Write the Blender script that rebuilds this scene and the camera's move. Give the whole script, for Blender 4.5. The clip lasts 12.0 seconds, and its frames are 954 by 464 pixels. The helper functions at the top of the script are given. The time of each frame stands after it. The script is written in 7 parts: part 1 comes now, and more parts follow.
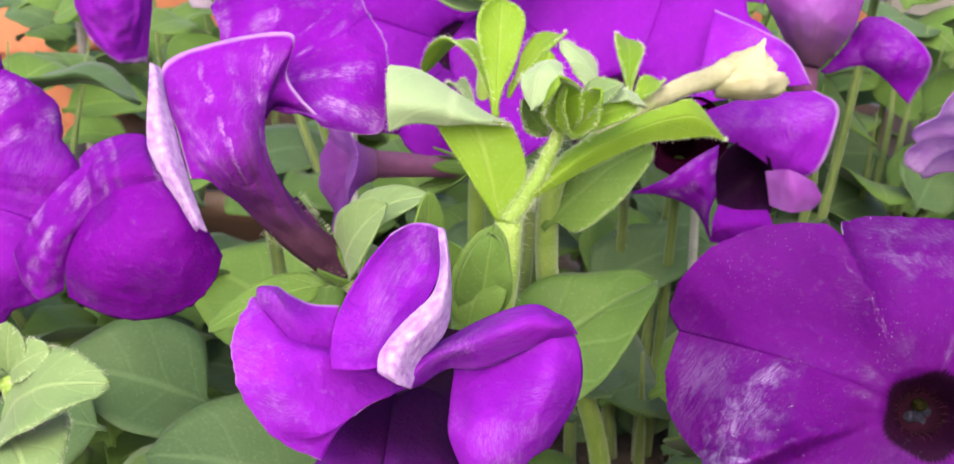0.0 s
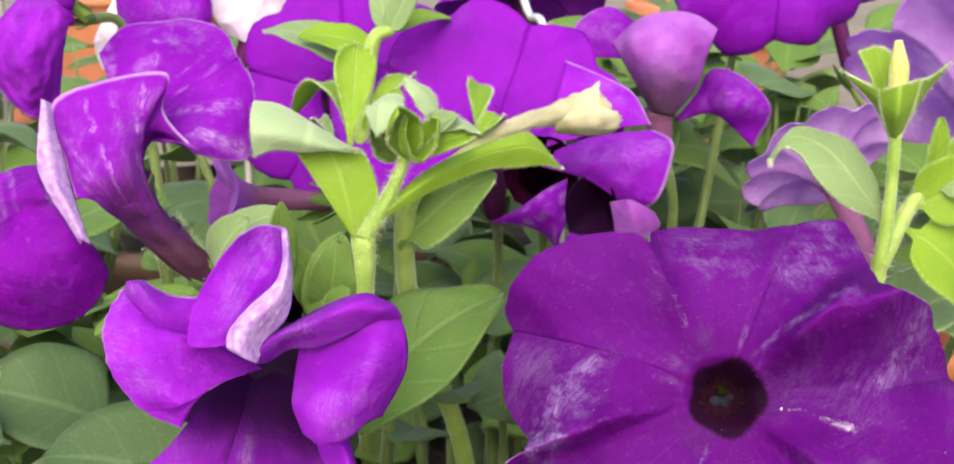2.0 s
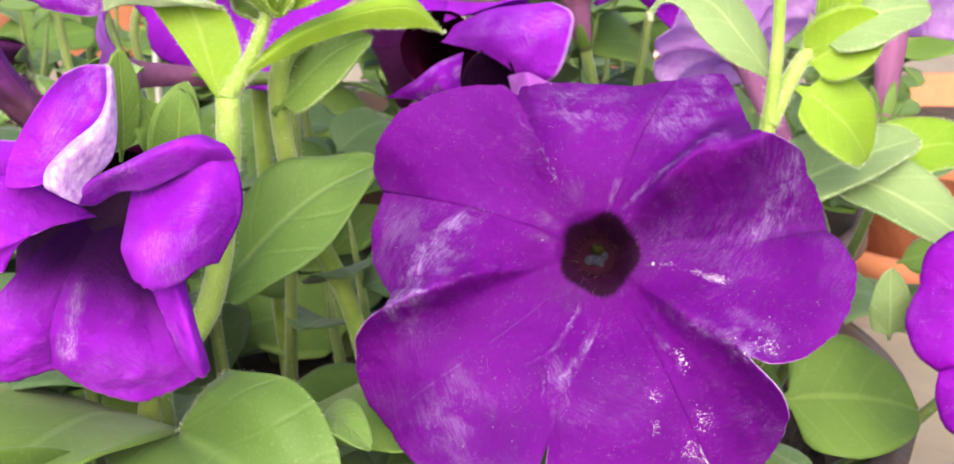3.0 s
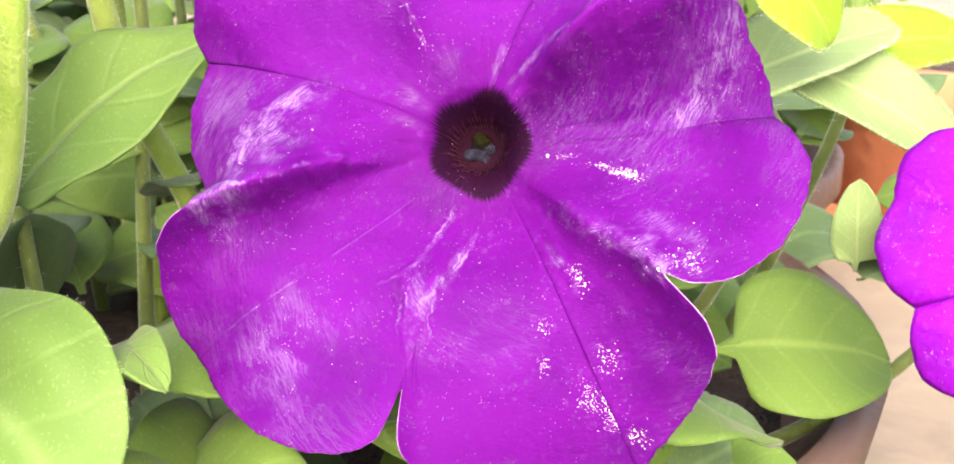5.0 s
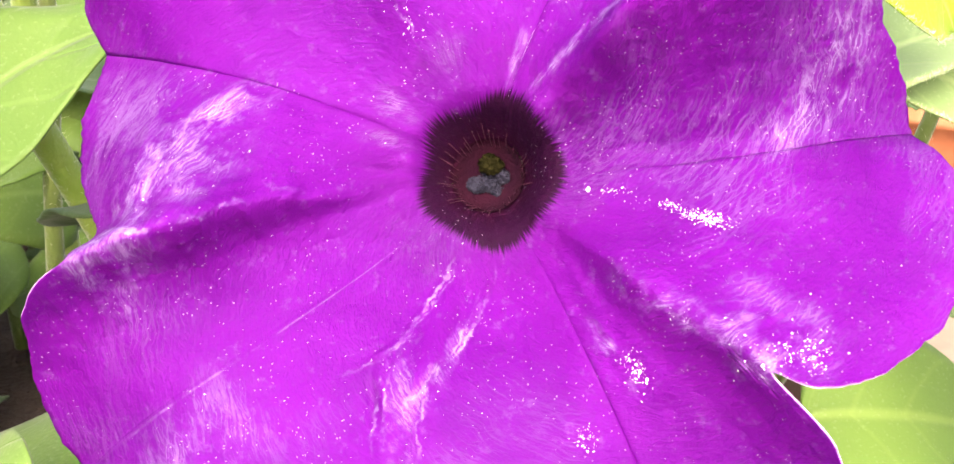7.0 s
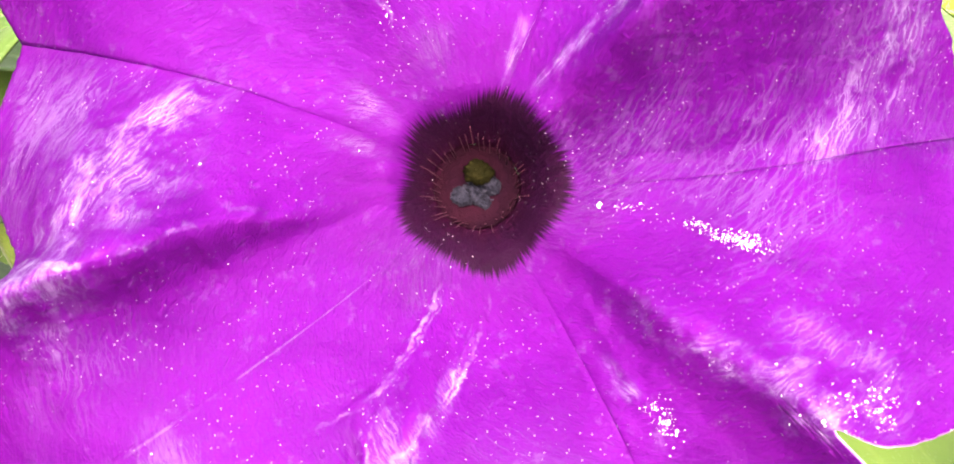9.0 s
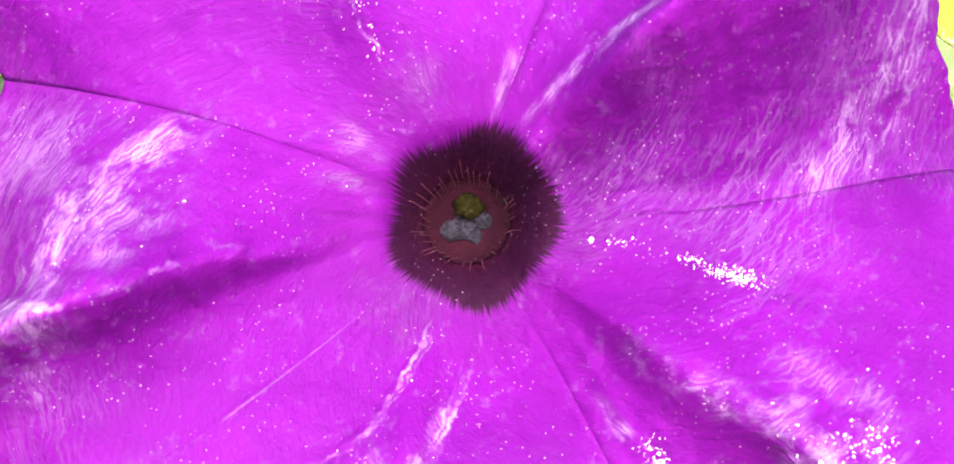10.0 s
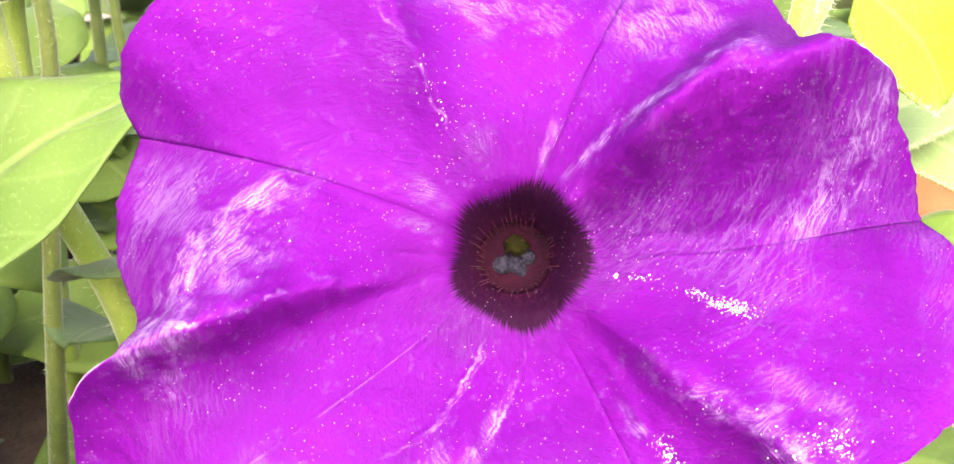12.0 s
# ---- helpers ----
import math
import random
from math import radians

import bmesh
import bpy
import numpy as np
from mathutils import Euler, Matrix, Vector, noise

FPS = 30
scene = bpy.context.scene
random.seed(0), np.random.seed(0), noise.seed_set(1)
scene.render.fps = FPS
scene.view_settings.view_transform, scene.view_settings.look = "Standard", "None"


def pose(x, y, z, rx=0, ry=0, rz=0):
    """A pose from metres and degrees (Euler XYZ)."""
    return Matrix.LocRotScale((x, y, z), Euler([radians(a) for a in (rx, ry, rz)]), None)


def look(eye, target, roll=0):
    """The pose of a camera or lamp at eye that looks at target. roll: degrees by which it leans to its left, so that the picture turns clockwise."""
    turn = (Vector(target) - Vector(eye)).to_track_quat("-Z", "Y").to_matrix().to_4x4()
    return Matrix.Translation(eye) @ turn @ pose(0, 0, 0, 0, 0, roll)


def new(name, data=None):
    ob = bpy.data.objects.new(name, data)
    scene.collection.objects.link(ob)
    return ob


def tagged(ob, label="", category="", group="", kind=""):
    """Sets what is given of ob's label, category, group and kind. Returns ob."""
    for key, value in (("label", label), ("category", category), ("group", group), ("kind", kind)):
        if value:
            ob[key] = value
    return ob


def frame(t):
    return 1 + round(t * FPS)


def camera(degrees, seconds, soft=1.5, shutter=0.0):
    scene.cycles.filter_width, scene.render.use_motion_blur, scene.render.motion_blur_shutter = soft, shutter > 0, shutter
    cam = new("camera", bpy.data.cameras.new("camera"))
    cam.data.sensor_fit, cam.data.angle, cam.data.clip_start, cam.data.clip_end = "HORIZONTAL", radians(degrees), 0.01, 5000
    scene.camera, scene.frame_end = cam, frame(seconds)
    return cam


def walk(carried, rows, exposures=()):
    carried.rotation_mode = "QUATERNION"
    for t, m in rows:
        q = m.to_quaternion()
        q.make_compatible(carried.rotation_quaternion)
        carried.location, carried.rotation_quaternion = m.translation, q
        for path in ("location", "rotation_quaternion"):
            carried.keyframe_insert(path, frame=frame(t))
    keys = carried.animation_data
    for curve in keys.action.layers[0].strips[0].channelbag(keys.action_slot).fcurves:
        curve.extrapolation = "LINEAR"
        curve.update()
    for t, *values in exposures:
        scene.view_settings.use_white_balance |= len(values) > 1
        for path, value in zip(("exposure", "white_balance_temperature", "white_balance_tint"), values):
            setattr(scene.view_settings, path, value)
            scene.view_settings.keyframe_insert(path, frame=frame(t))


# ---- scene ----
cam = camera(38.3, 12.0, 1.5)
cam.data.dof.use_dof, cam.data.dof.focus_distance, cam.data.dof.aperture_fstop = True, 0.135, cam.data.lens / 0.42
METRES, EYE, TILT, LEAN, TURN = 0.24, 0.35, -18.0, 0.0, 0.0
ROWS = [
    (0.0, 0.0, 0.0, 0.0, 0.0, 0.0, -0.0),
    (0.5, -0.0051, -0.0257, 0.0078, -0.36, 1.79, -0.22),
    (1.0, 0.003, -0.0787, -0.0168, -0.77, 3.09, 0.17),
    (1.5, 0.0155, -0.1143, -0.0402, -1.61, 3.33, 0.7),
    (2.0, 0.0648, -0.1247, -0.0515, -2.21, 3.43, 0.96),
    (2.5, 0.1167, -0.1223, -0.0859, -2.09, 2.92, 1.45),
    (3.0, 0.1626, -0.0928, -0.1187, -1.97, 1.39, 1.71),
    (3.5, 0.1802, -0.0712, -0.1501, -1.78, 0.42, 1.21),
    (5.5, 0.2515, 0.1975, -0.1508, -3.0, 0.07, 0.9),
    (6.0, 0.2462, 0.2578, -0.1424, -3.21, -0.2, 1.06),
    (6.5, 0.2391, 0.3042, -0.1433, -3.37, -0.51, 0.61),
    (7.0, 0.2423, 0.3402, -0.1348, -3.6, -0.14, 0.7),
    (9.0, 0.2206, 0.4156, -0.1134, -7.5, -2.05, 1.17),
    (9.5, 0.2199, 0.4251, -0.1168, -7.52, -1.51, 1.17),
    (10.0, 0.2241, 0.4226, -0.1091, -7.6, -1.18, 1.52),
    (10.5, 0.2245, 0.4172, -0.1036, -7.45, -1.05, 1.56),
    (11.0, 0.2244, 0.3939, -0.1062, -7.5, -1.01, 1.29),
    (11.5, 0.2166, 0.3693, -0.1048, -6.96, -0.88, 1.21),
    (12.0, 0.2072, 0.3247, -0.0988, -6.08, -0.56, 0.83),
]
EXPOSE = [(0.0, 1.5, 6250, 12), (2.0, 1.42, 6250, 12), (2.6, 1.58, 6250, 12), (3.5, 2.25, 6600, 17), (5.5, 2.62, 6750, 18), (7.0, 2.86, 6850, 19), (9.0, 2.95, 6900, 20), (12.0, 3.0, 6900, 20)]
walk(cam, [(t, pose(0, 0, EYE, TILT, LEAN, TURN) @ pose(METRES * x, METRES * y, METRES * z, 90 + pitch, roll, yaw)) for t, x, y, z, yaw, pitch, roll in ROWS], EXPOSE)

# ---- world and sun ----
SUN_ELEV, SUN_TURN = 38.0, 188.0
world = bpy.data.worlds.new("world")
scene.world = world
world.use_nodes = True
wn = world.node_tree.nodes
sky = wn.new("ShaderNodeTexSky")
sky.sky_type = "NISHITA"
sky.sun_disc = False
sky.dust_density, sky.ozone_density = 7.0, 0.3
sky.sun_elevation = radians(SUN_ELEV)
sky.sun_rotation = radians(SUN_TURN)
wn["Background"].inputs["Strength"].default_value = 0.15
world.node_tree.links.new(sky.outputs["Color"], wn["Background"].inputs["Color"])
sun_data = bpy.data.lights.new("sun", "SUN")
sun_data.energy = 1.5
sun_data.angle = radians(80.0)
sun_data.color = (1.0, 0.95, 0.88)
sun = new("sun", sun_data)
sd = Vector((math.sin(radians(SUN_TURN)) * math.cos(radians(SUN_ELEV)), math.cos(radians(SUN_TURN)) * math.cos(radians(SUN_ELEV)), math.sin(radians(SUN_ELEV))))
sun.matrix_world = look(sd * 5, (0, 0, 0))

# ---- materials ----


class Net:
    """A small builder for node materials."""

    def __init__(self, name):
        self.mat = bpy.data.materials.new(name)
        self.mat.use_nodes = True
        self.tree = self.mat.node_tree
        self.tree.nodes.clear()

    def add(self, kind, sets=(), **props):
        n = self.tree.nodes.new("ShaderNode" + kind)
        if "operation" in props:
            n.operation, n.use_clamp = props["operation"], props["use_clamp"]
        if "noise_type" in props:
            n.noise_type, n.normalize = props["noise_type"], True
        if "data_type" in props:
            n.data_type, n.blend_type = props["data_type"], props["blend_type"]
        if "feature" in props:
            n.feature = props["feature"]
        for key, value in dict(sets).items():
            self.put(n, key, value)
        return n

    def put(self, n, key, value):
        if isinstance(value, bpy.types.NodeSocket):
            self.tree.links.new(value, n.inputs[key])
        else:
            n.inputs[key].default_value = value

    def math(self, op, a, b=0.0, c=0.0, clamp=False):
        n = self.add("Math", {0: a, 1: b, 2: c}, operation=op, use_clamp=clamp)
        return n.outputs[0]

    def noise(self, vector, scale, detail=3.0, rough=0.5):
        return self.add("TexNoise", {"Vector": vector, "Scale": scale, "Detail": detail, "Roughness": rough}).outputs[0]

    def band(self, value, lo, hi, a=0.0, b=1.0):
        n = self.add("MapRange", {0: value, 1: lo, 2: hi, 3: a, 4: b})
        n.interpolation_type = "SMOOTHSTEP"
        return n.outputs[0]

    def mix(self, fac, a, b, blend="MIX"):
        n = self.add("Mix", data_type="RGBA", blend_type=blend)
        self.put(n, 0, fac), self.put(n, 6, a), self.put(n, 7, b)
        return n.outputs[2]

    def done(self, colour, rough=0.5, bump=None, depth=0.0003, seep=0.0, glow_colour=None, sheen=0.0, metal=0.0, spec=0.5, sss=0.0):
        p = self.add("BsdfPrincipled", {"Base Color": colour, "Roughness": rough, "Metallic": metal, "Specular IOR Level": spec})
        if sheen:
            self.put(p, "Sheen Weight", sheen), self.put(p, "Sheen Roughness", 0.4)
        out = p.outputs[0]
        normal = None
        if bump is not None:
            normal = self.add("Bump", {"Height": bump, "Distance": depth, "Strength": 1.0}).outputs[0]
            self.put(p, "Normal", normal)
        if seep:
            t = self.add("BsdfTranslucent", {"Color": glow_colour if glow_colour is not None else colour})
            if normal is not None:
                self.put(t, "Normal", normal)
            out = self.add("MixShader", {0: seep, 1: out, 2: t.outputs[0]}).outputs[0]
        end = self.add("OutputMaterial")
        self.tree.links.new(out, end.inputs[0])
        return self.mat


def petal_material(name, body, deep, pale, eye, seep=0.4, specks=1.0, eye_size=0.19, sheen_creases=(), margin=0.0, blend=0.012, blotch=85.0, crinkle=2.2, veins=0.12, inner=None, glow=None, lean=0.0):
    """Petal skin: u runs round the flower, v from the throat to the edge."""
    n = Net(name)
    uv = n.add("UVMap").outputs[0]
    sep = n.add("SeparateXYZ", {0: uv})
    u, v = sep.outputs[0], sep.outputs[1]
    pos = n.add("TexCoord").outputs["Object"]
    stretch = n.add("CombineXYZ", {0: n.math("MULTIPLY", u, 150.0), 1: n.math("MULTIPLY", v, 7.0), 2: 0.0}).outputs[0]
    fibre = n.noise(stretch, 1.0, 4.0, 0.6)
    coarse = n.add("CombineXYZ", {0: n.math("MULTIPLY", u, 36.0), 1: n.math("MULTIPLY", v, 3.2), 2: 3.0}).outputs[0]
    crease = n.noise(coarse, 1.0, 4.0, 0.6)
    patch = n.noise(pos, blotch, 3.0)
    cells = n.noise(pos, 2600.0, 2.0, 0.6)
    colour = n.mix(n.band(patch, 0.35, 0.7), body, deep)
    colour = n.mix(n.math("MULTIPLY", n.band(fibre, 0.5, 0.72), 0.10), colour, deep)
    mottle = n.noise(pos, 700.0, 4.0, 0.7)
    colour = n.mix(n.math("MULTIPLY", n.band(mottle, 0.5, 0.72), 0.32), colour, deep)
    colour = n.mix(n.math("MULTIPLY", n.band(mottle, 0.44, 0.28), 0.07), colour, pale)
    # pale crease lines and silvery gloss put into the colour, each round one angle and reach: (angle, half width, from,
    # to, drift, strength, 0 for slanting lines, 1 for lines that run outward, 2 for a wavering thread, 3 for a straight
    # one)
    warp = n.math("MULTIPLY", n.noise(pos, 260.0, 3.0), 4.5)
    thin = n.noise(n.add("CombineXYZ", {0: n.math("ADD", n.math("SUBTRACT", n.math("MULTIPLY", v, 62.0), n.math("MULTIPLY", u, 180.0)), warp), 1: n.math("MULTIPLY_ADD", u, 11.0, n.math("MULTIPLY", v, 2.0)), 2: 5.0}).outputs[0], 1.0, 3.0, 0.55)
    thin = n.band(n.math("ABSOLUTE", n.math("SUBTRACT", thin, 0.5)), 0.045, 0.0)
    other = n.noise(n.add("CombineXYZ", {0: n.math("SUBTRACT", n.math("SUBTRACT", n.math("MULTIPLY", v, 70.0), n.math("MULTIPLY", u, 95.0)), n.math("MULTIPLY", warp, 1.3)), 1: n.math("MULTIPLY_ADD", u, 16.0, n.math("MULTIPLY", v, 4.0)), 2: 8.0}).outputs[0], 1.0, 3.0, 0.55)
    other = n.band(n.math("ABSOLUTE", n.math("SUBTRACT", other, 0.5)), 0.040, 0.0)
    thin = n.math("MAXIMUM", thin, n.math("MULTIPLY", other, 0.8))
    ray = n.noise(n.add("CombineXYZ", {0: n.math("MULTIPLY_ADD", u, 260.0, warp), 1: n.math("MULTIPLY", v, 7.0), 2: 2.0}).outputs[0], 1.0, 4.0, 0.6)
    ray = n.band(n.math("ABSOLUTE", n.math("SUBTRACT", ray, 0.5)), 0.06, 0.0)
    # fine silvery gloss lines put into the colour in random patches
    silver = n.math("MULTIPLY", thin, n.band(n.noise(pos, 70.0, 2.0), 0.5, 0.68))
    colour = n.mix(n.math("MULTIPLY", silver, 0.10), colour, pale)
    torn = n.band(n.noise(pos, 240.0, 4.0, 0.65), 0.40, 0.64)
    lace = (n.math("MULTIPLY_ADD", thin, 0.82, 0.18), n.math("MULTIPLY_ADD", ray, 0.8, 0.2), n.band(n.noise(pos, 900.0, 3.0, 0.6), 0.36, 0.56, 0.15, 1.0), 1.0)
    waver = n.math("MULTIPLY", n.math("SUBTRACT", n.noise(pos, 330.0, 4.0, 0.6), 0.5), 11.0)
    for ang, half, v0, v1, drift, force, radial in sheen_creases:
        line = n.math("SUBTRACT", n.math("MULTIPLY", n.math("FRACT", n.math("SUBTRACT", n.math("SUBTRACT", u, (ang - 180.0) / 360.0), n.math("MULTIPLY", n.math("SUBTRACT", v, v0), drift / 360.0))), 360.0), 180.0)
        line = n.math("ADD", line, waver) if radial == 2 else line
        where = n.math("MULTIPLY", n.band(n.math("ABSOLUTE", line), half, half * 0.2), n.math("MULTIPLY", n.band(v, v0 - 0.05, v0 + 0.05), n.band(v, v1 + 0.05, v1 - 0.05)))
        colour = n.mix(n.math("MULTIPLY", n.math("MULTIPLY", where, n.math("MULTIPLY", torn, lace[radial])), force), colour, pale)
    # dark veins near the throat and the dark eye with its fringed edge
    vein_at = n.add("CombineXYZ", {0: n.math("MULTIPLY", u, 60.0), 1: n.math("MULTIPLY", v, 1.5), 2: 9.0}).outputs[0]
    vein = n.band(n.noise(vein_at, 1.0, 2.0), 0.5, 0.62)
    near = n.band(v, eye_size + 0.22, eye_size, 0.0, 1.0)
    colour = n.mix(n.math("MULTIPLY", n.math("MULTIPLY", vein, near), veins), colour, eye)
    fringe = n.add("CombineXYZ", {0: n.math("MULTIPLY", u, 190.0), 1: 0.0, 2: 0.0}).outputs[0]
    fringe = n.math("MULTIPLY_ADD", n.noise(fringe, 1.0, 3.0), 0.075, eye_size - 0.0375)
    fringe = n.math("MULTIPLY_ADD", n.math("COSINE", n.math("MULTIPLY_ADD", u, 2 * math.pi, -radians(330))), lean, fringe)
    fringe = n.math("MULTIPLY_ADD", n.math("COSINE", n.math("MULTIPLY_ADD", u, 10 * math.pi, -radians(350))), 0.010, fringe)
    dark = n.band(n.math("SUBTRACT", v, fringe), blend, -blend)
    deep_eye = n.mix(n.band(n.math("MULTIPLY_ADD", n.noise(vein_at, 2.0, 3.0), 0.07, v), 0.165, 0.105), eye, inner) if inner else eye
    colour = n.mix(dark, colour, deep_eye)
    # pale margin
    colour = n.mix(n.math("MULTIPLY", n.band(n.math("MULTIPLY_ADD", n.noise(pos, 260.0, 2.0), 0.014, v), 1.014, 1.030), margin), colour, pale)
    if specks:
        grain = n.add("TexVoronoi", {"Vector": pos, "Scale": 1900.0}).outputs["Distance"]
        where = n.noise(pos, 140.0, 2.0)
        dot = n.math("MULTIPLY", n.band(grain, 0.13, 0.08), n.band(where, 0.43, 0.60))
        colour = n.mix(n.math("MULTIPLY", dot, 0.7 * specks), colour, (0.75, 0.55, 0.8, 1))
    h = n.math("ADD", n.math("MULTIPLY", fibre, 0.14), n.math("MULTIPLY", cells, 0.12))
    h = n.math("ADD", h, n.math("MULTIPLY", crease, 0.10))
    h = n.math("ADD", h, n.math("MULTIPLY", n.noise(pos, 420.0, 5.0, 0.65), 0.62))
    fold = n.math("ABSOLUTE", n.math("SUBTRACT", n.noise(pos, 190.0, 5.0, 0.55), 0.5))
    h = n.math("ADD", h, n.math("MULTIPLY", fold, crinkle))
    h = n.math("ADD", h, n.math("MULTIPLY", thin, 0.07))
    rough = n.band(cells, 0.3, 0.7, 0.45, 0.68)
    return n.done(colour, rough, h, 0.0005, seep, n.mix(dark, n.mix(0.6, colour, glow), deep_eye) if glow else n.mix(0.5, colour, body), spec=0.10)


def leaf_material(name, body, young, vein, seep=0.35, fuzz=0.35, relief=1.0):
    """Leaf skin: u across the blade (middle at 0.5), v along it."""
    n = Net(name)
    uv = n.add("UVMap").outputs[0]
    sep = n.add("SeparateXYZ", {0: uv})
    u, v = sep.outputs[0], sep.outputs[1]
    pos = n.add("TexCoord").outputs["Object"]
    off = n.math("ABSOLUTE", n.math("SUBTRACT", u, 0.5))
    wob = n.math("MULTIPLY", n.noise(pos, 160.0, 2.0), 0.05)
    side = n.math("ADD", n.math("SUBTRACT", v, n.math("MULTIPLY", off, 0.55)), wob)
    rib = n.math("ABSOLUTE", n.math("SUBTRACT", n.math("FRACT", n.math("MULTIPLY", side, 4.5)), 0.5))
    ribs = n.band(rib, 0.10, 0.0)
    mid = n.band(off, 0.045, 0.005)
    net = n.add("TexVoronoi", {"Vector": pos, "Scale": 420.0}, feature="DISTANCE_TO_EDGE").outputs[0]
    patch = n.noise(pos, 60.0, 3.0)
    rnd = n.add("ObjectInfo").outputs["Random"]
    colour = n.mix(n.math("MULTIPLY_ADD", rnd, 0.4, n.math("MULTIPLY", n.band(patch, 0.35, 0.7), 0.6)), body, young)
    colour = n.mix(n.math("MULTIPLY", ribs, 0.07), colour, vein)
    colour = n.mix(n.math("MULTIPLY", mid, 0.22), colour, vein)
    fine = n.noise(pos, 1900.0, 2.0)
    colour = n.mix(n.math("MULTIPLY", n.band(fine, 0.58, 0.7), 0.06), colour, (0.6, 0.7, 0.5, 1))
    h = n.math("SUBTRACT", n.math("MULTIPLY", n.band(net, 0.0, 0.12), 0.03), n.math("ADD", n.math("MULTIPLY", ribs, 0.14 * relief), n.math("MULTIPLY", mid, 0.4 * relief)))
    h = n.math("ADD", h, n.math("MULTIPLY", fine, 0.2))
    return n.done(colour, 0.55, h, 0.00025, seep, n.mix(0.5, colour, young), sheen=fuzz * 0.3, spec=0.2)


def stem_material(name, body, young):
    n = Net(name)
    pos = n.add("TexCoord").outputs["Object"]
    colour = n.mix(n.band(n.noise(pos, 90.0, 3.0), 0.35, 0.65), body, young)
    h = n.noise(pos, 1500.0, 2.0)
    return n.done(colour, 0.5, h, 0.0003, 0.25, colour, sheen=0.4, spec=0.35)


def plain_material(name, a, b, scale, rough=0.7, depth=0.001, fine=8.0, metal=0.0, spec=0.3):
    n = Net(name)
    pos = n.add("TexCoord").outputs["Object"]
    big = n.noise(pos, scale, 4.0, 0.6)
    small = n.noise(pos, scale * fine, 3.0, 0.6)
    colour = n.mix(n.band(big, 0.3, 0.7), a, b)
    colour = n.mix(n.math("MULTIPLY", n.band(small, 0.5, 0.75), 0.35), colour, tuple(c * 0.55 for c in a[:3]) + (1,))
    return n.done(colour, rough, n.math("ADD", big, n.math("MULTIPLY", small, 0.4)), depth, metal=metal, spec=spec)


VIOLET = (0.16, 0.0012, 0.286, 1)
M_PETAL = petal_material("petal_violet", VIOLET, (0.117, 0.0008, 0.224, 1), (0.55, 0.34, 0.72, 1), (0.012, 0.001, 0.012, 1))
# silvery gloss and pale wrinkle lines painted on the large flower's petals
SHEEN_CREASES = [(165, 9, 0.50, 0.86, 100, 0.7, 0), (180, 13, 0.50, 0.82, 70, 0.38, 0), (176, 13, 0.7, 1.0, 0, 0.18, 0), (54, 4, 0.2, 0.68, -32, 0.6, 1), (62, 14, 0.55, 0.95, -8, 0.45, 0),
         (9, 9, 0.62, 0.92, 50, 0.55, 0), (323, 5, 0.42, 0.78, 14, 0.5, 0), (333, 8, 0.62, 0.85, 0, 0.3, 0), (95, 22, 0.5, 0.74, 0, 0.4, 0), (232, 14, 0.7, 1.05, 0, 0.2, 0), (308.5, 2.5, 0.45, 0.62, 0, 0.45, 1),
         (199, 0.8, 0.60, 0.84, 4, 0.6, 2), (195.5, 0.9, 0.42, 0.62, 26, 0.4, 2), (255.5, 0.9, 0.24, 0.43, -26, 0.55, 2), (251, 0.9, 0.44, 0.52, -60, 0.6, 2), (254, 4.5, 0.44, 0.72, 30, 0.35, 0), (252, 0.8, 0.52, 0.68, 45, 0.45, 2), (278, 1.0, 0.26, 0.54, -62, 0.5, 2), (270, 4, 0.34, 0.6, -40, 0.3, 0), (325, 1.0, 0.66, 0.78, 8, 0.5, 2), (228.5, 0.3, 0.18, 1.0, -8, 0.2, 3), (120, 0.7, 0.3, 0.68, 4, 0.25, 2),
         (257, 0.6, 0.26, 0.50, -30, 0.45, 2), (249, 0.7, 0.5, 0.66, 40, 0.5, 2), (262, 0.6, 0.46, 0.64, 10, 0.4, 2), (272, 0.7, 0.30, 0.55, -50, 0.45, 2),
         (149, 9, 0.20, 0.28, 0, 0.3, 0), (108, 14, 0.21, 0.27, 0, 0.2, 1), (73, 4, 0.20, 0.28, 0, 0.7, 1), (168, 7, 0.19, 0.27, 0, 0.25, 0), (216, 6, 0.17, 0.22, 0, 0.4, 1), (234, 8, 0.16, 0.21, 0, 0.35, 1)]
M_PETAL_MAIN = petal_material("petal_violet_creased", (0.138, 0.0044, 0.226, 1), (0.098, 0.0026, 0.172, 1), (0.52, 0.41, 0.72, 1), (0.024, 0.003, 0.024, 1), sheen_creases=SHEEN_CREASES, eye_size=0.163, seep=0.62, crinkle=1.2, inner=(0.030, 0.003, 0.020, 1), glow=(0.285, 0.013, 0.36, 1), lean=0.022)
M_PETAL_FAR = petal_material("petal_violet_plain", (0.195, 0.004, 0.359, 1), (0.14, 0.003, 0.27, 1), (0.45, 0.2, 0.75, 1), (0.012, 0.001, 0.012, 1), specks=0.0)
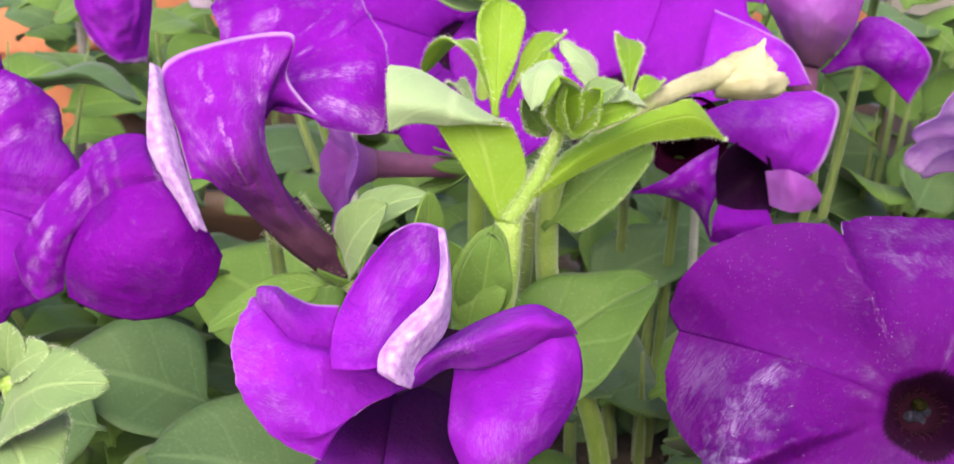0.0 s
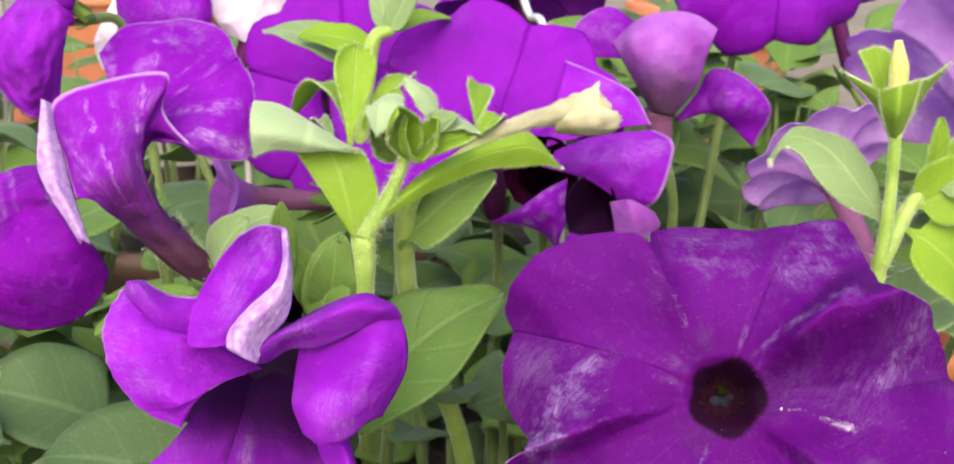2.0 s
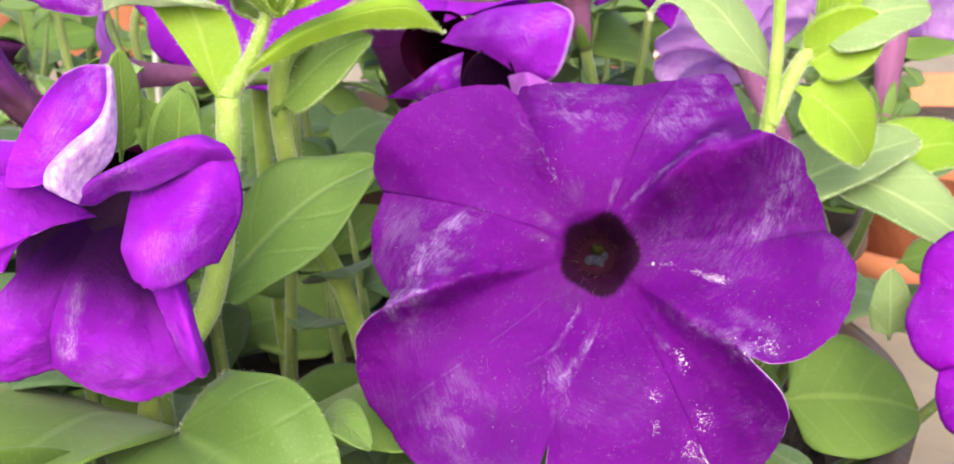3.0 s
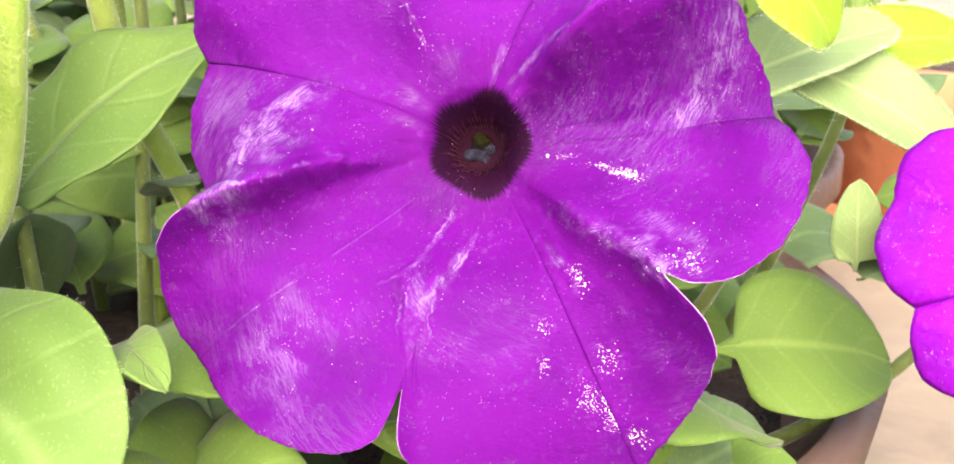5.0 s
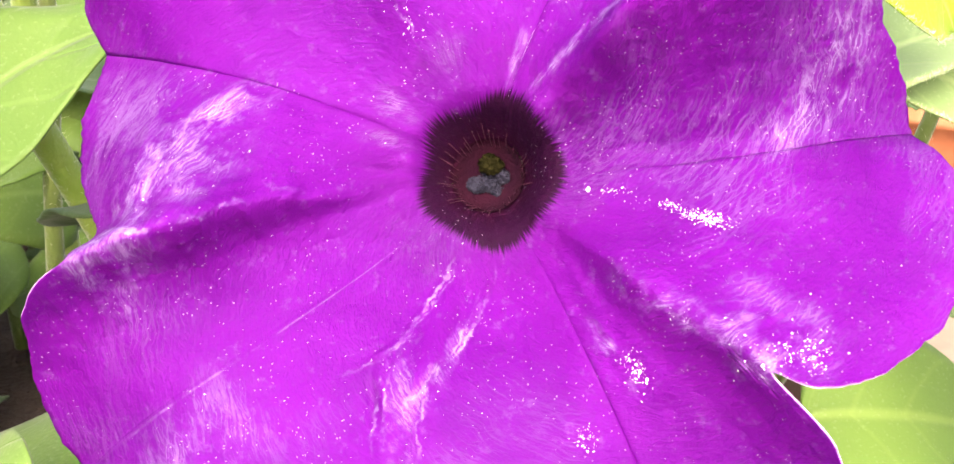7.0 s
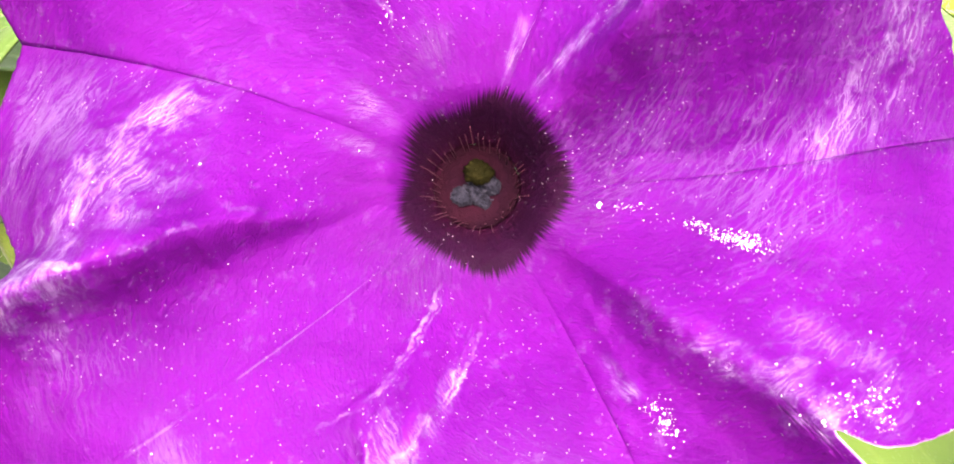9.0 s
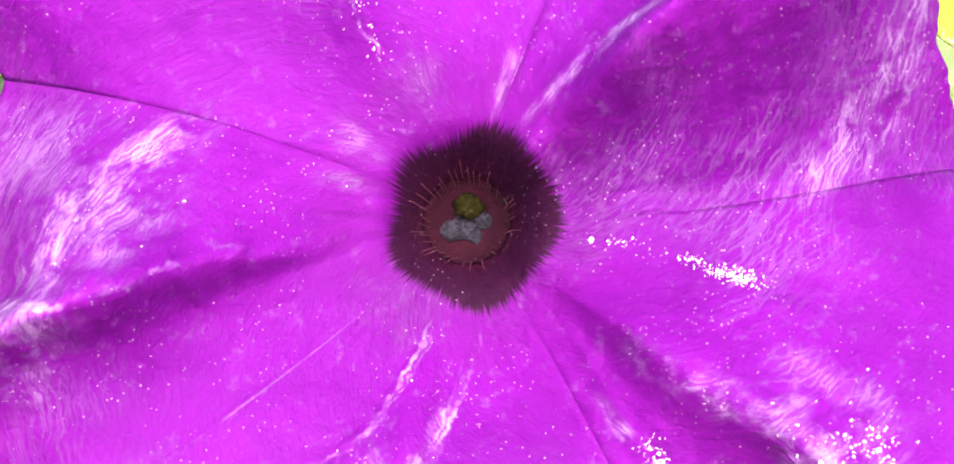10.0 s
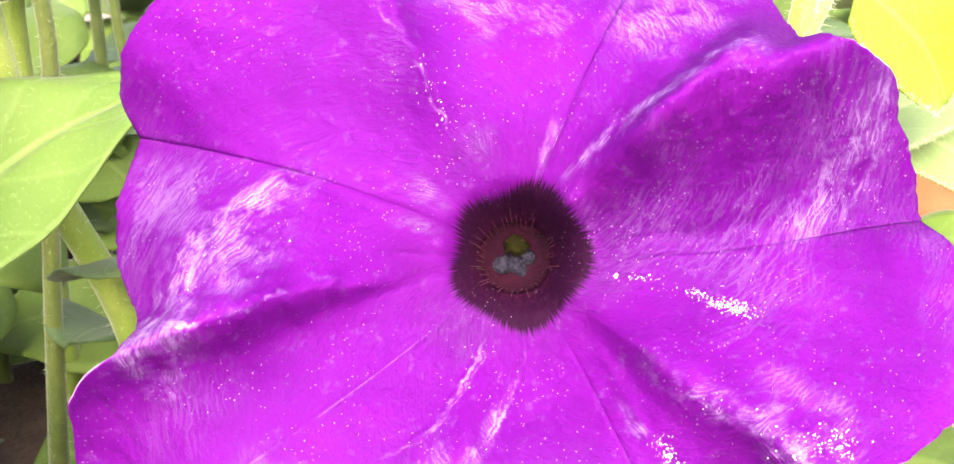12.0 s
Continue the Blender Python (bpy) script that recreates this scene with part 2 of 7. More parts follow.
M_PETAL_LILAC = petal_material("petal_lilac", (0.56, 0.32, 0.72, 1), (0.42, 0.18, 0.60, 1), (0.85, 0.75, 0.9, 1), (0.28, 0.13, 0.24, 1), specks=0.0, seep=0.6, blend=0.15, veins=0.35, sheen_creases=[(k, 34, 0.3, 1.0, 0, 0.6, 1) for k in (20, 92, 164, 236, 308)])
SHEET_LINES = [(20, 14, 0.55, 1.0, 0, 0.18, 1), (88, 22, 0.6, 1.0, 0, 0.2, 1), (160, 26, 0.75, 1.02, 0, 0.16, 1), (310, 24, 0.6, 1.0, 0, 0.16, 1)]
M_SHEET = petal_material("petal_fold", (0.289, 0.016, 0.499, 1), (0.195, 0.006, 0.364, 1), (0.7, 0.55, 0.78, 1), (0.156, 0.004, 0.312, 1), specks=0.4, seep=0.5, eye_size=-1.0, margin=0.4, sheen_creases=SHEET_LINES)
BELLY_LINES = [(262, 7, 0.35, 0.95, -8, 0.55, 1), (238, 9, 0.4, 0.95, 4, 0.5, 1), (300, 3, 0.8, 0.98, 4, 0.5, 1)]
# dark veined throat end, widened so that funnel shade sits in the colour
M_BELLY = petal_material("petal_belly", (0.27, 0.016, 0.47, 1), (0.19, 0.006, 0.34, 1), (0.6, 0.45, 0.72, 1), (0.022, 0.001, 0.03, 1), specks=0.2, seep=0.5, eye_size=0.52, margin=0.4, blend=0.24, sheen_creases=BELLY_LINES)
M_GULLET = petal_material("petal_gullet", (0.06, 0.003, 0.10, 1), (0.035, 0.002, 0.06, 1), (0.2, 0.1, 0.3, 1), (0.012, 0.001, 0.016, 1), specks=0.0, seep=0.3, eye_size=0.3, blend=0.15, veins=0.6)
M_PETAL_PLAIN = petal_material("petal_violet_even", VIOLET, (0.117, 0.0008, 0.224, 1), (0.5, 0.34, 0.66, 1), (0.10, 0.001, 0.16, 1), specks=0.3, eye_size=0.1)
# pale wrinkle lines with a silvery gloss painted on the wrinkled petals
WRINKLE_SHEEN = [(20, 6, 0.1, 0.9, 5, 0.5, 1), (45, 8, 0.1, 1.0, -5, 0.55, 1), (32, 4, 0.05, 0.8, 10, 0.45, 1), (60, 6, 0.0, 1.0, 0, 0.4, 0), (104, 6, 0.3, 1.0, 0, 0.5, 0), (165, 3, 0.2, 1.0, 0, 0.4, 1),
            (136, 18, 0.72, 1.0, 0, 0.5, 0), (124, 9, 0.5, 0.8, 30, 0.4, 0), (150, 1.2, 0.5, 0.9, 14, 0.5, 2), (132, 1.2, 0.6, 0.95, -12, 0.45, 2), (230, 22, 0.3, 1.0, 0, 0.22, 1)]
M_WRINKLED = petal_material("petal_violet_wrinkled", (0.226, 0.006, 0.395, 1), (0.156, 0.003, 0.291, 1), (0.6, 0.42, 0.72, 1), (0.156, 0.004, 0.312, 1), specks=0.3, eye_size=-1.0, sheen_creases=WRINKLE_SHEEN, margin=0.35, seep=0.5)
M_LILAC_BACK = petal_material("petal_lilac_back", (0.44, 0.16, 0.60, 1), (0.30, 0.055, 0.40, 1), (0.6, 0.42, 0.75, 1), (0.27, 0.13, 0.22, 1), specks=0.0, eye_size=0.24, margin=0.3, seep=0.55, blend=0.22, veins=0.5)
M_BACK = petal_material("petal_back", (0.257, 0.025, 0.416, 1), (0.187, 0.012, 0.322, 1), (0.55, 0.36, 0.66, 1), (0.07, 0.004, 0.09, 1), specks=0.0, eye_size=0.28)
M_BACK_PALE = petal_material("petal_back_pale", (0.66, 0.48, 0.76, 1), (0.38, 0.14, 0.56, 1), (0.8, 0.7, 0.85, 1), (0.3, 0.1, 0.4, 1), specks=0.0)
# glare of full sun on petal backs, put into a whitish colour
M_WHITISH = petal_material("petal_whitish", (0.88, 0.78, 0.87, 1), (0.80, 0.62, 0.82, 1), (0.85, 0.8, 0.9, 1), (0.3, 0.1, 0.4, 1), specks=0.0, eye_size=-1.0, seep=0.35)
M_SHEET_PALE = petal_material("petal_fold_pale", (0.58, 0.40, 0.70, 1), (0.36, 0.16, 0.52, 1), (0.8, 0.7, 0.85, 1), (0.3, 0.1, 0.4, 1), specks=0.0, eye_size=-1.0, blotch=800.0, sheen_creases=[(35, 70, 0.2, 1.05, 0, 0.35, 0)])
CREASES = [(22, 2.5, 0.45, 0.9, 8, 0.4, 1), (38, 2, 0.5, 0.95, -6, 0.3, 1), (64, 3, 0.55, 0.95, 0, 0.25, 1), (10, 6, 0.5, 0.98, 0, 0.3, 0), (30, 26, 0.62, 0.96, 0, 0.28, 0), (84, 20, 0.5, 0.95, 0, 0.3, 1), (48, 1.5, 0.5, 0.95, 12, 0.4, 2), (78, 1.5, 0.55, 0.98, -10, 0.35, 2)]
M_TRUMPET = petal_material("petal_outside", (0.195, 0.006, 0.343, 1), (0.148, 0.004, 0.26, 1), (0.55, 0.36, 0.66, 1), (0.060, 0.022, 0.045, 1), specks=0.1, eye_size=0.50, margin=0.6, blend=0.26, veins=0.55, sheen_creases=CREASES)
M_THROAT_RED = plain_material("throat_red", (0.014, 0.0014, 0.009, 1), (0.0196, 0.0021, 0.0105, 1), 300.0, 0.9, 0.0003, spec=0.05)
M_THROAT = plain_material("throat", (0.009, 0.0008, 0.006, 1), (0.016, 0.0015, 0.008, 1), 300.0, 0.95, 0.0003, spec=0.0)
M_TUBE = petal_material("tube_skin", (0.13, 0.02, 0.12, 1), (0.08, 0.012, 0.075, 1), (0.35, 0.2, 0.4, 1), (0.04, 0.004, 0.05, 1), specks=0.0)
M_TUBE_PALE = petal_material("tube_skin_pale", (0.26, 0.10, 0.22, 1), (0.19, 0.07, 0.15, 1), (0.4, 0.25, 0.42, 1), (0.2, 0.08, 0.15, 1), specks=0.0)
M_LEAF = leaf_material("leaf_green", (0.066, 0.127, 0.022, 1), (0.106, 0.182, 0.032, 1), (0.22, 0.34, 0.10, 1))
M_LEAF_MID = leaf_material("leaf_mid", (0.0828, 0.1554, 0.0288, 1), (0.1188, 0.21, 0.04, 1), (0.34, 0.45, 0.12, 1), seep=0.4)
M_LEAF_HEART = leaf_material("leaf_heart", (0.06688, 0.1325, 0.0252, 1), (0.0968, 0.1702, 0.0378, 1), (0.20, 0.31, 0.10, 1), seep=0.4, relief=3.5)
M_LEAF_BRIGHT = leaf_material("leaf_bright", (0.155, 0.284, 0.018, 1), (0.2232, 0.36, 0.027, 1), (0.42, 0.50, 0.14, 1), seep=0.5)
M_LEAF_PALE = leaf_material("leaf_pale", (0.1287, 0.2021, 0.0765, 1), (0.1755, 0.258, 0.1062, 1), (0.45, 0.55, 0.25, 1), fuzz=0.6)
M_LEAF_DOWNY = leaf_material("leaf_downy", (0.22, 0.31, 0.16, 1), (0.30, 0.39, 0.23, 1), (0.5, 0.58, 0.35, 1), fuzz=1.0)
M_LEAF_DULL = leaf_material("leaf_dull", (0.054, 0.104, 0.040, 1), (0.086, 0.144, 0.054, 1), (0.2, 0.3, 0.14, 1))
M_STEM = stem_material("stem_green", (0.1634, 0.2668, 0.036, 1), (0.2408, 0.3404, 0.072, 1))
# darker copy of the stem green, with shade put into its colour
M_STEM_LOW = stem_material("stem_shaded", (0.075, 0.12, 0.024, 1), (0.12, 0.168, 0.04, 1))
M_HAIR = stem_material("plant_hair", (0.55, 0.62, 0.40, 1), (0.7, 0.75, 0.55, 1))
M_CREAM = petal_material("wilted_bud", (0.56, 0.54, 0.36, 1), (0.38, 0.38, 0.19, 1), (0.8, 0.78, 0.65, 1), (0.40, 0.45, 0.2, 1), specks=0.0)
M_ANTHER = plain_material("anther", (0.007, 0.007, 0.014, 1), (0.030, 0.030, 0.048, 1), 2600.0, 0.95, 0.0004, spec=0.02)
M_STIGMA = plain_material("stigma", (0.004, 0.004, 0.0012, 1), (0.012, 0.011, 0.0035, 1), 1800.0, 0.9, 0.0003, spec=0.02)
M_FILAMENT = plain_material("filament", (0.08, 0.008, 0.03, 1), (0.05, 0.005, 0.02, 1), 600.0, 0.5, 0.0002)
M_THREAD = plain_material("throat_thread", (0.0294, 0.0035, 0.0154, 1), (0.042, 0.0056, 0.0196, 1), 600.0, 0.6, 0.0002)
M_YELLOW_SPOT = plain_material("filament_foot", (0.24, 0.20, 0.012, 1), (0.15, 0.09, 0.01, 1), 900.0, 0.5, 0.0002)
M_FLOOR = plain_material("throat_floor", (0.0066, 0.00072, 0.00455, 1), (0.0102, 0.0012, 0.0052, 1), 260.0, 0.9, 0.0003, spec=0.05)
M_POLLEN = plain_material("pollen", (0.75, 0.66, 0.74, 1), (0.6, 0.5, 0.62, 1), 900.0, 0.9, 0.0002)
M_TERRA = plain_material("terracotta", (0.27, 0.095, 0.045, 1), (0.35, 0.14, 0.07, 1), 14.0, 0.85, 0.002)
M_PINK = plain_material("pink_bloom", (0.70, 0.22, 0.30, 1), (0.8, 0.4, 0.45, 1), 40.0, 0.6, 0.001)
M_WIRE = plain_material("steel_wire", (0.55, 0.55, 0.53, 1), (0.68, 0.68, 0.66, 1), 120.0, 0.35, 0.0001, metal=0.8)
M_SOIL = plain_material("potting_soil", (0.022, 0.015, 0.010, 1), (0.05, 0.034, 0.022, 1), 90.0, 0.95, 0.004)
M_BASKET = plain_material("brown_plastic", (0.05, 0.03, 0.022, 1), (0.075, 0.045, 0.03, 1), 20.0, 0.5, 0.0008)
M_PAVING = plain_material("paving", (0.11, 0.095, 0.072, 1), (0.17, 0.145, 0.11, 1), 5.0, 0.9, 0.004)
M_POST = plain_material("grey_post", (0.16, 0.15, 0.14, 1), (0.24, 0.22, 0.20, 1), 20.0, 0.7, 0.001)

# ---- mesh builders ----


def thing(name, at, label, category, group=""):
    ob = new(name)
    ob.location = at
    ob.empty_display_size = 0.01
    bpy.context.view_layer.update()
    return tagged(ob, label, category, group)


def part_mesh(name, me, parent, label=""):
    """Links a mesh, whose vertices are in world metres, as one part under its thing."""
    ob = new(name, me)
    if parent is not None:
        ob.parent = parent
        base = Vector(parent.location)
        up = parent.parent
        while up is not None:
            base += up.location
            up = up.parent
        me.transform(Matrix.Translation(-base))
    if label:
        ob["label"] = label
    return ob


def from_arrays(name, verts, faces, mats, slots=None, uvs=None):
    me = bpy.data.meshes.new(name)
    me.from_pydata(np.asarray(verts).reshape(-1, 3).tolist(), [], faces)
    for m in mats:
        me.materials.append(m)
    if slots is not None:
        me.polygons.foreach_set("material_index", slots)
    if uvs is not None:
        layer = me.uv_layers.new(name="UVMap")
        loops = np.empty(len(me.loops), np.int32)
        me.loops.foreach_get("vertex_index", loops)
        layer.data.foreach_set("uv", np.asarray(uvs, np.float32)[loops].ravel())
    me.polygons.foreach_set("use_smooth", [True] * len(me.polygons))
    me.update()
    return me


def sheet(name, grid, uv, thick, front, back, rim=None):
    """A thin skin with two sides and a rim from a grid of points; its front lies to the side of du x dv."""
    nu, nv = grid.shape[:2]
    du, dv = np.gradient(grid, axis=0), np.gradient(grid, axis=1)
    nor = np.cross(du, dv)
    nor /= np.linalg.norm(nor, axis=-1, keepdims=True) + 1e-12
    rear = grid - nor * thick
    idx = np.arange(nu * nv).reshape(nu, nv)
    a, b, c, d = idx[:-1, :-1].ravel(), idx[1:, :-1].ravel(), idx[1:, 1:].ravel(), idx[:-1, 1:].ravel()
    f1 = np.stack([a, b, c, d], 1)
    f2 = np.stack([a, d, c, b], 1) + nu * nv
    ring = np.concatenate([idx[:, 0], idx[-1, 1:], idx[-2::-1, -1], idx[0, -2:0:-1]])
    nxt = np.roll(ring, -1)
    f3 = np.stack([nxt, ring, ring + nu * nv, nxt + nu * nv], 1)
    faces = np.concatenate([f1, f2, f3]).tolist()
    slots = [0] * len(f1) + [1] * len(f2) + [2 if rim else 1 if back is M_BACK_PALE else 0] * len(f3)
    uv2 = np.concatenate([uv.reshape(-1, 2)] * 2)
    return from_arrays(name, np.concatenate([grid.reshape(-1, 3), rear.reshape(-1, 3)]), faces, [front, back] + ([rim] if rim else []), slots, uv2)


def curve_points(points, n):
    """A smooth line along the points (Catmull-Rom), n samples."""
    p = [Vector(q) for q in points]
    p = [p[0] * 2 - p[1]] + p + [p[-1] * 2 - p[-2]]
    out = []
    segs = len(p) - 3
    for k in range(n):
        x = k / (n - 1) * segs
        i = min(int(x), segs - 1)
        t = x - i
        a, b, c, d = p[i], p[i + 1], p[i + 2], p[i + 3]
        out.append(0.5 * (2 * b + (c - a) * t + (2 * a - 5 * b + 4 * c - d) * t * t + (3 * b - a - 3 * c + d) * t**3))
    return out


def tube_mesh(name, points, radii, mat, sides=12, n=24, closed=True, wobble=0.0):
    """A round tapered tube along a smooth line."""
    line = curve_points(points, n)
    rad = np.interp(np.linspace(0, 1, n), np.linspace(0, 1, len(radii)), radii)
    verts, uvs = [], []
    side = None
    for k, p in enumerate(line):
        tan = (line[min(k + 1, n - 1)] - line[max(k - 1, 0)]).normalized()
        if side is None:
            side = tan.orthogonal().normalized()
        side = (side - tan * side.dot(tan)).normalized()
        other = tan.cross(side)
        for j in range(sides):
            a = 2 * math.pi * j / sides
            r = rad[k] * (1 + wobble * noise.noise(Vector((j * 0.9, k * 0.35, rad[0] * 900))))
            verts.append(p + (side * math.cos(a) + other * math.sin(a)) * r)
            uvs.append((j / sides, k / (n - 1)))
    faces = [[k * sides + j, k * sides + (j + 1) % sides, (k + 1) * sides + (j + 1) % sides, (k + 1) * sides + j] for k in range(n - 1) for j in range(sides)]
    if closed:
        faces.append(list(range(sides))[::-1])
        faces.append([(n - 1) * sides + j for j in range(sides)])
    return from_arrays(name, [tuple(v) for v in verts], faces, [mat], None, uvs)


def hair_mesh(name, points, radii, count, length, seed, n=60):
    """Fine hairs standing off a stem."""
    rng = random.Random(seed)
    line = curve_points(points, n)
    rad = np.interp(np.linspace(0, 1, n), np.linspace(0, 1, len(radii)), radii)
    verts, faces = [], []
    for _ in range(count):
        k = rng.randrange(n - 1)
        p = line[k].lerp(line[k + 1], rng.random())
        tan = (line[k + 1] - line[k]).normalized()
        out = Vector((rng.gauss(0, 1), rng.gauss(0, 1), rng.gauss(0, 1)))
        out = (out - tan * out.dot(tan)).normalized()
        foot = p + out * rad[k] * 0.95
        tip = foot + (out + tan * rng.uniform(-0.3, 0.5) + Vector((rng.gauss(0, 0.2), rng.gauss(0, 0.2), rng.gauss(0, 0.2)))) * length * rng.uniform(0.5, 1.2)
        w = tan * 0.000022
        w2 = out.cross(tan) * 0.000022
        b = len(verts)
        verts += [foot + w, foot - w * 0.5 + w2, foot - w * 0.5 - w2, tip]
        faces += [[b, b + 1, b + 3], [b + 1, b + 2, b + 3], [b + 2, b, b + 3]]
    return from_arrays(name, [tuple(v) for v in verts], faces, [M_HAIR])


EDGES = []


def leaf_mesh(name, base, tip, width, face, arch=0.0, fold=0.15, curl=0.0, wave=0.04, seed=0, mats=None, blunt=0.7, stalk=0.12, nu=13, nv=26, thick=0.00035, twist=0.0):
    """A leaf blade from base to tip. face: the way its upper side looks; arch: lift of its middle, curl: drop of its last third, both as shares of its length."""
    base, tip, face = Vector(base), Vector(tip), Vector(face).normalized()
    run = tip - base
    length = run.length
    face = (face - run * (face.dot(run) / length**2)).normalized()
    grid = np.zeros((nu, nv, 3))
    uv = np.zeros((nu, nv, 2))
    spine = []
    for j in range(nv):
        v = j / (nv - 1)
        drop = max(0.0, (v - 0.55) / 0.45)
        spine.append(base + run * v + face * length * (arch * 4 * v * (1 - v) - curl * drop * drop))
    for j in range(nv):
        v = j / (nv - 1)
        tan = (spine[min(j + 1, nv - 1)] - spine[max(j - 1, 0)]).normalized()
        side = tan.cross(face).normalized()
        up = side.cross(tan).normalized()
        a = radians(twist) * v
        side, up = side * math.cos(a) + up * math.sin(a), up * math.cos(a) - side * math.sin(a)
        if v < stalk:
            w = 0.07 + 0.10 * (v / stalk) ** 2
        else:
            x = (v - stalk) / (1 - stalk)
            w = 0.17 * (1 - x) ** 6 + math.sin(math.pi * min(1.0, x ** blunt)) ** 0.55 if x < 1 else 0.0
            w = max(w, 0.02)
        w *= width * 0.5
        for i in range(nu):
            u = i / (nu - 1) * 2 - 1
            lift = fold * abs(u) ** 1.4 * w
            rip = wave * width * abs(u) ** 1.5 * noise.noise(Vector((v * 4.0 + seed * 3.1, u * 0.8 + seed, seed * 1.7)))
            pit = 0.012 * width * noise.noise(Vector((u * 3.0, v * 7.0, seed * 2.3)))
            grid[i, j] = spine[j] + side * u * w * (1 - 0.12 * fold * abs(u)) + up * (lift + rip * 2.0 + pit)
            uv[i, j] = (0.5 + u * 0.5, v)
    front, back = mats if mats else (M_LEAF, M_LEAF_PALE)
    EDGES[:] = [grid[0].copy(), grid[-1].copy(), grid[nu // 2].copy()]
    return sheet(name, grid, uv, thick, front, back)


def wave_through(theta, pairs):
    """A smooth closed line along pairs of angle (degrees) and value."""
    pairs = sorted(pairs)
    a = np.array([p[0] for p in pairs] + [pairs[0][0] + 360.0])
    b = np.array([p[1] for p in pairs] + [pairs[0][1]])
    t = (np.asarray(theta) - a[0]) % 360.0 + a[0]
    k = np.clip(np.searchsorted(a, t, "right") - 1, 0, len(a) - 2)
    x = (t - a[k]) / (a[k + 1] - a[k])
    x = x * x * (3 - 2 * x)
    return b[k] * (1 - x) + b[k + 1] * x


def petal_patch(name, rails, mats, angles=(0, 70), reach=(0.3, 1.04), crumple=0.0004, size=(42, 42), seed=0, thick=0.00018, edge=0.0):
    """A freely bent skin lofted through a few rails, each running from the throat to the rim, with crumples and a slightly ragged rim."""
    nu, nv = size
    lines = [curve_points(r, nv) for r in rails]
    cross = [curve_points([ln[j] for ln in lines], nu) for j in range(nv)]
    grid = np.array([[cross[j][i] for j in range(nv)] for i in range(nu)])
    du, dv = np.gradient(grid, axis=0), np.gradient(grid, axis=1)
    if np.cross(du, dv)[:, : nv // 2, 1].mean() > 0:
        grid, angles = grid[::-1].copy(), (angles[1], angles[0])
    for i in range(nu):
        for j in range(nv):
            p = Vector(grid[i, j])
            d = noise.noise(p * 110.0 + Vector((seed, 0, 0))) + 0.40 * noise.noise(p * 340.0 + Vector((0, seed, 0))) - 0.7 * abs(noise.noise(p * 210.0 + Vector((0, 0, seed))))
            grid[i, j, 1] -= crumple * d
    if edge:
        for i in range(nu):
            grid[i, -1] += (grid[i, -1] - grid[i, -2]) * edge * noise.noise(Vector((i * 0.45, seed, 1.0)))
    a, v = np.linspace(angles[0], angles[1], nu), np.linspace(reach[0], reach[1], nv)
    uv = np.stack([np.repeat(a[:, None], nv, 1) / 360.0 + 1.0, np.repeat(v[None, :], nu, 0)], -1)
    return sheet(name, grid, uv, thick, mats[0], mats[1])


GRIDS = []


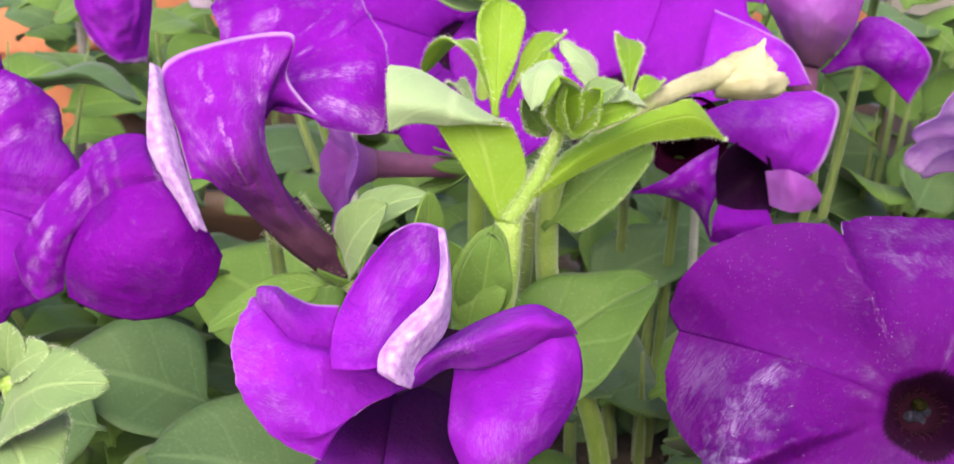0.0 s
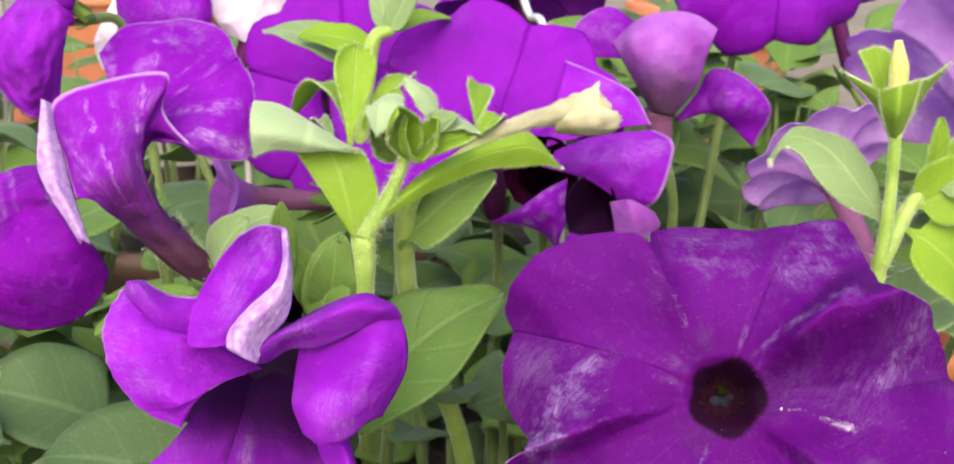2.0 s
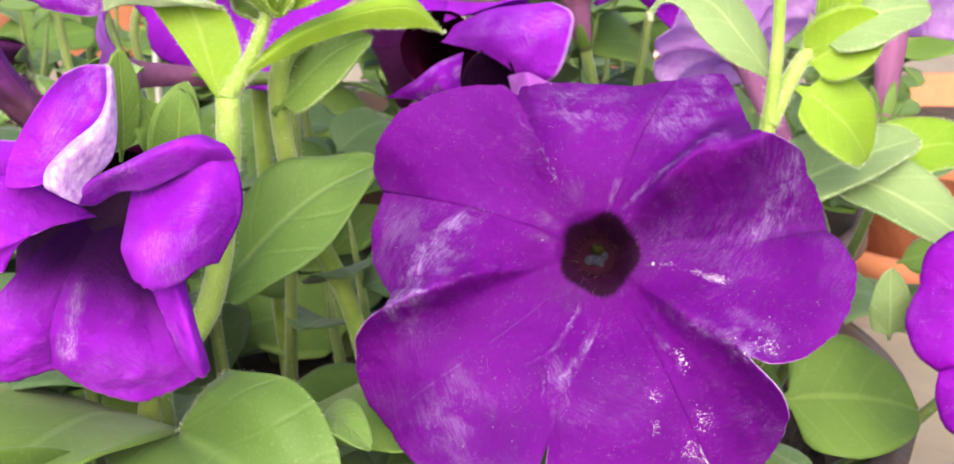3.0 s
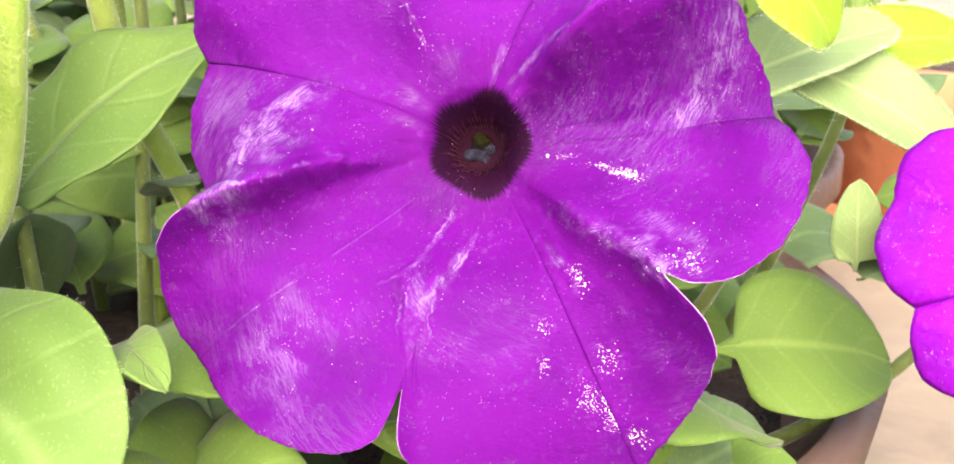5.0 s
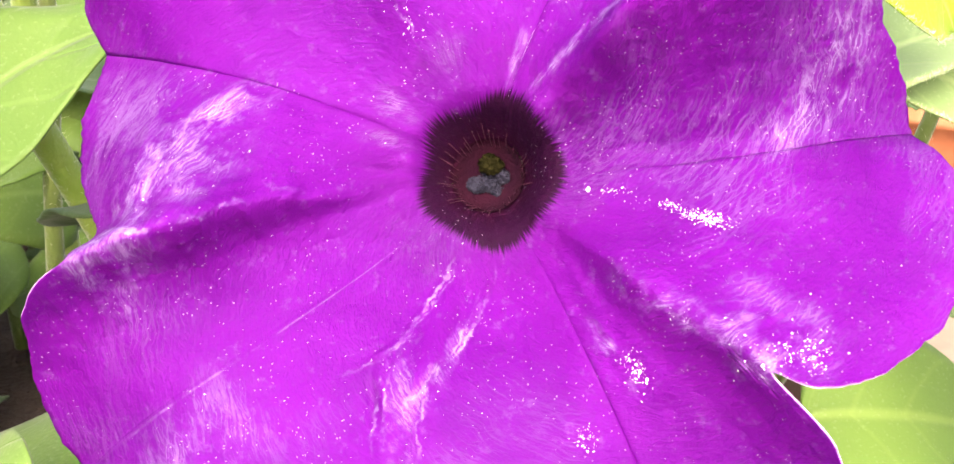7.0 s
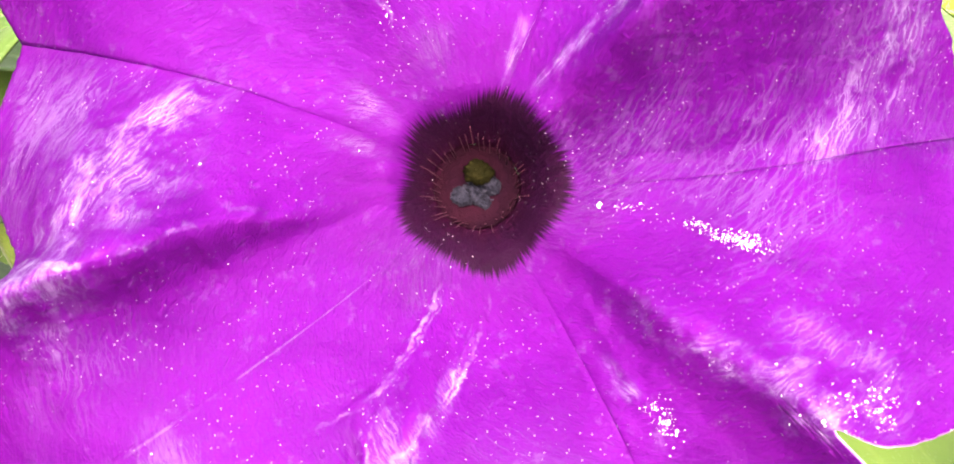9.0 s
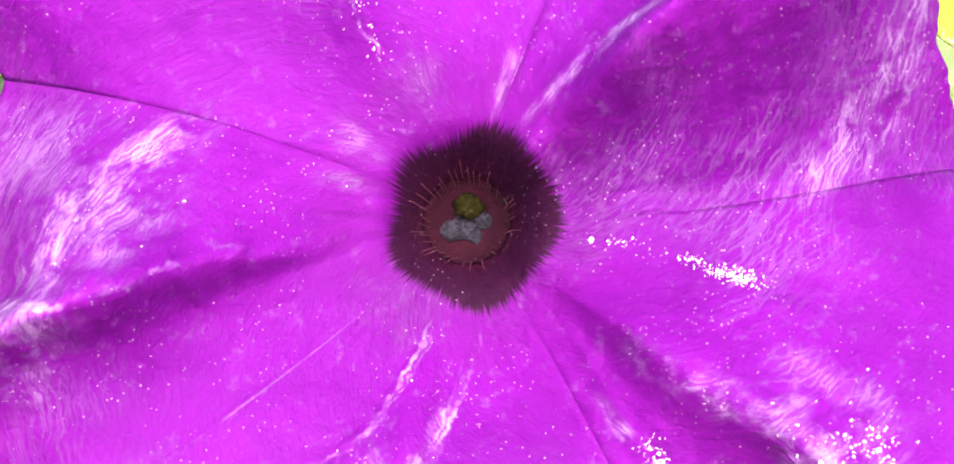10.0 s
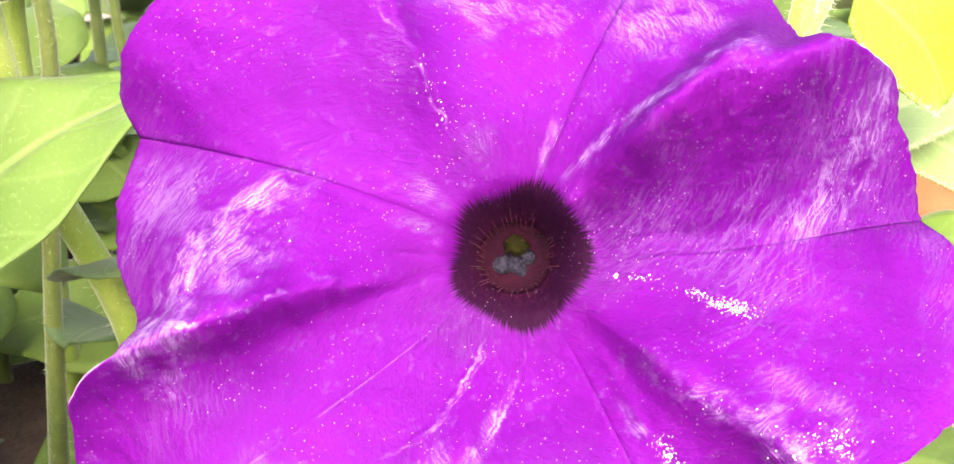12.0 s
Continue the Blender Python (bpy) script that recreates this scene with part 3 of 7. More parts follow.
def corolla(flower, centre, axis, roll, radius, petals, bend, curl=((0, 0),), throat=0.17, funnel=(65.0, 0.22, 8.0), relief=(), ruffle=(0.02, 11, 0.0),
            rough=0.010, seed=0, mats=None, detail=(44, 40), thick=0.00014, tube=None, sway=((0, 0),), stretch=((0, 1),)):
    """The petals of one funnel-shaped flower. petals: for each, its seam angles and (angle, reach) along its edge; bend and curl: degrees by which the skin
    leans forward at the edge, by angle; relief: ridges of (angle, width, height, from, to, turn); sway: degrees by which the edge turns round the axis."""
    c, z = Vector(centre), Vector(axis).normalized()
    x = Vector((0, 0, 1)).cross(z)
    x = x.normalized() if x.length > 0.05 else Vector((1, 0, 0))
    y = z.cross(x)
    ca, sa = math.cos(radians(roll)), math.sin(radians(roll))
    x, y = x * ca + y * sa, y * ca - x * sa
    frame3 = np.array([x, y, z])
    nth, ns = detail
    front, back = mats if mats and len(mats) == 2 else (M_PETAL, M_BACK)
    out = []
    for number, (a0, a1, edge) in enumerate(petals):
        if mats and len(mats) == 5:
            front, back = mats[number]
        th = np.linspace(a0, a1, nth)
        ea = np.array([e[0] for e in edge], float)
        er = np.array([e[1] for e in edge], float)
        reach = np.interp(th, ea, er)
        kern = np.array([1, 2, 1]) / 4.0
        soft = np.convolve(np.r_[reach[0], reach, reach[-1]], kern, "valid")
        reach = np.where(np.abs(soft - reach) > 0.03, reach, soft)
        reach = reach * wave_through(th, stretch)
        jag = np.array([noise.noise(Vector((t * 0.35, seed * 2.0, 0.0))) + 0.5 * noise.noise(Vector((t * 1.1, seed, 4.0))) for t in th])
        reach = reach + 0.010 * jag
        s = np.linspace(0, 1, ns)
        f0, flen, f1 = funnel
        lean = f1 + (f0 - f1) * np.clip(1 - s / max(flen, 1e-3), 0, 1) ** 1.6
        b = wave_through(th, bend)[:, None] * (s[None, :] ** 1.3)
        k = wave_through(th, curl)[:, None] * (np.clip((s[None, :] - 0.5) / 0.5, 0, 1) ** 1.6)
        phi = np.radians(lean[None, :] + b + k)
        step = ((reach - throat)[:, None] * radius) / (ns - 1)
        rho = throat * radius + np.concatenate([np.zeros((nth, 1)), np.cumsum((np.cos(phi[:, 1:]) + np.cos(phi[:, :-1])) / 2 * step, 1)], 1)
        hgt = np.concatenate([np.zeros((nth, 1)), np.cumsum((np.sin(phi[:, 1:]) + np.sin(phi[:, :-1])) / 2 * step, 1)], 1)
        far = throat + (reach - throat)[:, None] * s[None, :]
        tt = th[:, None] + 0 * far + wave_through(th, sway)[:, None] * s[None, :] ** 1.5
        for ang, wid, amp, s0, s1, turn in relief:
            d = ((th[:, None] + 0 * far - ang - turn * (far - s0)) + 180.0) % 360.0 - 180.0
            w = wid * (0.45 + 0.55 * far)
            # steep on the falling side, long on the rising side
            fall = 0.40 if abs(wid) > 8 else 0.28
            prof = np.where(d < 0, np.exp(-((d / (fall * w)) ** 2)), np.exp(-((d / w) ** 2))) if wid > 0 else np.where(d > 0, np.exp(-((d / (fall * w)) ** 2)), np.exp(-((d / w) ** 2)))
            gate = np.clip((far - s0) / 0.25, 0, 1) * np.clip((s1 - far) / 0.2 + 1, 0, 1)
            hgt = hgt + amp * radius * prof * gate
        ra, rn, rp = ruffle
        hgt = hgt + ra * radius * far**2 * np.sin(np.radians(tt * rn) + rp + 2.0 * far)
        # seams between petals lie in shallow grooves
        gap = np.minimum(np.abs(th - a0), np.abs(th - a1))[:, None]
        hgt = hgt - (0.0025 if nth > 100 else 0.0010) * radius * np.exp(-((gap / 0.8) ** 2)) * np.clip(far * 3, 0, 1)
        bump = np.array([[noise.noise(Vector((math.cos(math.radians(t)) * f * 4.5, math.sin(math.radians(t)) * f * 4.5, seed * 1.9))) for f in row] for t, row in zip(th, far)])
        fine = np.array([[noise.noise(Vector((t * 0.22, f * 5.0, seed * 0.7))) for f in row] for t, row in zip(th, far)])
        hgt = hgt + radius * (rough * 1.6 * bump + rough * 0.35 * fine) * np.clip((far - throat) * 3, 0, 1)
        rad = np.radians(tt)
        local = np.stack([rho * np.cos(rad), rho * np.sin(rad), hgt], -1)
        grid = local @ frame3 + np.array(c)
        GRIDS.append((grid, th, far))
        uv = np.stack([tt / 360.0 + 1.0, far], -1)
        # du x dv must look forward: angle falls along u
        me = sheet("petal", grid[::-1], uv[::-1], thick, front, back)
        out.append(part_mesh("petal", me, flower))
    if tube:
        depth, foot_r, colour, bow = tube
        foot = c - z * depth + Vector(bow)
        mid = c - z * depth * 0.5 + Vector(bow) * 0.25
        r = throat * radius
        part_mesh("tube", tube_mesh("tube", [c + z * 0.0002, c - z * depth * 0.12, mid, foot], [r * 1.0, r * 0.86, r * 0.5 + foot_r * 0.5, foot_r], colour, 28, 18, False, 0.05), flower)
        return foot, z
    return c, z


def even_petals(reach=1.0, start=90.0, notch=0.12, seed=0, spread=0.06, seam=0.86):
    """Five like lobes with a small notch at the tip and shallower notches at the seams."""
    rng = random.Random(seed)
    out = []
    for k in range(5):
        a0, a1 = start + 72 * k, start + 72 * (k + 1)
        r = reach * (1 + rng.uniform(-spread, spread))
        edge = [(a0, seam * reach), (a0 + 9, 0.97 * r), (a0 + 22, 1.03 * r), (a0 + 33, (1.0 - notch * 0.4) * r), (a0 + 36, (1 - notch) * r), (a0 + 39, (1.0 - notch * 0.4) * r), (a0 + 50, 1.03 * r), (a0 + 63, 0.97 * r), (a1, seam * reach)]
        out.append((a0, a1, edge))
    return out


def calyx(flower, foot, axis, stem, size=0.012, seed=0, mat=None, hairs=40):
    """Five narrow sepals round the foot of the tube and the stalk down to the soil."""
    mat = mat or M_LEAF
    rng = random.Random(seed)
    z = Vector(axis).normalized()
    sx = z.orthogonal().normalized()
    sy = z.cross(sx)
    for k in range(5):
        a = 2 * math.pi * k / 5 + rng.uniform(-0.2, 0.2)
        o = sx * math.cos(a) + sy * math.sin(a)
        b = foot - z * 0.0015 + o * 0.0008
        part_mesh("sepal", leaf_mesh("sepal", b, b + z * size * rng.uniform(0.8, 1.1) + o * size * 0.4, size * 0.32, o * -1.0 + z * 0.3, -0.06, 0.2, 0.0, 0.03, seed + k, (mat, mat), nu=7, nv=10, stalk=0.05), flower)
    if stem:
        pts = [foot + z * 0.001] + [Vector(p) for p in stem]
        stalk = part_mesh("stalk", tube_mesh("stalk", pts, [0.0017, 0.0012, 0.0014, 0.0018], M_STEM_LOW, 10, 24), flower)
        if hairs:
            tagged(part_mesh("stalk_hair", hair_mesh("stalk_hair", pts, [0.0017, 0.0012, 0.0014, 0.0018], hairs * 6, 0.0011, seed), stalk), kind="stuff")

# ---- setting ----
GROUND = 0.10


def lathe_mesh(name, at, profile, mat, sides=40, wob=0.0, closed=True):
    """A turned body from (radius, height) pairs round a vertical axis."""
    verts, faces = [], []
    for k, (r, h) in enumerate(profile):
        for j in range(sides):
            a = 2 * math.pi * j / sides
            q = r * (1 + wob * noise.noise(Vector((math.cos(a) * 2, math.sin(a) * 2, k * 0.7))))
            verts.append((at[0] + q * math.cos(a), at[1] + q * math.sin(a), at[2] + h))
    n = len(profile)
    for k in range(n - 1):
        for j in range(sides):
            faces.append([k * sides + j, k * sides + (j + 1) % sides, (k + 1) * sides + (j + 1) % sides, (k + 1) * sides + j])
    if closed:
        faces.append(list(range(sides))[::-1])
    faces.append([(n - 1) * sides + j for j in range(sides)])
    return from_arrays(name, verts, faces, [mat])


def ground_mesh():
    n = 90
    axis = np.sign(np.linspace(-1, 1, n)) * np.abs(np.linspace(-1, 1, n)) ** 4 * 60
    xs, ys = np.meshgrid(axis, axis, indexing="ij")
    zs = np.array([[GROUND + 0.004 * noise.noise(Vector((x * 5, y * 5, 0))) * (abs(x) < 8 and abs(y) < 8) for x, y in zip(r, q)] for r, q in zip(xs, ys)])
    idx = np.arange(n * n).reshape(n, n)
    faces = np.stack([idx[:-1, :-1].ravel(), idx[1:, :-1].ravel(), idx[1:, 1:].ravel(), idx[:-1, 1:].ravel()], 1).tolist()
    return from_arrays("ground", np.stack([xs, ys, zs], -1), faces, [M_PAVING])


ground = tagged(new("ground", ground_mesh()), "pale sandy paving in bright daylight", "ground", kind="structure")


def terracotta_pot(at, r, h, label, saucer=True, group="terracotta pots on the paving"):
    t = thing("terracotta_pot", at, label, "flower pot", group)
    if saucer:
        part_mesh("saucer", lathe_mesh("saucer", at, [(r * 0.80, 0.0), (r * 1.05, 0.002), (r * 1.13, 0.012), (r * 1.16, 0.024), (r * 1.11, 0.024), (r * 1.05, 0.012), (r * 0.9, 0.006)], M_TERRA, 48, 0.01), t)
    b = 0.006 if saucer else 0.0
    part_mesh("body", lathe_mesh("body", at, [(r * 0.70, b), (r * 0.74, b + 0.004), (r * 0.92, h * 0.72), (r * 0.93, h * 0.73)], M_TERRA, 48, 0.01), t)
    part_mesh("rim", lathe_mesh("rim", at, [(r * 0.90, h * 0.70), (r * 0.99, h * 0.71), (r * 1.0, h * 0.74), (r * 1.0, h * 0.97), (r * 0.98, h), (r * 0.92, h), (r * 0.90, h * 0.97), (r * 0.88, h * 0.8)], M_TERRA, 48, 0.01), t)
    part_mesh("soil", lathe_mesh("soil", at, [(r * 0.86, h * 0.80), (r * 0.5, h * 0.86), (r * 0.1, h * 0.87)], M_SOIL, 24, 0.05), t)
    return t


terracotta_pot((0.325, 0.66, GROUND), 0.080, 0.088, "orange terracotta pot standing in a wide saucer")
terracotta_pot((0.210, 1.02, GROUND), 0.040, 0.060, "orange terracotta pot with pink flowers in it")
terracotta_pot((0.30, 1.30, GROUND), 0.085, 0.13, "weathered terracotta pot far behind the flowers", False)
terracotta_pot((-0.300, 0.95, GROUND), 0.055, 0.115, "sunlit terracotta pot behind the flowers")
terracotta_pot((-0.30, 1.5, GROUND), 0.12, 0.17, "pale sunlit terracotta pot in the distance", False)

stake = thing("plant_stake", (-0.173, 0.60, GROUND), "thin grey plant stake standing behind the bowls", "stake")
part_mesh("rod", tube_mesh("rod", [(-0.173, 0.60, GROUND - 0.004), (-0.1735, 0.60, 0.25), (-0.173, 0.601, 0.42)], [0.0022, 0.0022, 0.0020], M_POST, 10, 20), stake)


# ---- planted bowl ----
bowl_at = (0.03, 0.30, GROUND)
bowl = thing("planter_bowl", bowl_at, "dark brown planter bowl crowded with petunias", "planter")
part_mesh("bowl", lathe_mesh("bowl", bowl_at, [(0.085, 0.0), (0.09, 0.003), (0.12, 0.08), (0.126, 0.085), (0.128, 0.095), (0.122, 0.097), (0.117, 0.088), (0.10, 0.07)], M_BASKET, 64), bowl)
part_mesh("soil", lathe_mesh("soil", bowl_at, [(0.114, 0.078), (0.07, 0.083), (0.02, 0.086)], M_SOIL, 40, 0.05), bowl)
SOIL = GROUND + 0.08


def root(x, y):
    """A place in the bowl's soil under (x, y)."""
    d = Vector((x - bowl_at[0], y - bowl_at[1]))
    if d.length > 0.10:
        d *= 0.10 / d.length
    return Vector((bowl_at[0] + d.x, bowl_at[1] + d.y, SOIL))


def stalk_to_soil(foot, axis, dip=0.012):
    """Points of a flower's stalk from its foot down to the soil."""
    foot, z = Vector(foot), Vector(axis).normalized()
    r = root(foot.x * 0.8 + 0.006, foot.y + 0.02)
    a = foot - z * 0.014 - Vector((0, 0, dip * 0.4))
    b = a.lerp(r, 0.45) - Vector((0, 0, 0.004))
    return [a, b, r]


def flower(name, centre, axis, label, group="violet petunia flowers", category="flower", tube=(0.03, 0.0022, None, (0, 0, -0.004)), stem=True, sepal=0.009, hairs=30, stem_points=None, seed=0, **kw):
    f = thing(name, centre, label, category, group)
    if tube and tube[2] is None:
        tube = (tube[0], tube[1], M_TUBE, tube[3])
    foot, z = corolla(f, centre, axis, tube=tube, seed=seed, **kw)
    calyx(f, foot, z, (stem_points or stalk_to_soil(foot, z)) if stem else None, sepal, seed, hairs=hairs)
    return f


def anthers(f, centre, axis, size, seed=0):
    """Stigma, anthers and filaments deep in the throat."""
    c, z = Vector(centre), Vector(axis).normalized()
    x = Vector((0, 0, 1)).cross(z).normalized()
    y = z.cross(x)

    def blob(name, at, r, mat, squash):
        bm = bmesh.new()
        bmesh.ops.create_icosphere(bm, subdivisions=4, radius=r)
        for v in bm.verts:
            k = noise.noise(v.co / r * 1.6 + Vector((seed, at.x * 900, 0))) * 0.28 + noise.noise(v.co / r * 5.0) * 0.30 + noise.noise(v.co / r * 11.0) * 0.16
            v.co = v.co * (1 + k)
            v.co.z *= squash
        me = bpy.data.meshes.new(name)
        bm.to_mesh(me)
        bm.free()
        me.materials.append(mat)
        me.polygons.foreach_set("use_smooth", [True] * len(me.polygons))
        me.transform(Matrix.Translation(at))
        part_mesh(name, me, f)

    deep = c - z * size * 4.5
    floor = lathe_mesh("throat_floor", (0, 0, 0), [(size * 1.80, size * 0.72), (size * 1.45, size * 0.15), (size * 0.9, -size * 0.35), (size * 0.05, -size * 0.7)], M_FLOOR, 24, 0.06, False)
    floor.transform(Matrix.Translation(c) @ z.to_track_quat("Z", "Y").to_matrix().to_4x4())
    part_mesh("throat_floor", floor, f)
    # small yellowish blobs for the yellow tone low in the throat
    for dx, dy, r in ((0.75, -0.75, 0.26), (0.35, -0.98, 0.22), (0.95, -0.45, 0.20)):
        blob("filament_foot", c + x * size * dx + y * size * dy - z * size * 0.75, size * r, M_YELLOW_SPOT, 0.6)
    blob("stigma", c - z * size * 0.1 + y * size * 0.75, size * 0.62, M_STIGMA, 0.8)
    part_mesh("style", tube_mesh("style", [c + y * size * 0.7 - z * size * 0.3, deep], [size * 0.2, size * 0.2], M_FILAMENT, 8, 6), f)
    for k, (dx, dy) in enumerate(((-0.75, -0.35), (0.55, 0.25), (-0.1, -0.15), (0.35, -0.55), (-0.45, 0.2))):
        at = c + x * size * dx + y * size * dy - z * size * (0.3 + 0.15 * k)
        blob("anther", at, size * 0.48, M_ANTHER, 0.85)
        part_mesh("filament", tube_mesh("filament", [at, at.lerp(deep, 0.5) + x * size * dx, deep + x * size * dx * 1.6 + y * size * dy * 1.5], [size * 0.13, size * 0.13, size * 0.16], M_FILAMENT, 7, 8), f)


# ---- the large open flower ----
# rows of (angle, reach, height at the eye's rim, at half, at three quarters and at the edge), in degrees and millimetres
P_UP = [(70, 34.5, 7, 7.5, 3.5, -6.5), (82, 30.8, 7, 8, 5, -4), (96, 30.2, 6.5, 8.5, 6, -0.8), (111, 31, 6, 9, 7.5, 3), (116.5, 30.5, 6, 9.5, 9.4, 6), (118.5, 28.0, 6, 10, 11.5, 11.5), (121, 30.8, 6, 9.5, 11, 11),
        (134.6, 35.7, 5.5, 8.5, 10.5, 11.2), (146.7, 39.1, 5.5, 8, 10.5, 12.2), (156.5, 40.6, 5.5, 8, 9, 9.6), (162.2, 40.6, 5.3, 8.3, 7.5, 4.6)]
P_LEFT = [(165.8, 38.1, 5, 8.5, 7, 2.3), (176, 38.6, 5, 10.5, 9, 3), (185, 37.7, 4.5, 11.5, 12, 3.8), (193, 35.1, 4.5, 12.3, 15, 6.5), (197.5, 33, 4.2, 12.8, 18, 14), (201, 33.5, 4, 11.4, 19.8, 20.3),
          (202.2, 37.5, 4, 10.8, 18.5, 17.6), (204.4, 40.9, 4, 10, 14, 12.6), (209.8, 44.1, 4, 9, 11, 7.2), (216.5, 45.5, 3.8, 8.3, 9.4, 4)]
P_LOW = [(221, 45.1, 3.6, 8.5, 9.2, 2.8), (230, 45.3, 3.4, 8.8, 10, 7.2), (240, 44.8, 3, 9, 10.5, 11), (249, 43.4, 2.6, 9, 10.8, 12.5), (256, 41, 2.5, 9.2, 11, 13), (259.2, 38.5, 2.4, 9.5, 11.2, 13), (260.1, 34.5, 2.4, 9.5, 11.2, 13),
         (260.6, 28.5, 2.4, 9.5, 11.3, 13), (261.0, 35, 2.4, 9.5, 10.9, 12), (262.2, 39.5, 2.4, 9.5, 10.5, 10.5), (265.5, 42, 2.3, 9.5, 10, 8), (276, 45, 2.2, 9, 8.5, 3.5), (287, 46, 2.4, 8.5, 7.5, 1)]
P_RIGHT = [(300, 46.0, 2.7, 8.8, 6.5, -0.6), (308, 44, 3, 10, 7, 0), (317, 42.2, 3.6, 12, 10, 7), (321, 40.5, 4, 14.2, 13, 12.5), (323.8, 37.5, 4.3, 14.8, 16.8, 17), (325.4, 29.5, 4.5, 14.3, 17.4, 20.5),
           (327.3, 33.5, 4.7, 14, 17.5, 18.5), (333, 37.2, 5, 13, 15.8, 15.6), (342, 40.3, 5, 11, 13, 13.5), (350.5, 41.6, 5.2, 9, 10, 10.8), (358.3, 41.7, 5.4, 8, 8, 7.4), (365.2, 39.5, 5.6, 7, 6, 3.5)]
P_TOP = [(368.2, 37.8, 5.8, 7, 5, 0.2), (374.3, 37.7, 6.3, 9, 7, 3.2), (381, 36.3, 7, 11.5, 11.5, 8.4), (386, 36, 8, 13.8, 15.5, 13.8), (390, 33.2, 8.5, 15.8, 18.5, 19.5), (393.5, 31.3, 9, 17.6, 20.3, 21),
         (396, 31.2, 9.3, 18.8, 21.2, 17), (398.5, 31.7, 9.5, 19.6, 21.6, 9.5), (401, 32.4, 9.5, 20, 21, 7.5), (403.5, 33, 9.5, 18, 17.5, 5), (409, 35, 9, 13, 7.5, 0.7), (419, 39, 8, 9, 3, -4.9), (427, 36.2, 7.2, 7.8, 3, -6.7)]
# seams: the angle at the edge, the turn towards the eye and the depth of the groove
SEAMS = [(70, 0, 0.16), (165.8, -6, 0.16), (221, 9.5, -0.10), (300, 6, 0.12), (368.2, -13, 0.14), (430, 0, 0.16)]
# wrinkles: from (angle, reach) to (angle, reach), width and height
WRINKLE_LINES = [(256, 9, 251, 17, 0.3, 0.22), (251, 17, 246, 20, 0.35, 0.4), (247.5, 20.5, 253, 24, 0.5, -0.8), (251, 20.5, 258, 25, 0.35, 0.4), (255, 25, 262, 30, 0.35, 0.3), (278, 10, 266, 16.5, 0.3, 0.25), (266, 16.5, 260.5, 21, 0.35, 0.35),
                 (259, 19, 264, 26, 0.3, 0.2), (192, 15, 200, 16.5, 0.4, 0.5), (193, 13, 199, 14, 0.35, 0.3), (190, 19, 195, 23, 0.4, 0.3), (186, 20, 192, 27, 0.5, 0.25), (182, 22, 190, 30, 0.5, 0.25), (318, 10, 309, 22, 0.5, 0.25)]
main_at, main_axis = (0.0672, 0.1895, 0.2595), (-0.22, -1.0, 0.50)


def hermite(xk, yk, x):
    """Smooth lines through the knots of each row."""
    w, d = np.diff(xk, axis=1), np.diff(yk, axis=1) / np.diff(xk, axis=1)
    m = np.empty_like(yk)
    m[:, 0], m[:, -1] = d[:, 0], d[:, -1]
    m[:, 1:-1] = (d[:, :-1] * w[:, 1:] + d[:, 1:] * w[:, :-1]) / (w[:, 1:] + w[:, :-1])
    out = np.zeros_like(x)
    for k in range(xk.shape[1] - 1):
        a, h = xk[:, k:k + 1], w[:, k:k + 1]
        t = np.clip((x - a) / h, 0, 1)
        v = (2 * t**3 - 3 * t * t + 1) * yk[:, k:k + 1] + (t**3 - 2 * t * t + t) * h * m[:, k:k + 1] + (3 * t * t - 2 * t**3) * yk[:, k + 1:k + 2] + (t**3 - t * t) * h * m[:, k + 1:k + 2]
        out = np.where(x >= a, v, out)
    return out


def soften(v, sigma, step=0.25):
    """A closed line of values, blurred."""
    n = int(math.ceil(3 * sigma / step))
    k = np.exp(-0.5 * (np.arange(-n, n + 1) * step / sigma) ** 2)
    return np.convolve(np.concatenate([v[-n:], v, v[:n]]), k / k.sum(), "valid")


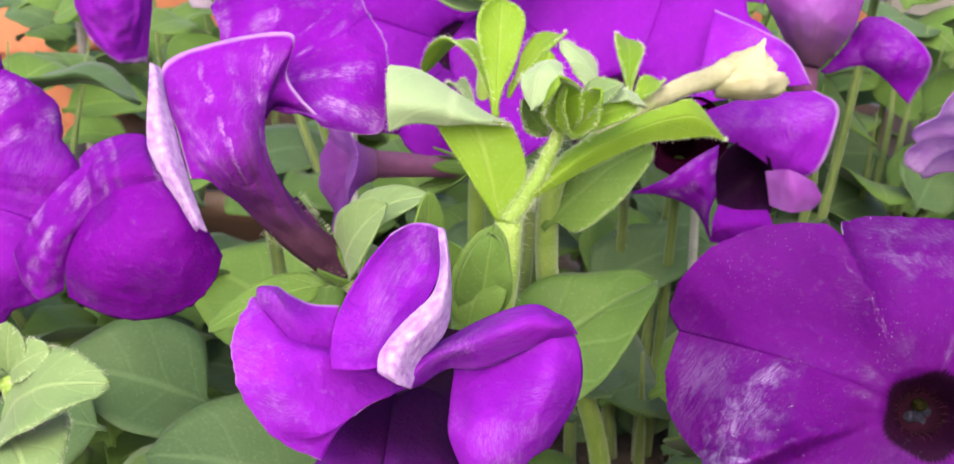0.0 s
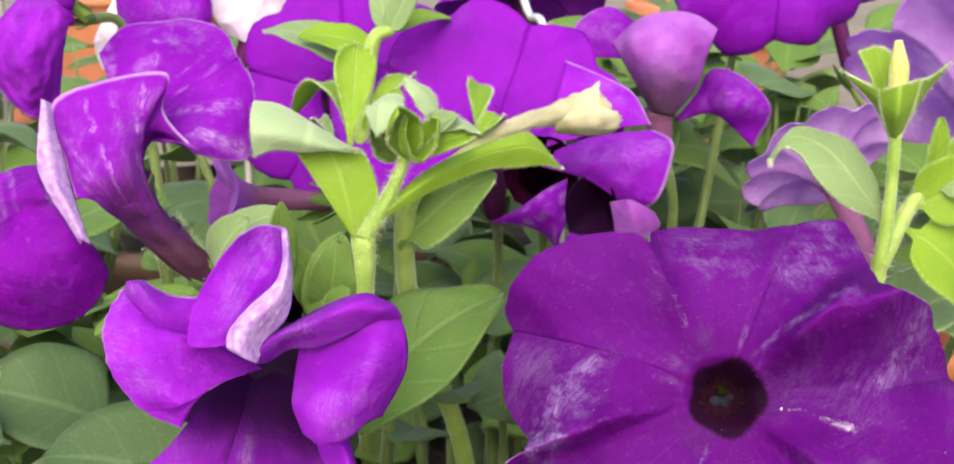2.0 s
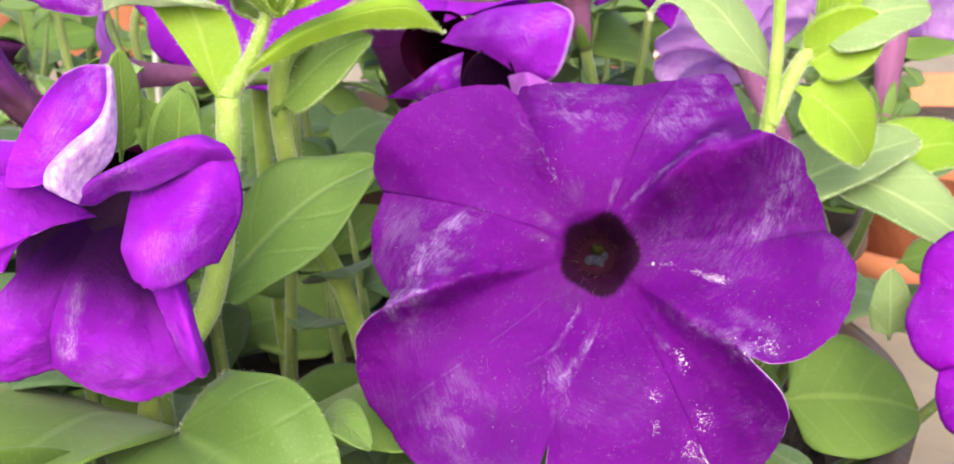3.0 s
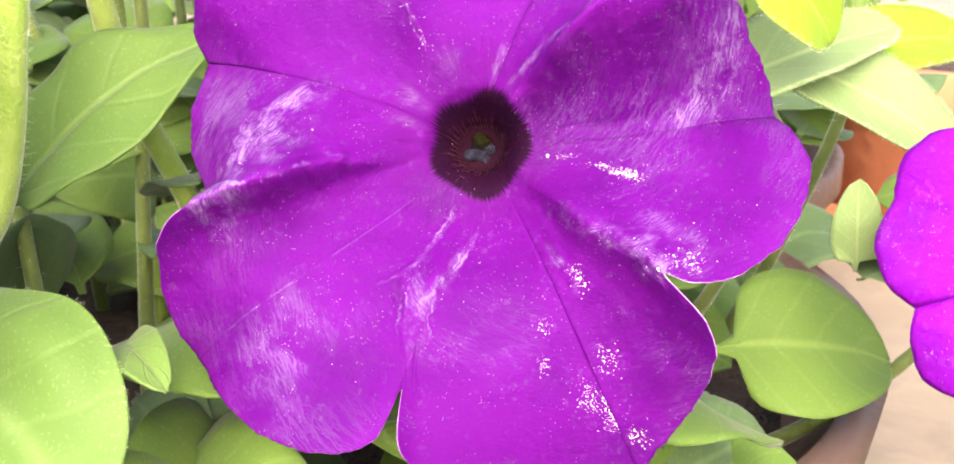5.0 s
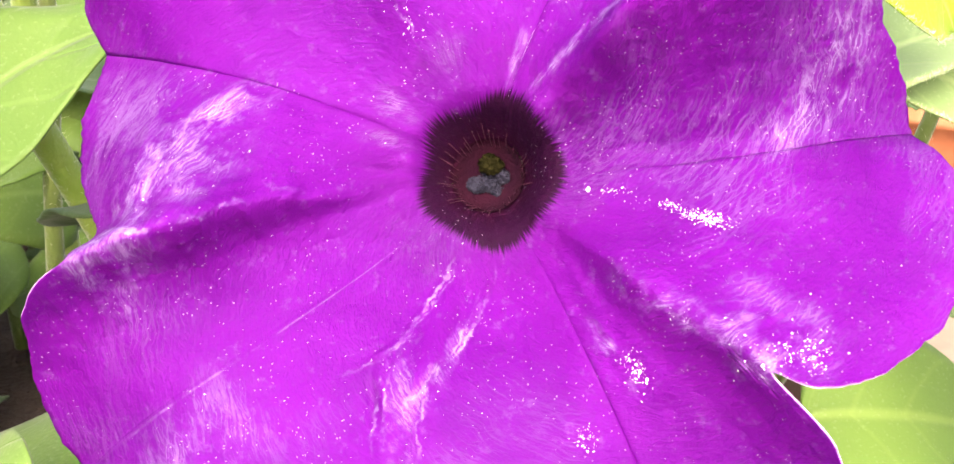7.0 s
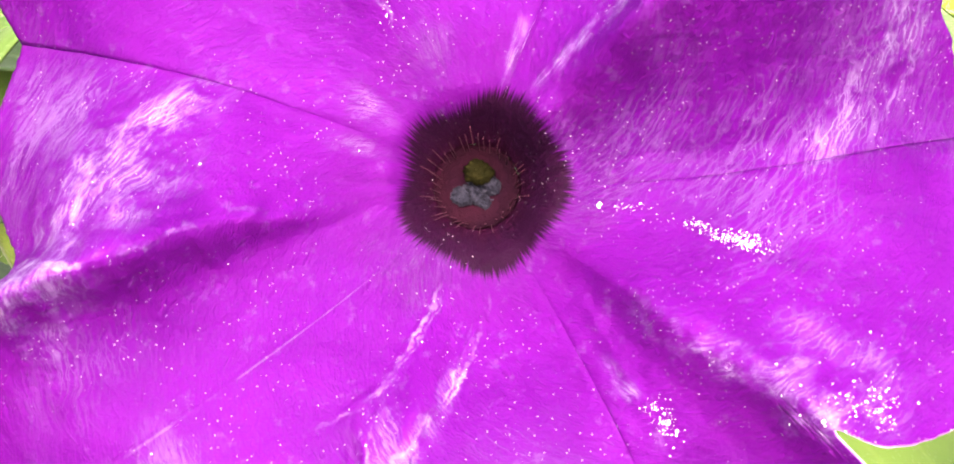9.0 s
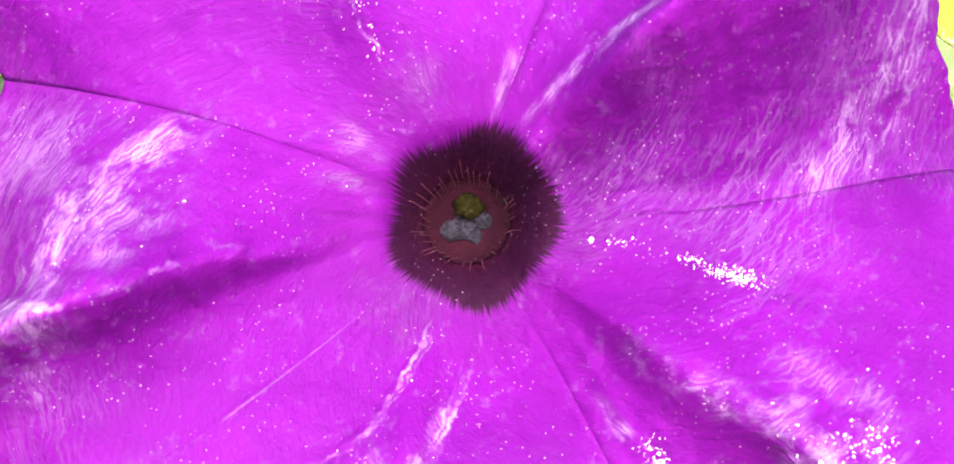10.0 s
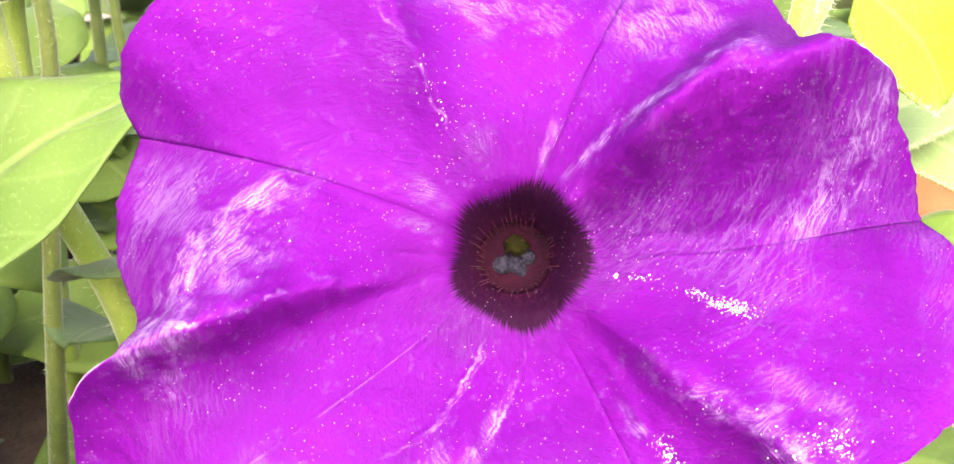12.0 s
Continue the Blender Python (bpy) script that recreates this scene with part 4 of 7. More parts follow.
def open_corolla(owner, centre, axis, rows, seams, wrinkles, mats, throat=3.4, eye=7.6, detail=(190, 110), thick=0.00014, seed=3):
    """A wide open corolla with deep folds: heights and reaches by angle, seams that turn towards the eye, and pinched wrinkles."""
    c, z = np.array(centre), np.array(axis) / np.linalg.norm(axis)
    x = np.cross((0, 0, 1), z)
    x /= np.linalg.norm(x)
    y = np.cross(z, x)
    table = np.array(rows, float)
    ring = np.arange(0, 360, 0.25) + table[0, 0]
    closed = np.vstack([table, table[:1] + np.array([360, 0, 0, 0, 0, 0])])
    cols = [soften(np.interp(ring, closed[:, 0], closed[:, k]), 0.35 if k == 1 else 1.2) for k in range(1, 6)]
    span = soften(cols[0], 3.0)
    nth, ns = detail
    grids = []
    for (a0, turn0, deep0), (a1, turn1, deep1) in zip(seams[:-1], seams[1:]):
        th = np.linspace(a0, a1, nth)
        s = np.linspace(0, 1, ns) ** 1.15
        near = np.interp(th, ring, cols[0], period=360)
        jag = np.array([noise.noise(Vector((t * 0.35, seed * 2.0, 0.0))) + 0.6 * noise.noise(Vector((t * 1.1, seed, 4.0))) for t in th])
        reach = near + 0.28 * jag
        rho = throat + (reach - throat)[:, None] * s
        tt = th[:, None] + np.interp(th, [a0, a1], [turn0, turn1])[:, None] * (1 - s[None, :]) ** 1.4
        hgt = np.zeros_like(rho)
        for j in range(ns):
            wob = np.array([1.3 * noise.noise(Vector((rho[i, j] * 0.32, tt[i, j] * 0.03, 7.0))) + 0.7 * noise.noise(Vector((rho[i, j] * 0.9, tt[i, j] * 0.05, 9.0))) for i in range(nth)])
            at = tt[:, j] + wob * np.clip((1 - s[j]) * 6, 0, 1)
            e, h5, h7, h1, full = (np.interp(at, ring, line, period=360) for line in cols[1:] + [span])
            one = np.ones(nth)
            knots = np.stack([one * throat, one * (eye - 1.6), one * (eye + 1.2), full * 0.5, full * 0.75, full * 1.001], 1)
            vals = np.stack([0 * one, e * 0.88, e * 1.08, h5, h7, h1], 1)
            hgt[:, j] = hermite(knots, vals, np.minimum(rho[:, j:j + 1], full[:, None]))[:, 0]
        px, py = rho * np.cos(np.radians(tt)), rho * np.sin(np.radians(tt))
        for wa, wr, va, vr, wide, amp in wrinkles:
            p = np.array([wr * math.cos(radians(wa)), wr * math.sin(radians(wa))])
            q = np.array([vr * math.cos(radians(va)), vr * math.sin(radians(va))]) - p
            k = np.clip(((px - p[0]) * q[0] + (py - p[1]) * q[1]) / (q @ q), 0, 1)
            off = np.hypot(px - p[0] - k * q[0], py - p[1] - k * q[1])
            hgt += amp * np.exp(-((off / wide) ** 2)) * (0.35 + 0.65 * np.sin(math.pi * np.clip(k, 0.02, 0.98)))
        for edge_at, deep in ((a0, deep0), (a1, deep1)):
            hgt -= deep * np.exp(-((np.abs(th - edge_at)[:, None] * rho * math.pi / 180 / 0.22) ** 2)) * np.clip((rho - eye) / 4, 0, 1)
        for i in range(nth):
            for j in range(ns):
                v = Vector((px[i, j], py[i, j], seed))
                along = Vector((tt[i, j] * 0.16, rho[i, j] * 0.11, seed))
                hgt[i, j] += (0.30 * noise.noise(v * 0.16) + 0.14 * noise.noise(along) + 0.07 * noise.noise(along * 2.3) + 0.05 * noise.noise(v * 0.8)) * min(1.0, max(0.0, (rho[i, j] - eye) / 4))
        grid = c + (px[..., None] * x + py[..., None] * y + hgt[..., None] * z) / 1000
        far = rho / 39.5
        grids.append((grid, th, far))
        uv = np.stack([tt / 360.0 + 1.0, far], -1)
        part_mesh("petal", sheet("petal", grid[::-1], uv[::-1], thick, *mats), owner)
    return grids


main = thing("petunia_flower", main_at, "large open violet petunia with a dark eye and dusty petals", "flower", "violet petunia flowers")
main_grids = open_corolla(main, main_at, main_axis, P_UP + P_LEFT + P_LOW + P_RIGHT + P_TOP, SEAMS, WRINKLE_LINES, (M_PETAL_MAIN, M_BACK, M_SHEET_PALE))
main_z = Vector(main_axis).normalized()
main_foot = Vector(main_at) - main_z * 0.026 + Vector((0.002, 0.006, -0.006))
part_mesh("tube", tube_mesh("tube", [Vector(main_at) + main_z * 0.0002, Vector(main_at) - main_z * 0.003, Vector(main_at) - main_z * 0.013 + Vector((0.0005, 0.0015, -0.0015)), main_foot], [0.0034, 0.0029, 0.0029, 0.0024], M_THROAT_RED, 28, 18, False, 0.05), main)
calyx(main, main_foot, main_z, stalk_to_soil(main_foot, main_z), 0.014, 3, hairs=30)
anthers(main, Vector(main_at) - Vector(main_axis).normalized() * 0.0015, main_axis, 0.0019, 5)


def dust(owner, grids, patches, seed):
    """Loose pale pollen grains lying on the petals, in clusters of (angle, reach, spread, count)."""
    rng = random.Random(seed)
    verts, faces = [], []
    for ang, reach, spread, count in patches:
        for grid, th, far in grids:
            if not th[0] <= ang <= th[-1]:
                continue
            for _ in range(int(count * 1.5)):
                i = int(np.argmin(np.abs(th - ang - rng.gauss(0, spread * 55))))
                j = int(np.argmin(np.abs(far[i] - reach - rng.gauss(0, spread))))
                i, j = min(max(i, 1), len(th) - 2), min(max(j, 1), far.shape[1] - 2)
                p = grid[i, j] + (grid[i + 1, j] - grid[i, j]) * rng.random() + (grid[i, j + 1] - grid[i, j]) * rng.random()
                n = np.cross(grid[i, j + 1] - grid[i, j], grid[i + 1, j] - grid[i, j])
                p = Vector(p) + Vector(n).normalized() * 0.00004
                r = (0.000045 if spread < 0.1 else 0.000028) * math.exp(rng.gauss(0, 0.45))
                b = len(verts)
                verts += [p + Vector((rng.uniform(0.6, 1.3) * r * q[0], rng.uniform(0.6, 1.3) * r * q[1], rng.uniform(0.6, 1.3) * r * q[2])) for q in ((1, 0, 0), (-1, 0, 0), (0, 1, 0), (0, -1, 0), (0, 0, 1), (0, 0, -1))]
                faces += [[b + x for x in f] for f in ((0, 2, 4), (2, 1, 4), (1, 3, 4), (3, 0, 4), (2, 0, 5), (1, 2, 5), (3, 1, 5), (0, 3, 5))]
    tagged(part_mesh("pollen_dust", from_arrays("pollen_dust", [tuple(v) for v in verts], faces, [M_POLLEN]), owner, "white pollen grains scattered on the petals"), kind="stuff")


for k in range(44):
    a = 2 * math.pi * (k + random.Random(k).uniform(-0.4, 0.4)) / 44
    za = Vector(main_axis).normalized()
    xa = Vector((0, 0, 1)).cross(za).normalized()
    ya = za.cross(xa)
    o = xa * math.cos(a) + ya * math.sin(a)
    r0, r1, lift = 0.0029, 0.0030 + 0.0013 * random.Random(k + 50).uniform(0.1, 1.2), 0.0025
    part_mesh("throat_vein", tube_mesh("throat_vein", [Vector(main_at) + o * r0 - za * 0.0016, Vector(main_at) + o * (r0 + r1) / 2 + za * 0.0008, Vector(main_at) + o * r1 + za * lift], [0.00004, 0.00005, 0.00003], M_THREAD, 6, 6), main)
dust(main, main_grids, [(351, 0.517, 0.022, 130), (351.4, 0.47, 0.02, 40), (354, 0.42, 0.02, 25), (357, 0.30, 0.03, 25), (331, 0.80, 0.028, 70), (328, 0.73, 0.04, 30), (309, 0.577, 0.025, 60), (304, 0.82, 0.028, 80), (297, 0.9, 0.022, 90), (299.5, 0.98, 0.026, 100), (302, 1.06, 0.02, 50),
                        (290, 0.76, 0.014, 35), (293, 0.64, 0.02, 35), (120.5, 0.37, 0.05, 30), (345, 0.8, 0.14, 40), (110, 0.5, 0.16, 50), (262, 0.5, 0.16, 50), (235, 0.7, 0.16, 45), (60, 0.6, 0.16, 30), (180, 0.5, 0.14, 45), (330, 0.6, 0.16, 40)], 9)

# ---- the folded flower beside it ----
fold_axis = (-0.05, -0.95, -0.02)
folded = flower("petunia_flower", (-0.0085, 0.184, 0.277), fold_axis, "violet petunia with crumpled folded petals and pale margins", roll=0.0, radius=0.032, petals=[], bend=[(0, 0)], throat=0.13,
                tube=(0.024, 0.002, M_THROAT, (0.0, 0.006, -0.004)))
# its lower petals: a broad one, a narrow strip beside it and one that spreads to the other side
BELLY = [[(-0.0112, 0.1680, 0.2721), (-0.0116, 0.1535, 0.2698), (-0.0140, 0.1520, 0.2632), (-0.0150, 0.1540, 0.2566)],
        [(-0.0093, 0.1690, 0.2727), (-0.0085, 0.1545, 0.2685), (-0.0096, 0.1520, 0.2613), (-0.0099, 0.1540, 0.2529)],
        [(-0.0075, 0.1700, 0.2728), (-0.0049, 0.1570, 0.2671), (-0.0046, 0.1535, 0.2596), (-0.0039, 0.1555, 0.2501)],
        [(-0.0051, 0.1700, 0.2718), (-0.0016, 0.1585, 0.2651), (-0.0001, 0.1555, 0.2577), (0.0014, 0.1570, 0.2512)],
        [(-0.0030, 0.1690, 0.2701), (0.0012, 0.1580, 0.2642), (0.0034, 0.1560, 0.2584), (0.0047, 0.1575, 0.2528)]]
STRIP = [[(-0.0020, 0.1600, 0.2692), (0.0006, 0.1570, 0.2623), (0.0032, 0.1545, 0.2573), (0.0049, 0.1545, 0.2544)],
        [(0.0013, 0.1580, 0.2706), (0.0042, 0.1530, 0.2645), (0.0057, 0.1525, 0.2589), (0.0062, 0.1545, 0.2541)],
        [(0.0034, 0.1590, 0.2698), (0.0050, 0.1560, 0.2643), (0.0064, 0.1555, 0.2585), (0.0068, 0.1570, 0.2544)]]
LOWER = [[(-0.0129, 0.1720, 0.2748), (-0.0176, 0.1600, 0.2715), (-0.0223, 0.1550, 0.2669), (-0.0293, 0.1570, 0.2600)],
        [(-0.0129, 0.1720, 0.2734), (-0.0164, 0.1580, 0.2698), (-0.0208, 0.1530, 0.2640), (-0.0266, 0.1550, 0.2559)],
        [(-0.0122, 0.1710, 0.2722), (-0.0148, 0.1570, 0.2687), (-0.0178, 0.1530, 0.2625), (-0.0221, 0.1550, 0.2540)],
        [(-0.0108, 0.1720, 0.2706), (-0.0122, 0.1575, 0.2683), (-0.0143, 0.1555, 0.2624), (-0.0159, 0.1575, 0.2548)],
        [(-0.0095, 0.1740, 0.2700), (-0.0112, 0.1620, 0.2668), (-0.0133, 0.1600, 0.2607), (-0.0150, 0.1610, 0.2530)]]
GULLET = [[(-0.0225, 0.1760, 0.2783), (-0.0237, 0.1740, 0.2712), (-0.0236, 0.1700, 0.2656)],
        [(-0.0170, 0.1800, 0.2786), (-0.0180, 0.1780, 0.2688), (-0.0175, 0.1700, 0.2635)],
        [(-0.0093, 0.1830, 0.2771), (-0.0097, 0.1810, 0.2677), (-0.0097, 0.1740, 0.2629)],
        [(-0.0003, 0.1780, 0.2771), (-0.0017, 0.1770, 0.2696), (-0.0026, 0.1720, 0.2653)]]
part_mesh("throat", petal_patch("throat", GULLET, (M_GULLET, M_BELLY), (190, 330), (0.0, 0.4), 0.0004, (40, 30), seed=9), folded, "dark veined throat")
part_mesh("petal", petal_patch("petal", BELLY, (M_BELLY, M_SHEET_PALE), (250, 320), (0.1, 1.02), 0.0007, (54, 54), seed=4, edge=1.0), folded)
part_mesh("petal", petal_patch("petal", STRIP, (M_SHEET, M_SHEET_PALE), (320, 350), (0.4, 1.02), 0.0005, (30, 50), seed=5, edge=1.0), folded)
part_mesh("petal", petal_patch("petal", LOWER, (M_BELLY, M_SHEET_PALE), (190, 250), (0.1, 1.02), 0.0008, (50, 54), seed=6, edge=1.0), folded)

# its upper petals, folded on themselves: an upright hood with a whitish flap, a rolled arch, a hanging lobe and a cheek with a turned brim
HOOD = [[(-0.0173, 0.1500, 0.2841), (-0.0175, 0.1520, 0.2863), (-0.0168, 0.1550, 0.2892), (-0.0137, 0.1580, 0.2942), (-0.0105, 0.1600, 0.2976)],
        [(-0.0155, 0.1495, 0.2842), (-0.0148, 0.1520, 0.2863), (-0.0127, 0.1570, 0.2902), (-0.0096, 0.1610, 0.2952), (-0.0082, 0.1620, 0.2984)],
        [(-0.0134, 0.1490, 0.2845), (-0.0120, 0.1520, 0.2863), (-0.0095, 0.1570, 0.2892), (-0.0066, 0.1610, 0.2937), (-0.0061, 0.1620, 0.2984)],
        [(-0.0117, 0.1485, 0.2849), (-0.0110, 0.1500, 0.2876), (-0.0070, 0.1540, 0.2904), (-0.0048, 0.1580, 0.2933), (-0.0048, 0.1600, 0.2986)]]
FLAP = [[(-0.0048, 0.1600, 0.2986), (-0.0041, 0.1595, 0.2986), (-0.0038, 0.1600, 0.2980)],
        [(-0.0045, 0.1575, 0.2949), (-0.0036, 0.1560, 0.2957), (-0.0032, 0.1575, 0.2947)],
        [(-0.0054, 0.1545, 0.2921), (-0.0040, 0.1530, 0.2922), (-0.0031, 0.1560, 0.2901)],
        [(-0.0088, 0.1515, 0.2895), (-0.0060, 0.1505, 0.2898), (-0.0038, 0.1550, 0.2869)],
        [(-0.0113, 0.1490, 0.2870), (-0.0086, 0.1480, 0.2879), (-0.0055, 0.1540, 0.2849)],
        [(-0.0117, 0.1480, 0.2850), (-0.0097, 0.1470, 0.2850), (-0.0068, 0.1525, 0.2841)],
        [(-0.0115, 0.1480, 0.2843), (-0.0093, 0.1475, 0.2833), (-0.0078, 0.1500, 0.2816)]]
ROLL = [[(-0.0089, 0.1530, 0.2836), (-0.0086, 0.1510, 0.2825), (-0.0079, 0.1510, 0.2812)],
        [(-0.0056, 0.1580, 0.2835), (-0.0061, 0.1520, 0.2843), (-0.0068, 0.1540, 0.2804)],
        [(-0.0016, 0.1600, 0.2852), (-0.0025, 0.1525, 0.2858), (-0.0035, 0.1560, 0.2817)],
        [(0.0031, 0.1600, 0.2875), (0.0018, 0.1520, 0.2877), (0.0003, 0.1550, 0.2821)],
        [(0.0074, 0.1600, 0.2884), (0.0064, 0.1530, 0.2890), (0.0049, 0.1550, 0.2841)],
        [(0.0100, 0.1600, 0.2870), (0.0094, 0.1540, 0.2880), (0.0086, 0.1560, 0.2854)],
        [(0.0100, 0.1600, 0.2873), (0.0113, 0.1570, 0.2874), (0.0125, 0.1580, 0.2854)]]
HANG = [[(-0.0026, 0.1615, 0.2820), (-0.0034, 0.1560, 0.2767), (-0.0035, 0.1530, 0.2739), (-0.0020, 0.1515, 0.2703)],
        [(0.0002, 0.1605, 0.2830), (-0.0001, 0.1530, 0.2779), (-0.0003, 0.1500, 0.2739), (0.0007, 0.1500, 0.2693)],
        [(0.0040, 0.1595, 0.2852), (0.0042, 0.1520, 0.2788), (0.0042, 0.1500, 0.2744), (0.0039, 0.1510, 0.2693)],
        [(0.0084, 0.1585, 0.2882), (0.0088, 0.1520, 0.2815), (0.0088, 0.1520, 0.2770), (0.0072, 0.1530, 0.2711)],
        [(0.0111, 0.1595, 0.2869), (0.0129, 0.1570, 0.2832), (0.0128, 0.1570, 0.2775), (0.0093, 0.1560, 0.2708)]]
CHEEK = [[(-0.0122, 0.1600, 0.2803), (-0.0180, 0.1570, 0.2840), (-0.0230, 0.1560, 0.2865), (-0.0275, 0.1580, 0.2904)],
         [(-0.0108, 0.1600, 0.2793), (-0.0168, 0.1540, 0.2839), (-0.0235, 0.1530, 0.2859), (-0.0295, 0.1550, 0.2873)],
         [(-0.0099, 0.1600, 0.2785), (-0.0164, 0.1540, 0.2814), (-0.0228, 0.1500, 0.2827), (-0.0294, 0.1520, 0.2843)],
         [(-0.0094, 0.1610, 0.2775), (-0.0151, 0.1540, 0.2789), (-0.0211, 0.1490, 0.2787), (-0.0277, 0.1500, 0.2795)],
         [(-0.0090, 0.1610, 0.2772), (-0.0142, 0.1540, 0.2773), (-0.0184, 0.1490, 0.2762), (-0.0235, 0.1490, 0.2747)],
         [(-0.0085, 0.1620, 0.2765), (-0.0125, 0.1560, 0.2772), (-0.0163, 0.1510, 0.2762), (-0.0189, 0.1495, 0.2723)]]
BRIM = [[(-0.0174, 0.1566, 0.2830), (-0.0174, 0.1570, 0.2867), (-0.0172, 0.1600, 0.2883)],
        [(-0.0201, 0.1551, 0.2838), (-0.0207, 0.1550, 0.2880), (-0.0208, 0.1600, 0.2887)],
        [(-0.0225, 0.1546, 0.2859), (-0.0230, 0.1550, 0.2897), (-0.0230, 0.1590, 0.2902)],
        [(-0.0249, 0.1556, 0.2883), (-0.0246, 0.1560, 0.2913), (-0.0246, 0.1590, 0.2913)],
        [(-0.0272, 0.1576, 0.2894), (-0.0270, 0.1580, 0.2913), (-0.0265, 0.1590, 0.2914)]]
part_mesh("petal", petal_patch("petal", HOOD, (M_SHEET, M_SHEET_PALE), (60, 110), (0.5, 1.02), 0.0006, seed=1), folded)
part_mesh("petal_flap", petal_patch("petal_flap", FLAP, (M_SHEET_PALE, M_SHEET), (60, 90), (0.8, 1.03), 0.0005, seed=1), folded, "folded petal margin with a whitish underside")
part_mesh("petal", petal_patch("petal", ROLL, (M_SHEET, M_SHEET), (0, 60), (0.5, 1.02), 0.0005, (54, 30), seed=2), folded)
part_mesh("petal", petal_patch("petal", HANG, (M_SHEET, M_SHEET_PALE), (280, 340), (0.4, 1.012), 0.0006, seed=2, edge=1.0), folded)
part_mesh("petal", petal_patch("petal", CHEEK, (M_SHEET, M_SHEET_PALE), (130, 200), (0.25, 1.018), 0.0007, (48, 48), seed=3, edge=1.0), folded)
part_mesh("petal_brim", petal_patch("petal_brim", BRIM, (M_SHEET, M_SHEET_PALE), (130, 160), (0.7, 1.03), 0.0004, seed=3), folded)

# ---- the trumpet flower behind the shoot, seen from outside ----
WALL = [[(-0.0219, 0.1967, 0.2778), (-0.0284, 0.1953, 0.2835), (-0.0337, 0.1940, 0.2899), (-0.0364, 0.1900, 0.2940), (-0.0384, 0.1880, 0.2966), (-0.0405, 0.1870, 0.2972)],
        [(-0.0215, 0.1960, 0.2781), (-0.0277, 0.1942, 0.2839), (-0.0330, 0.1930, 0.2903), (-0.0364, 0.1880, 0.2969), (-0.0400, 0.1880, 0.3008), (-0.0430, 0.1910, 0.3033)],
        [(-0.0210, 0.1955, 0.2784), (-0.0268, 0.1933, 0.2844), (-0.0319, 0.1920, 0.2908), (-0.0356, 0.1870, 0.2988), (-0.0404, 0.1910, 0.3039), (-0.0460, 0.1980, 0.3108)],
        [(-0.0200, 0.1952, 0.2790), (-0.0248, 0.1926, 0.2852), (-0.0296, 0.1910, 0.2914), (-0.0321, 0.1860, 0.3024), (-0.0354, 0.1920, 0.3086), (-0.0387, 0.2000, 0.3142)],
        [(-0.0192, 0.1954, 0.2795), (-0.0229, 0.1932, 0.2852), (-0.0270, 0.1920, 0.2905), (-0.0304, 0.1890, 0.3022), (-0.0299, 0.1950, 0.3091), (-0.0271, 0.1990, 0.3157)],
        [(-0.0186, 0.1960, 0.2799), (-0.0220, 0.1942, 0.2853), (-0.0263, 0.1930, 0.2901), (-0.0300, 0.1910, 0.3000), (-0.0309, 0.1970, 0.3053), (-0.0278, 0.1990, 0.3091)],
        [(-0.0181, 0.1967, 0.2802), (-0.0211, 0.1963, 0.2848), (-0.0253, 0.1960, 0.2887), (-0.0301, 0.1980, 0.2949), (-0.0325, 0.2030, 0.2998), (-0.0304, 0.2050, 0.3032), (-0.0226, 0.1980, 0.3025)]]
MARGIN = [[(-0.0462, 0.1980, 0.3110), (-0.0468, 0.1970, 0.3116), (-0.0475, 0.1970, 0.3119)],
          [(-0.0446, 0.1940, 0.3071), (-0.0455, 0.1920, 0.3092), (-0.0465, 0.1900, 0.3072)],
          [(-0.0430, 0.1910, 0.3031), (-0.0442, 0.1870, 0.3032), (-0.0465, 0.1880, 0.3019)],
          [(-0.0407, 0.1870, 0.2972), (-0.0424, 0.1840, 0.2996), (-0.0443, 0.1860, 0.2977)],
          [(-0.0378, 0.1830, 0.2905), (-0.0386, 0.1820, 0.2914), (-0.0394, 0.1830, 0.2905)]]
UPPER = [[(-0.0413, 0.2100, 0.3079), (-0.0398, 0.2120, 0.3129), (-0.0423, 0.2180, 0.3168)],
         [(-0.0386, 0.2100, 0.3085), (-0.0369, 0.2140, 0.3160), (-0.0386, 0.2220, 0.3210)],
         [(-0.0353, 0.2100, 0.3092), (-0.0322, 0.2140, 0.3166), (-0.0327, 0.2240, 0.3217)],
         [(-0.0328, 0.2100, 0.3088), (-0.0270, 0.2150, 0.3165), (-0.0268, 0.2240, 0.3222)],
         [(-0.0315, 0.2100, 0.3085), (-0.0226, 0.2140, 0.3159), (-0.0205, 0.2220, 0.3203)],
         [(-0.0307, 0.2090, 0.3083), (-0.0212, 0.2090, 0.3133), (-0.0171, 0.2160, 0.3161)]]
